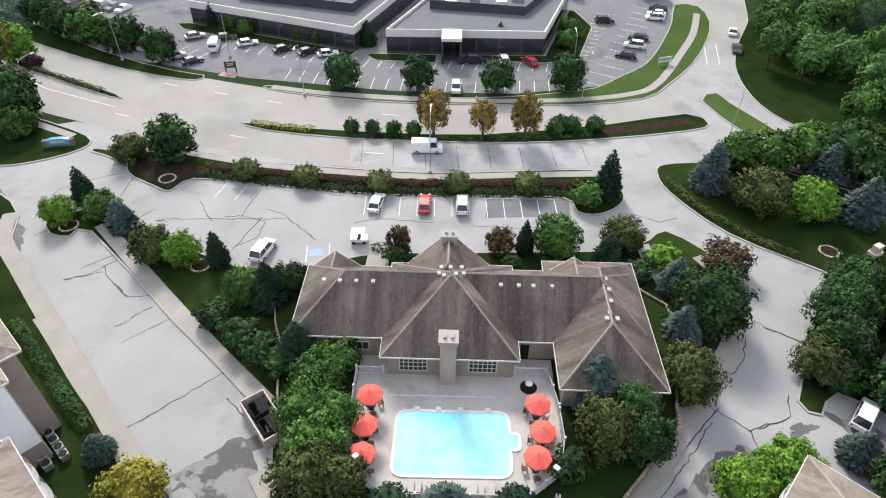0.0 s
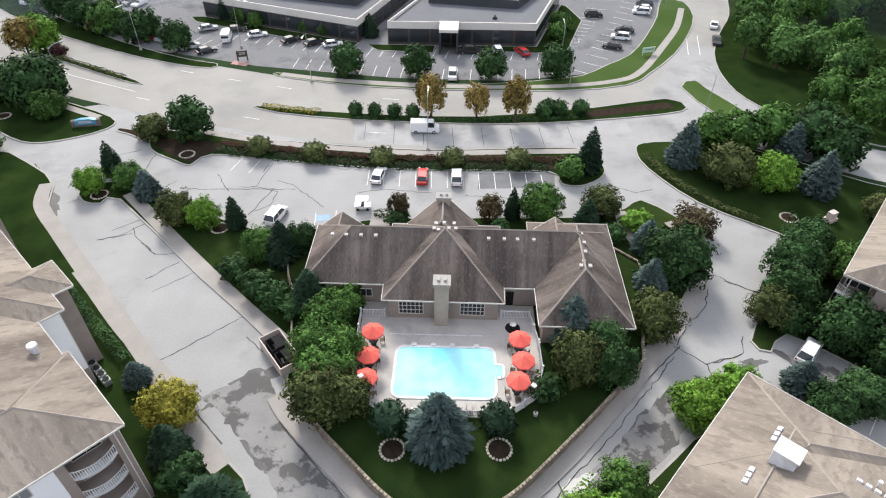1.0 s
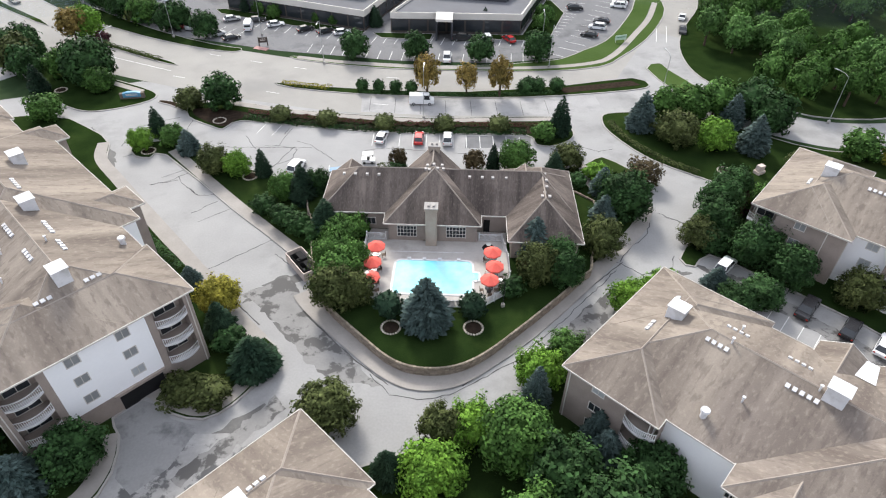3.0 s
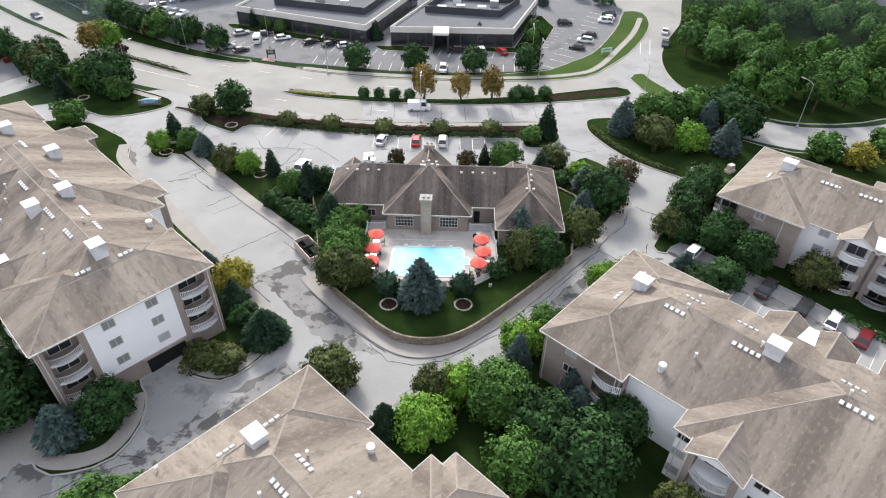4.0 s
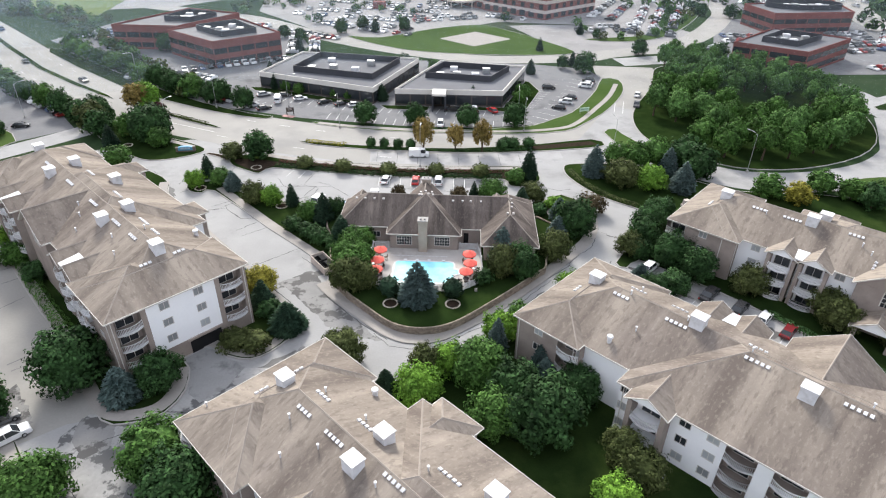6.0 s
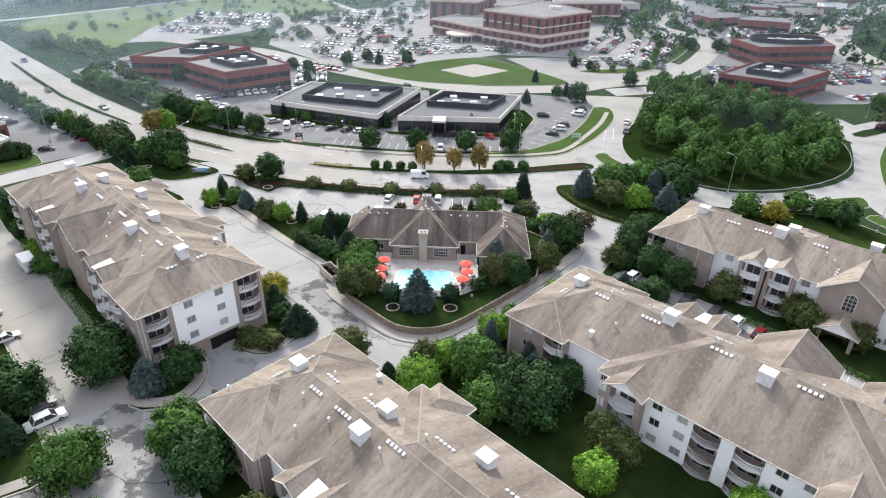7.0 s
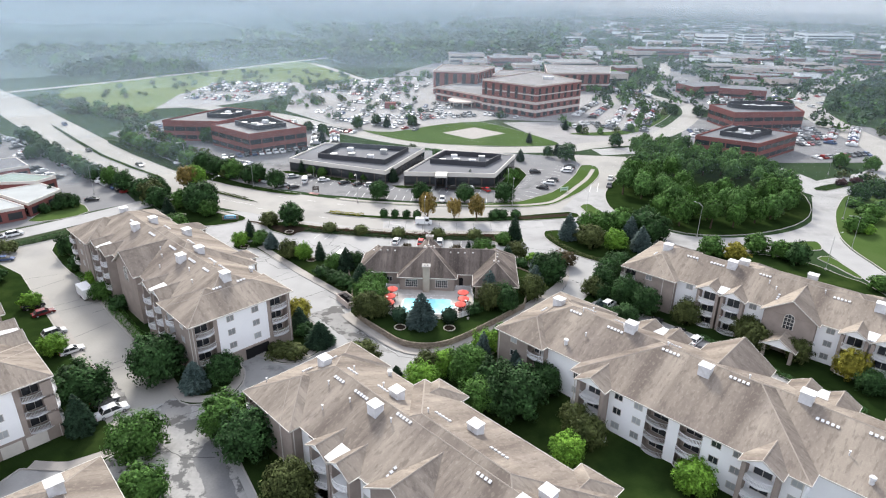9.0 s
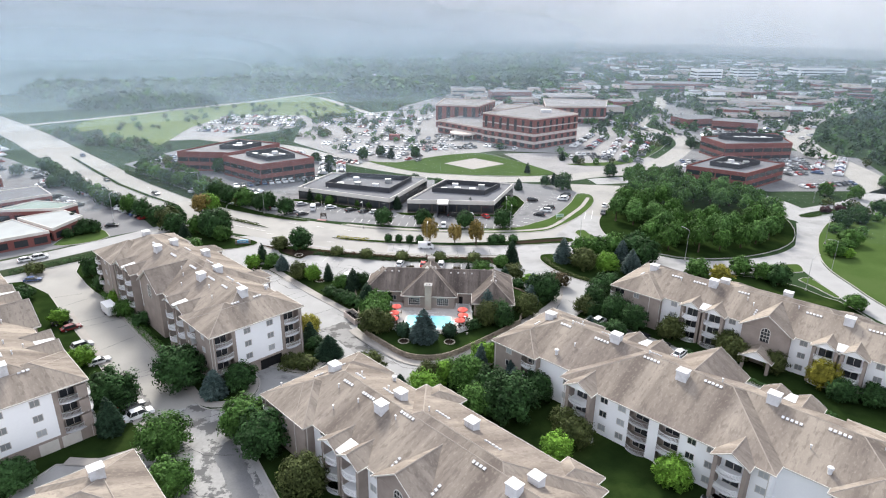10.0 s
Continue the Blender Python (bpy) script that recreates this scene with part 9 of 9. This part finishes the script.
def haze_sheet(radius, height, density, tint):
    m = bpy.data.materials.new("mist")
    m.use_nodes = True
    n, l = m.node_tree.nodes, m.node_tree.links
    n.remove(n["Principled BSDF"])
    geo, sep = n.new("ShaderNodeNewGeometry"), n.new("ShaderNodeSeparateXYZ")
    l.new(geo.outputs["Position"], sep.inputs[0])
    fade = n.new("ShaderNodeMapRange")
    fade.interpolation_type = "SMOOTHSTEP"
    fade.inputs[1].default_value, fade.inputs[2].default_value = 0.25 * height, height
    fade.inputs[3].default_value, fade.inputs[4].default_value = density, 0.0
    l.new(sep.outputs[2], fade.inputs[0])
    no = n.new("ShaderNodeTexNoise")
    no.inputs["Scale"].default_value = 0.006
    l.new(geo.outputs["Position"], no.inputs["Vector"])
    mul = n.new("ShaderNodeMath")
    mul.operation = "MULTIPLY_ADD"
    l.new(no.outputs[0], mul.inputs[0])
    mul.inputs[1].default_value, mul.inputs[2].default_value = 0.7, 0.62
    al = n.new("ShaderNodeMath")
    al.operation = "MULTIPLY"
    al.use_clamp = True
    west = n.new("ShaderNodeMapRange")
    west.inputs[1].default_value, west.inputs[2].default_value, west.inputs[3].default_value, west.inputs[4].default_value = -0.6 * radius, 0.25 * radius, 2.8, 0.85
    l.new(sep.outputs[0], west.inputs[0])
    thick = n.new("ShaderNodeMath")
    thick.operation = "MULTIPLY"
    l.new(mul.outputs[0], thick.inputs[0])
    l.new(west.outputs[0], thick.inputs[1])
    l.new(fade.outputs[0], al.inputs[0])
    l.new(thick.outputs[0], al.inputs[1])
    tr, di, tl, add = n.new("ShaderNodeBsdfTransparent"), n.new("ShaderNodeBsdfDiffuse"), n.new("ShaderNodeBsdfTranslucent"), n.new("ShaderNodeAddShader")
    di.inputs[0].default_value = tl.inputs[0].default_value = (*tint, 1)
    mix = n.new("ShaderNodeMixShader")
    l.new(di.outputs[0], add.inputs[0])
    l.new(tl.outputs[0], add.inputs[1])
    l.new(al.outputs[0], mix.inputs[0])
    l.new(tr.outputs[0], mix.inputs[1])
    l.new(add.outputs[0], mix.inputs[2])
    l.new(mix.outputs[0], n["Material Output"].inputs["Surface"])
    bm = bmesh.new()
    k = 40
    arc = [(radius * math.sin(a), -60 + radius * math.cos(a)) for a in [radians(-75 + 150 * i / k) for i in range(k + 1)]]
    lo, hi = [bm.verts.new((x, y, -0.02)) for x, y in arc], [bm.verts.new((x, y, height)) for x, y in arc]
    for i in range(k):
        bm.faces.new((lo[i + 1], lo[i], hi[i], hi[i + 1]))
    ob = part("backdrop_mist", bm, m)
    return tagged(ob, "thin bank of pale morning mist", "mist", "", "structure")


# haze put in as colour: bluish on nearer sheets, pale far out
BLUE, GREY, PALE = (0.210, 0.268, 0.318), (0.270, 0.312, 0.352), (0.425, 0.428, 0.446)
for radius, height, density, tint in ((215, 42, 0.034, BLUE), (290, 46, 0.045, BLUE), (360, 48, 0.06, BLUE), (430, 50, 0.075, BLUE), (520, 60, 0.13, BLUE), (660, 75, 0.17, BLUE), (820, 100, 0.21, BLUE), (1000, 130, 0.26, GREY), (1220, 180, 0.34, GREY), (1500, 260, 0.46, PALE), (1850, 420, 0.7, PALE), (2400, 1500, 1.3, PALE)):
    haze_sheet(radius, height, density, tint)
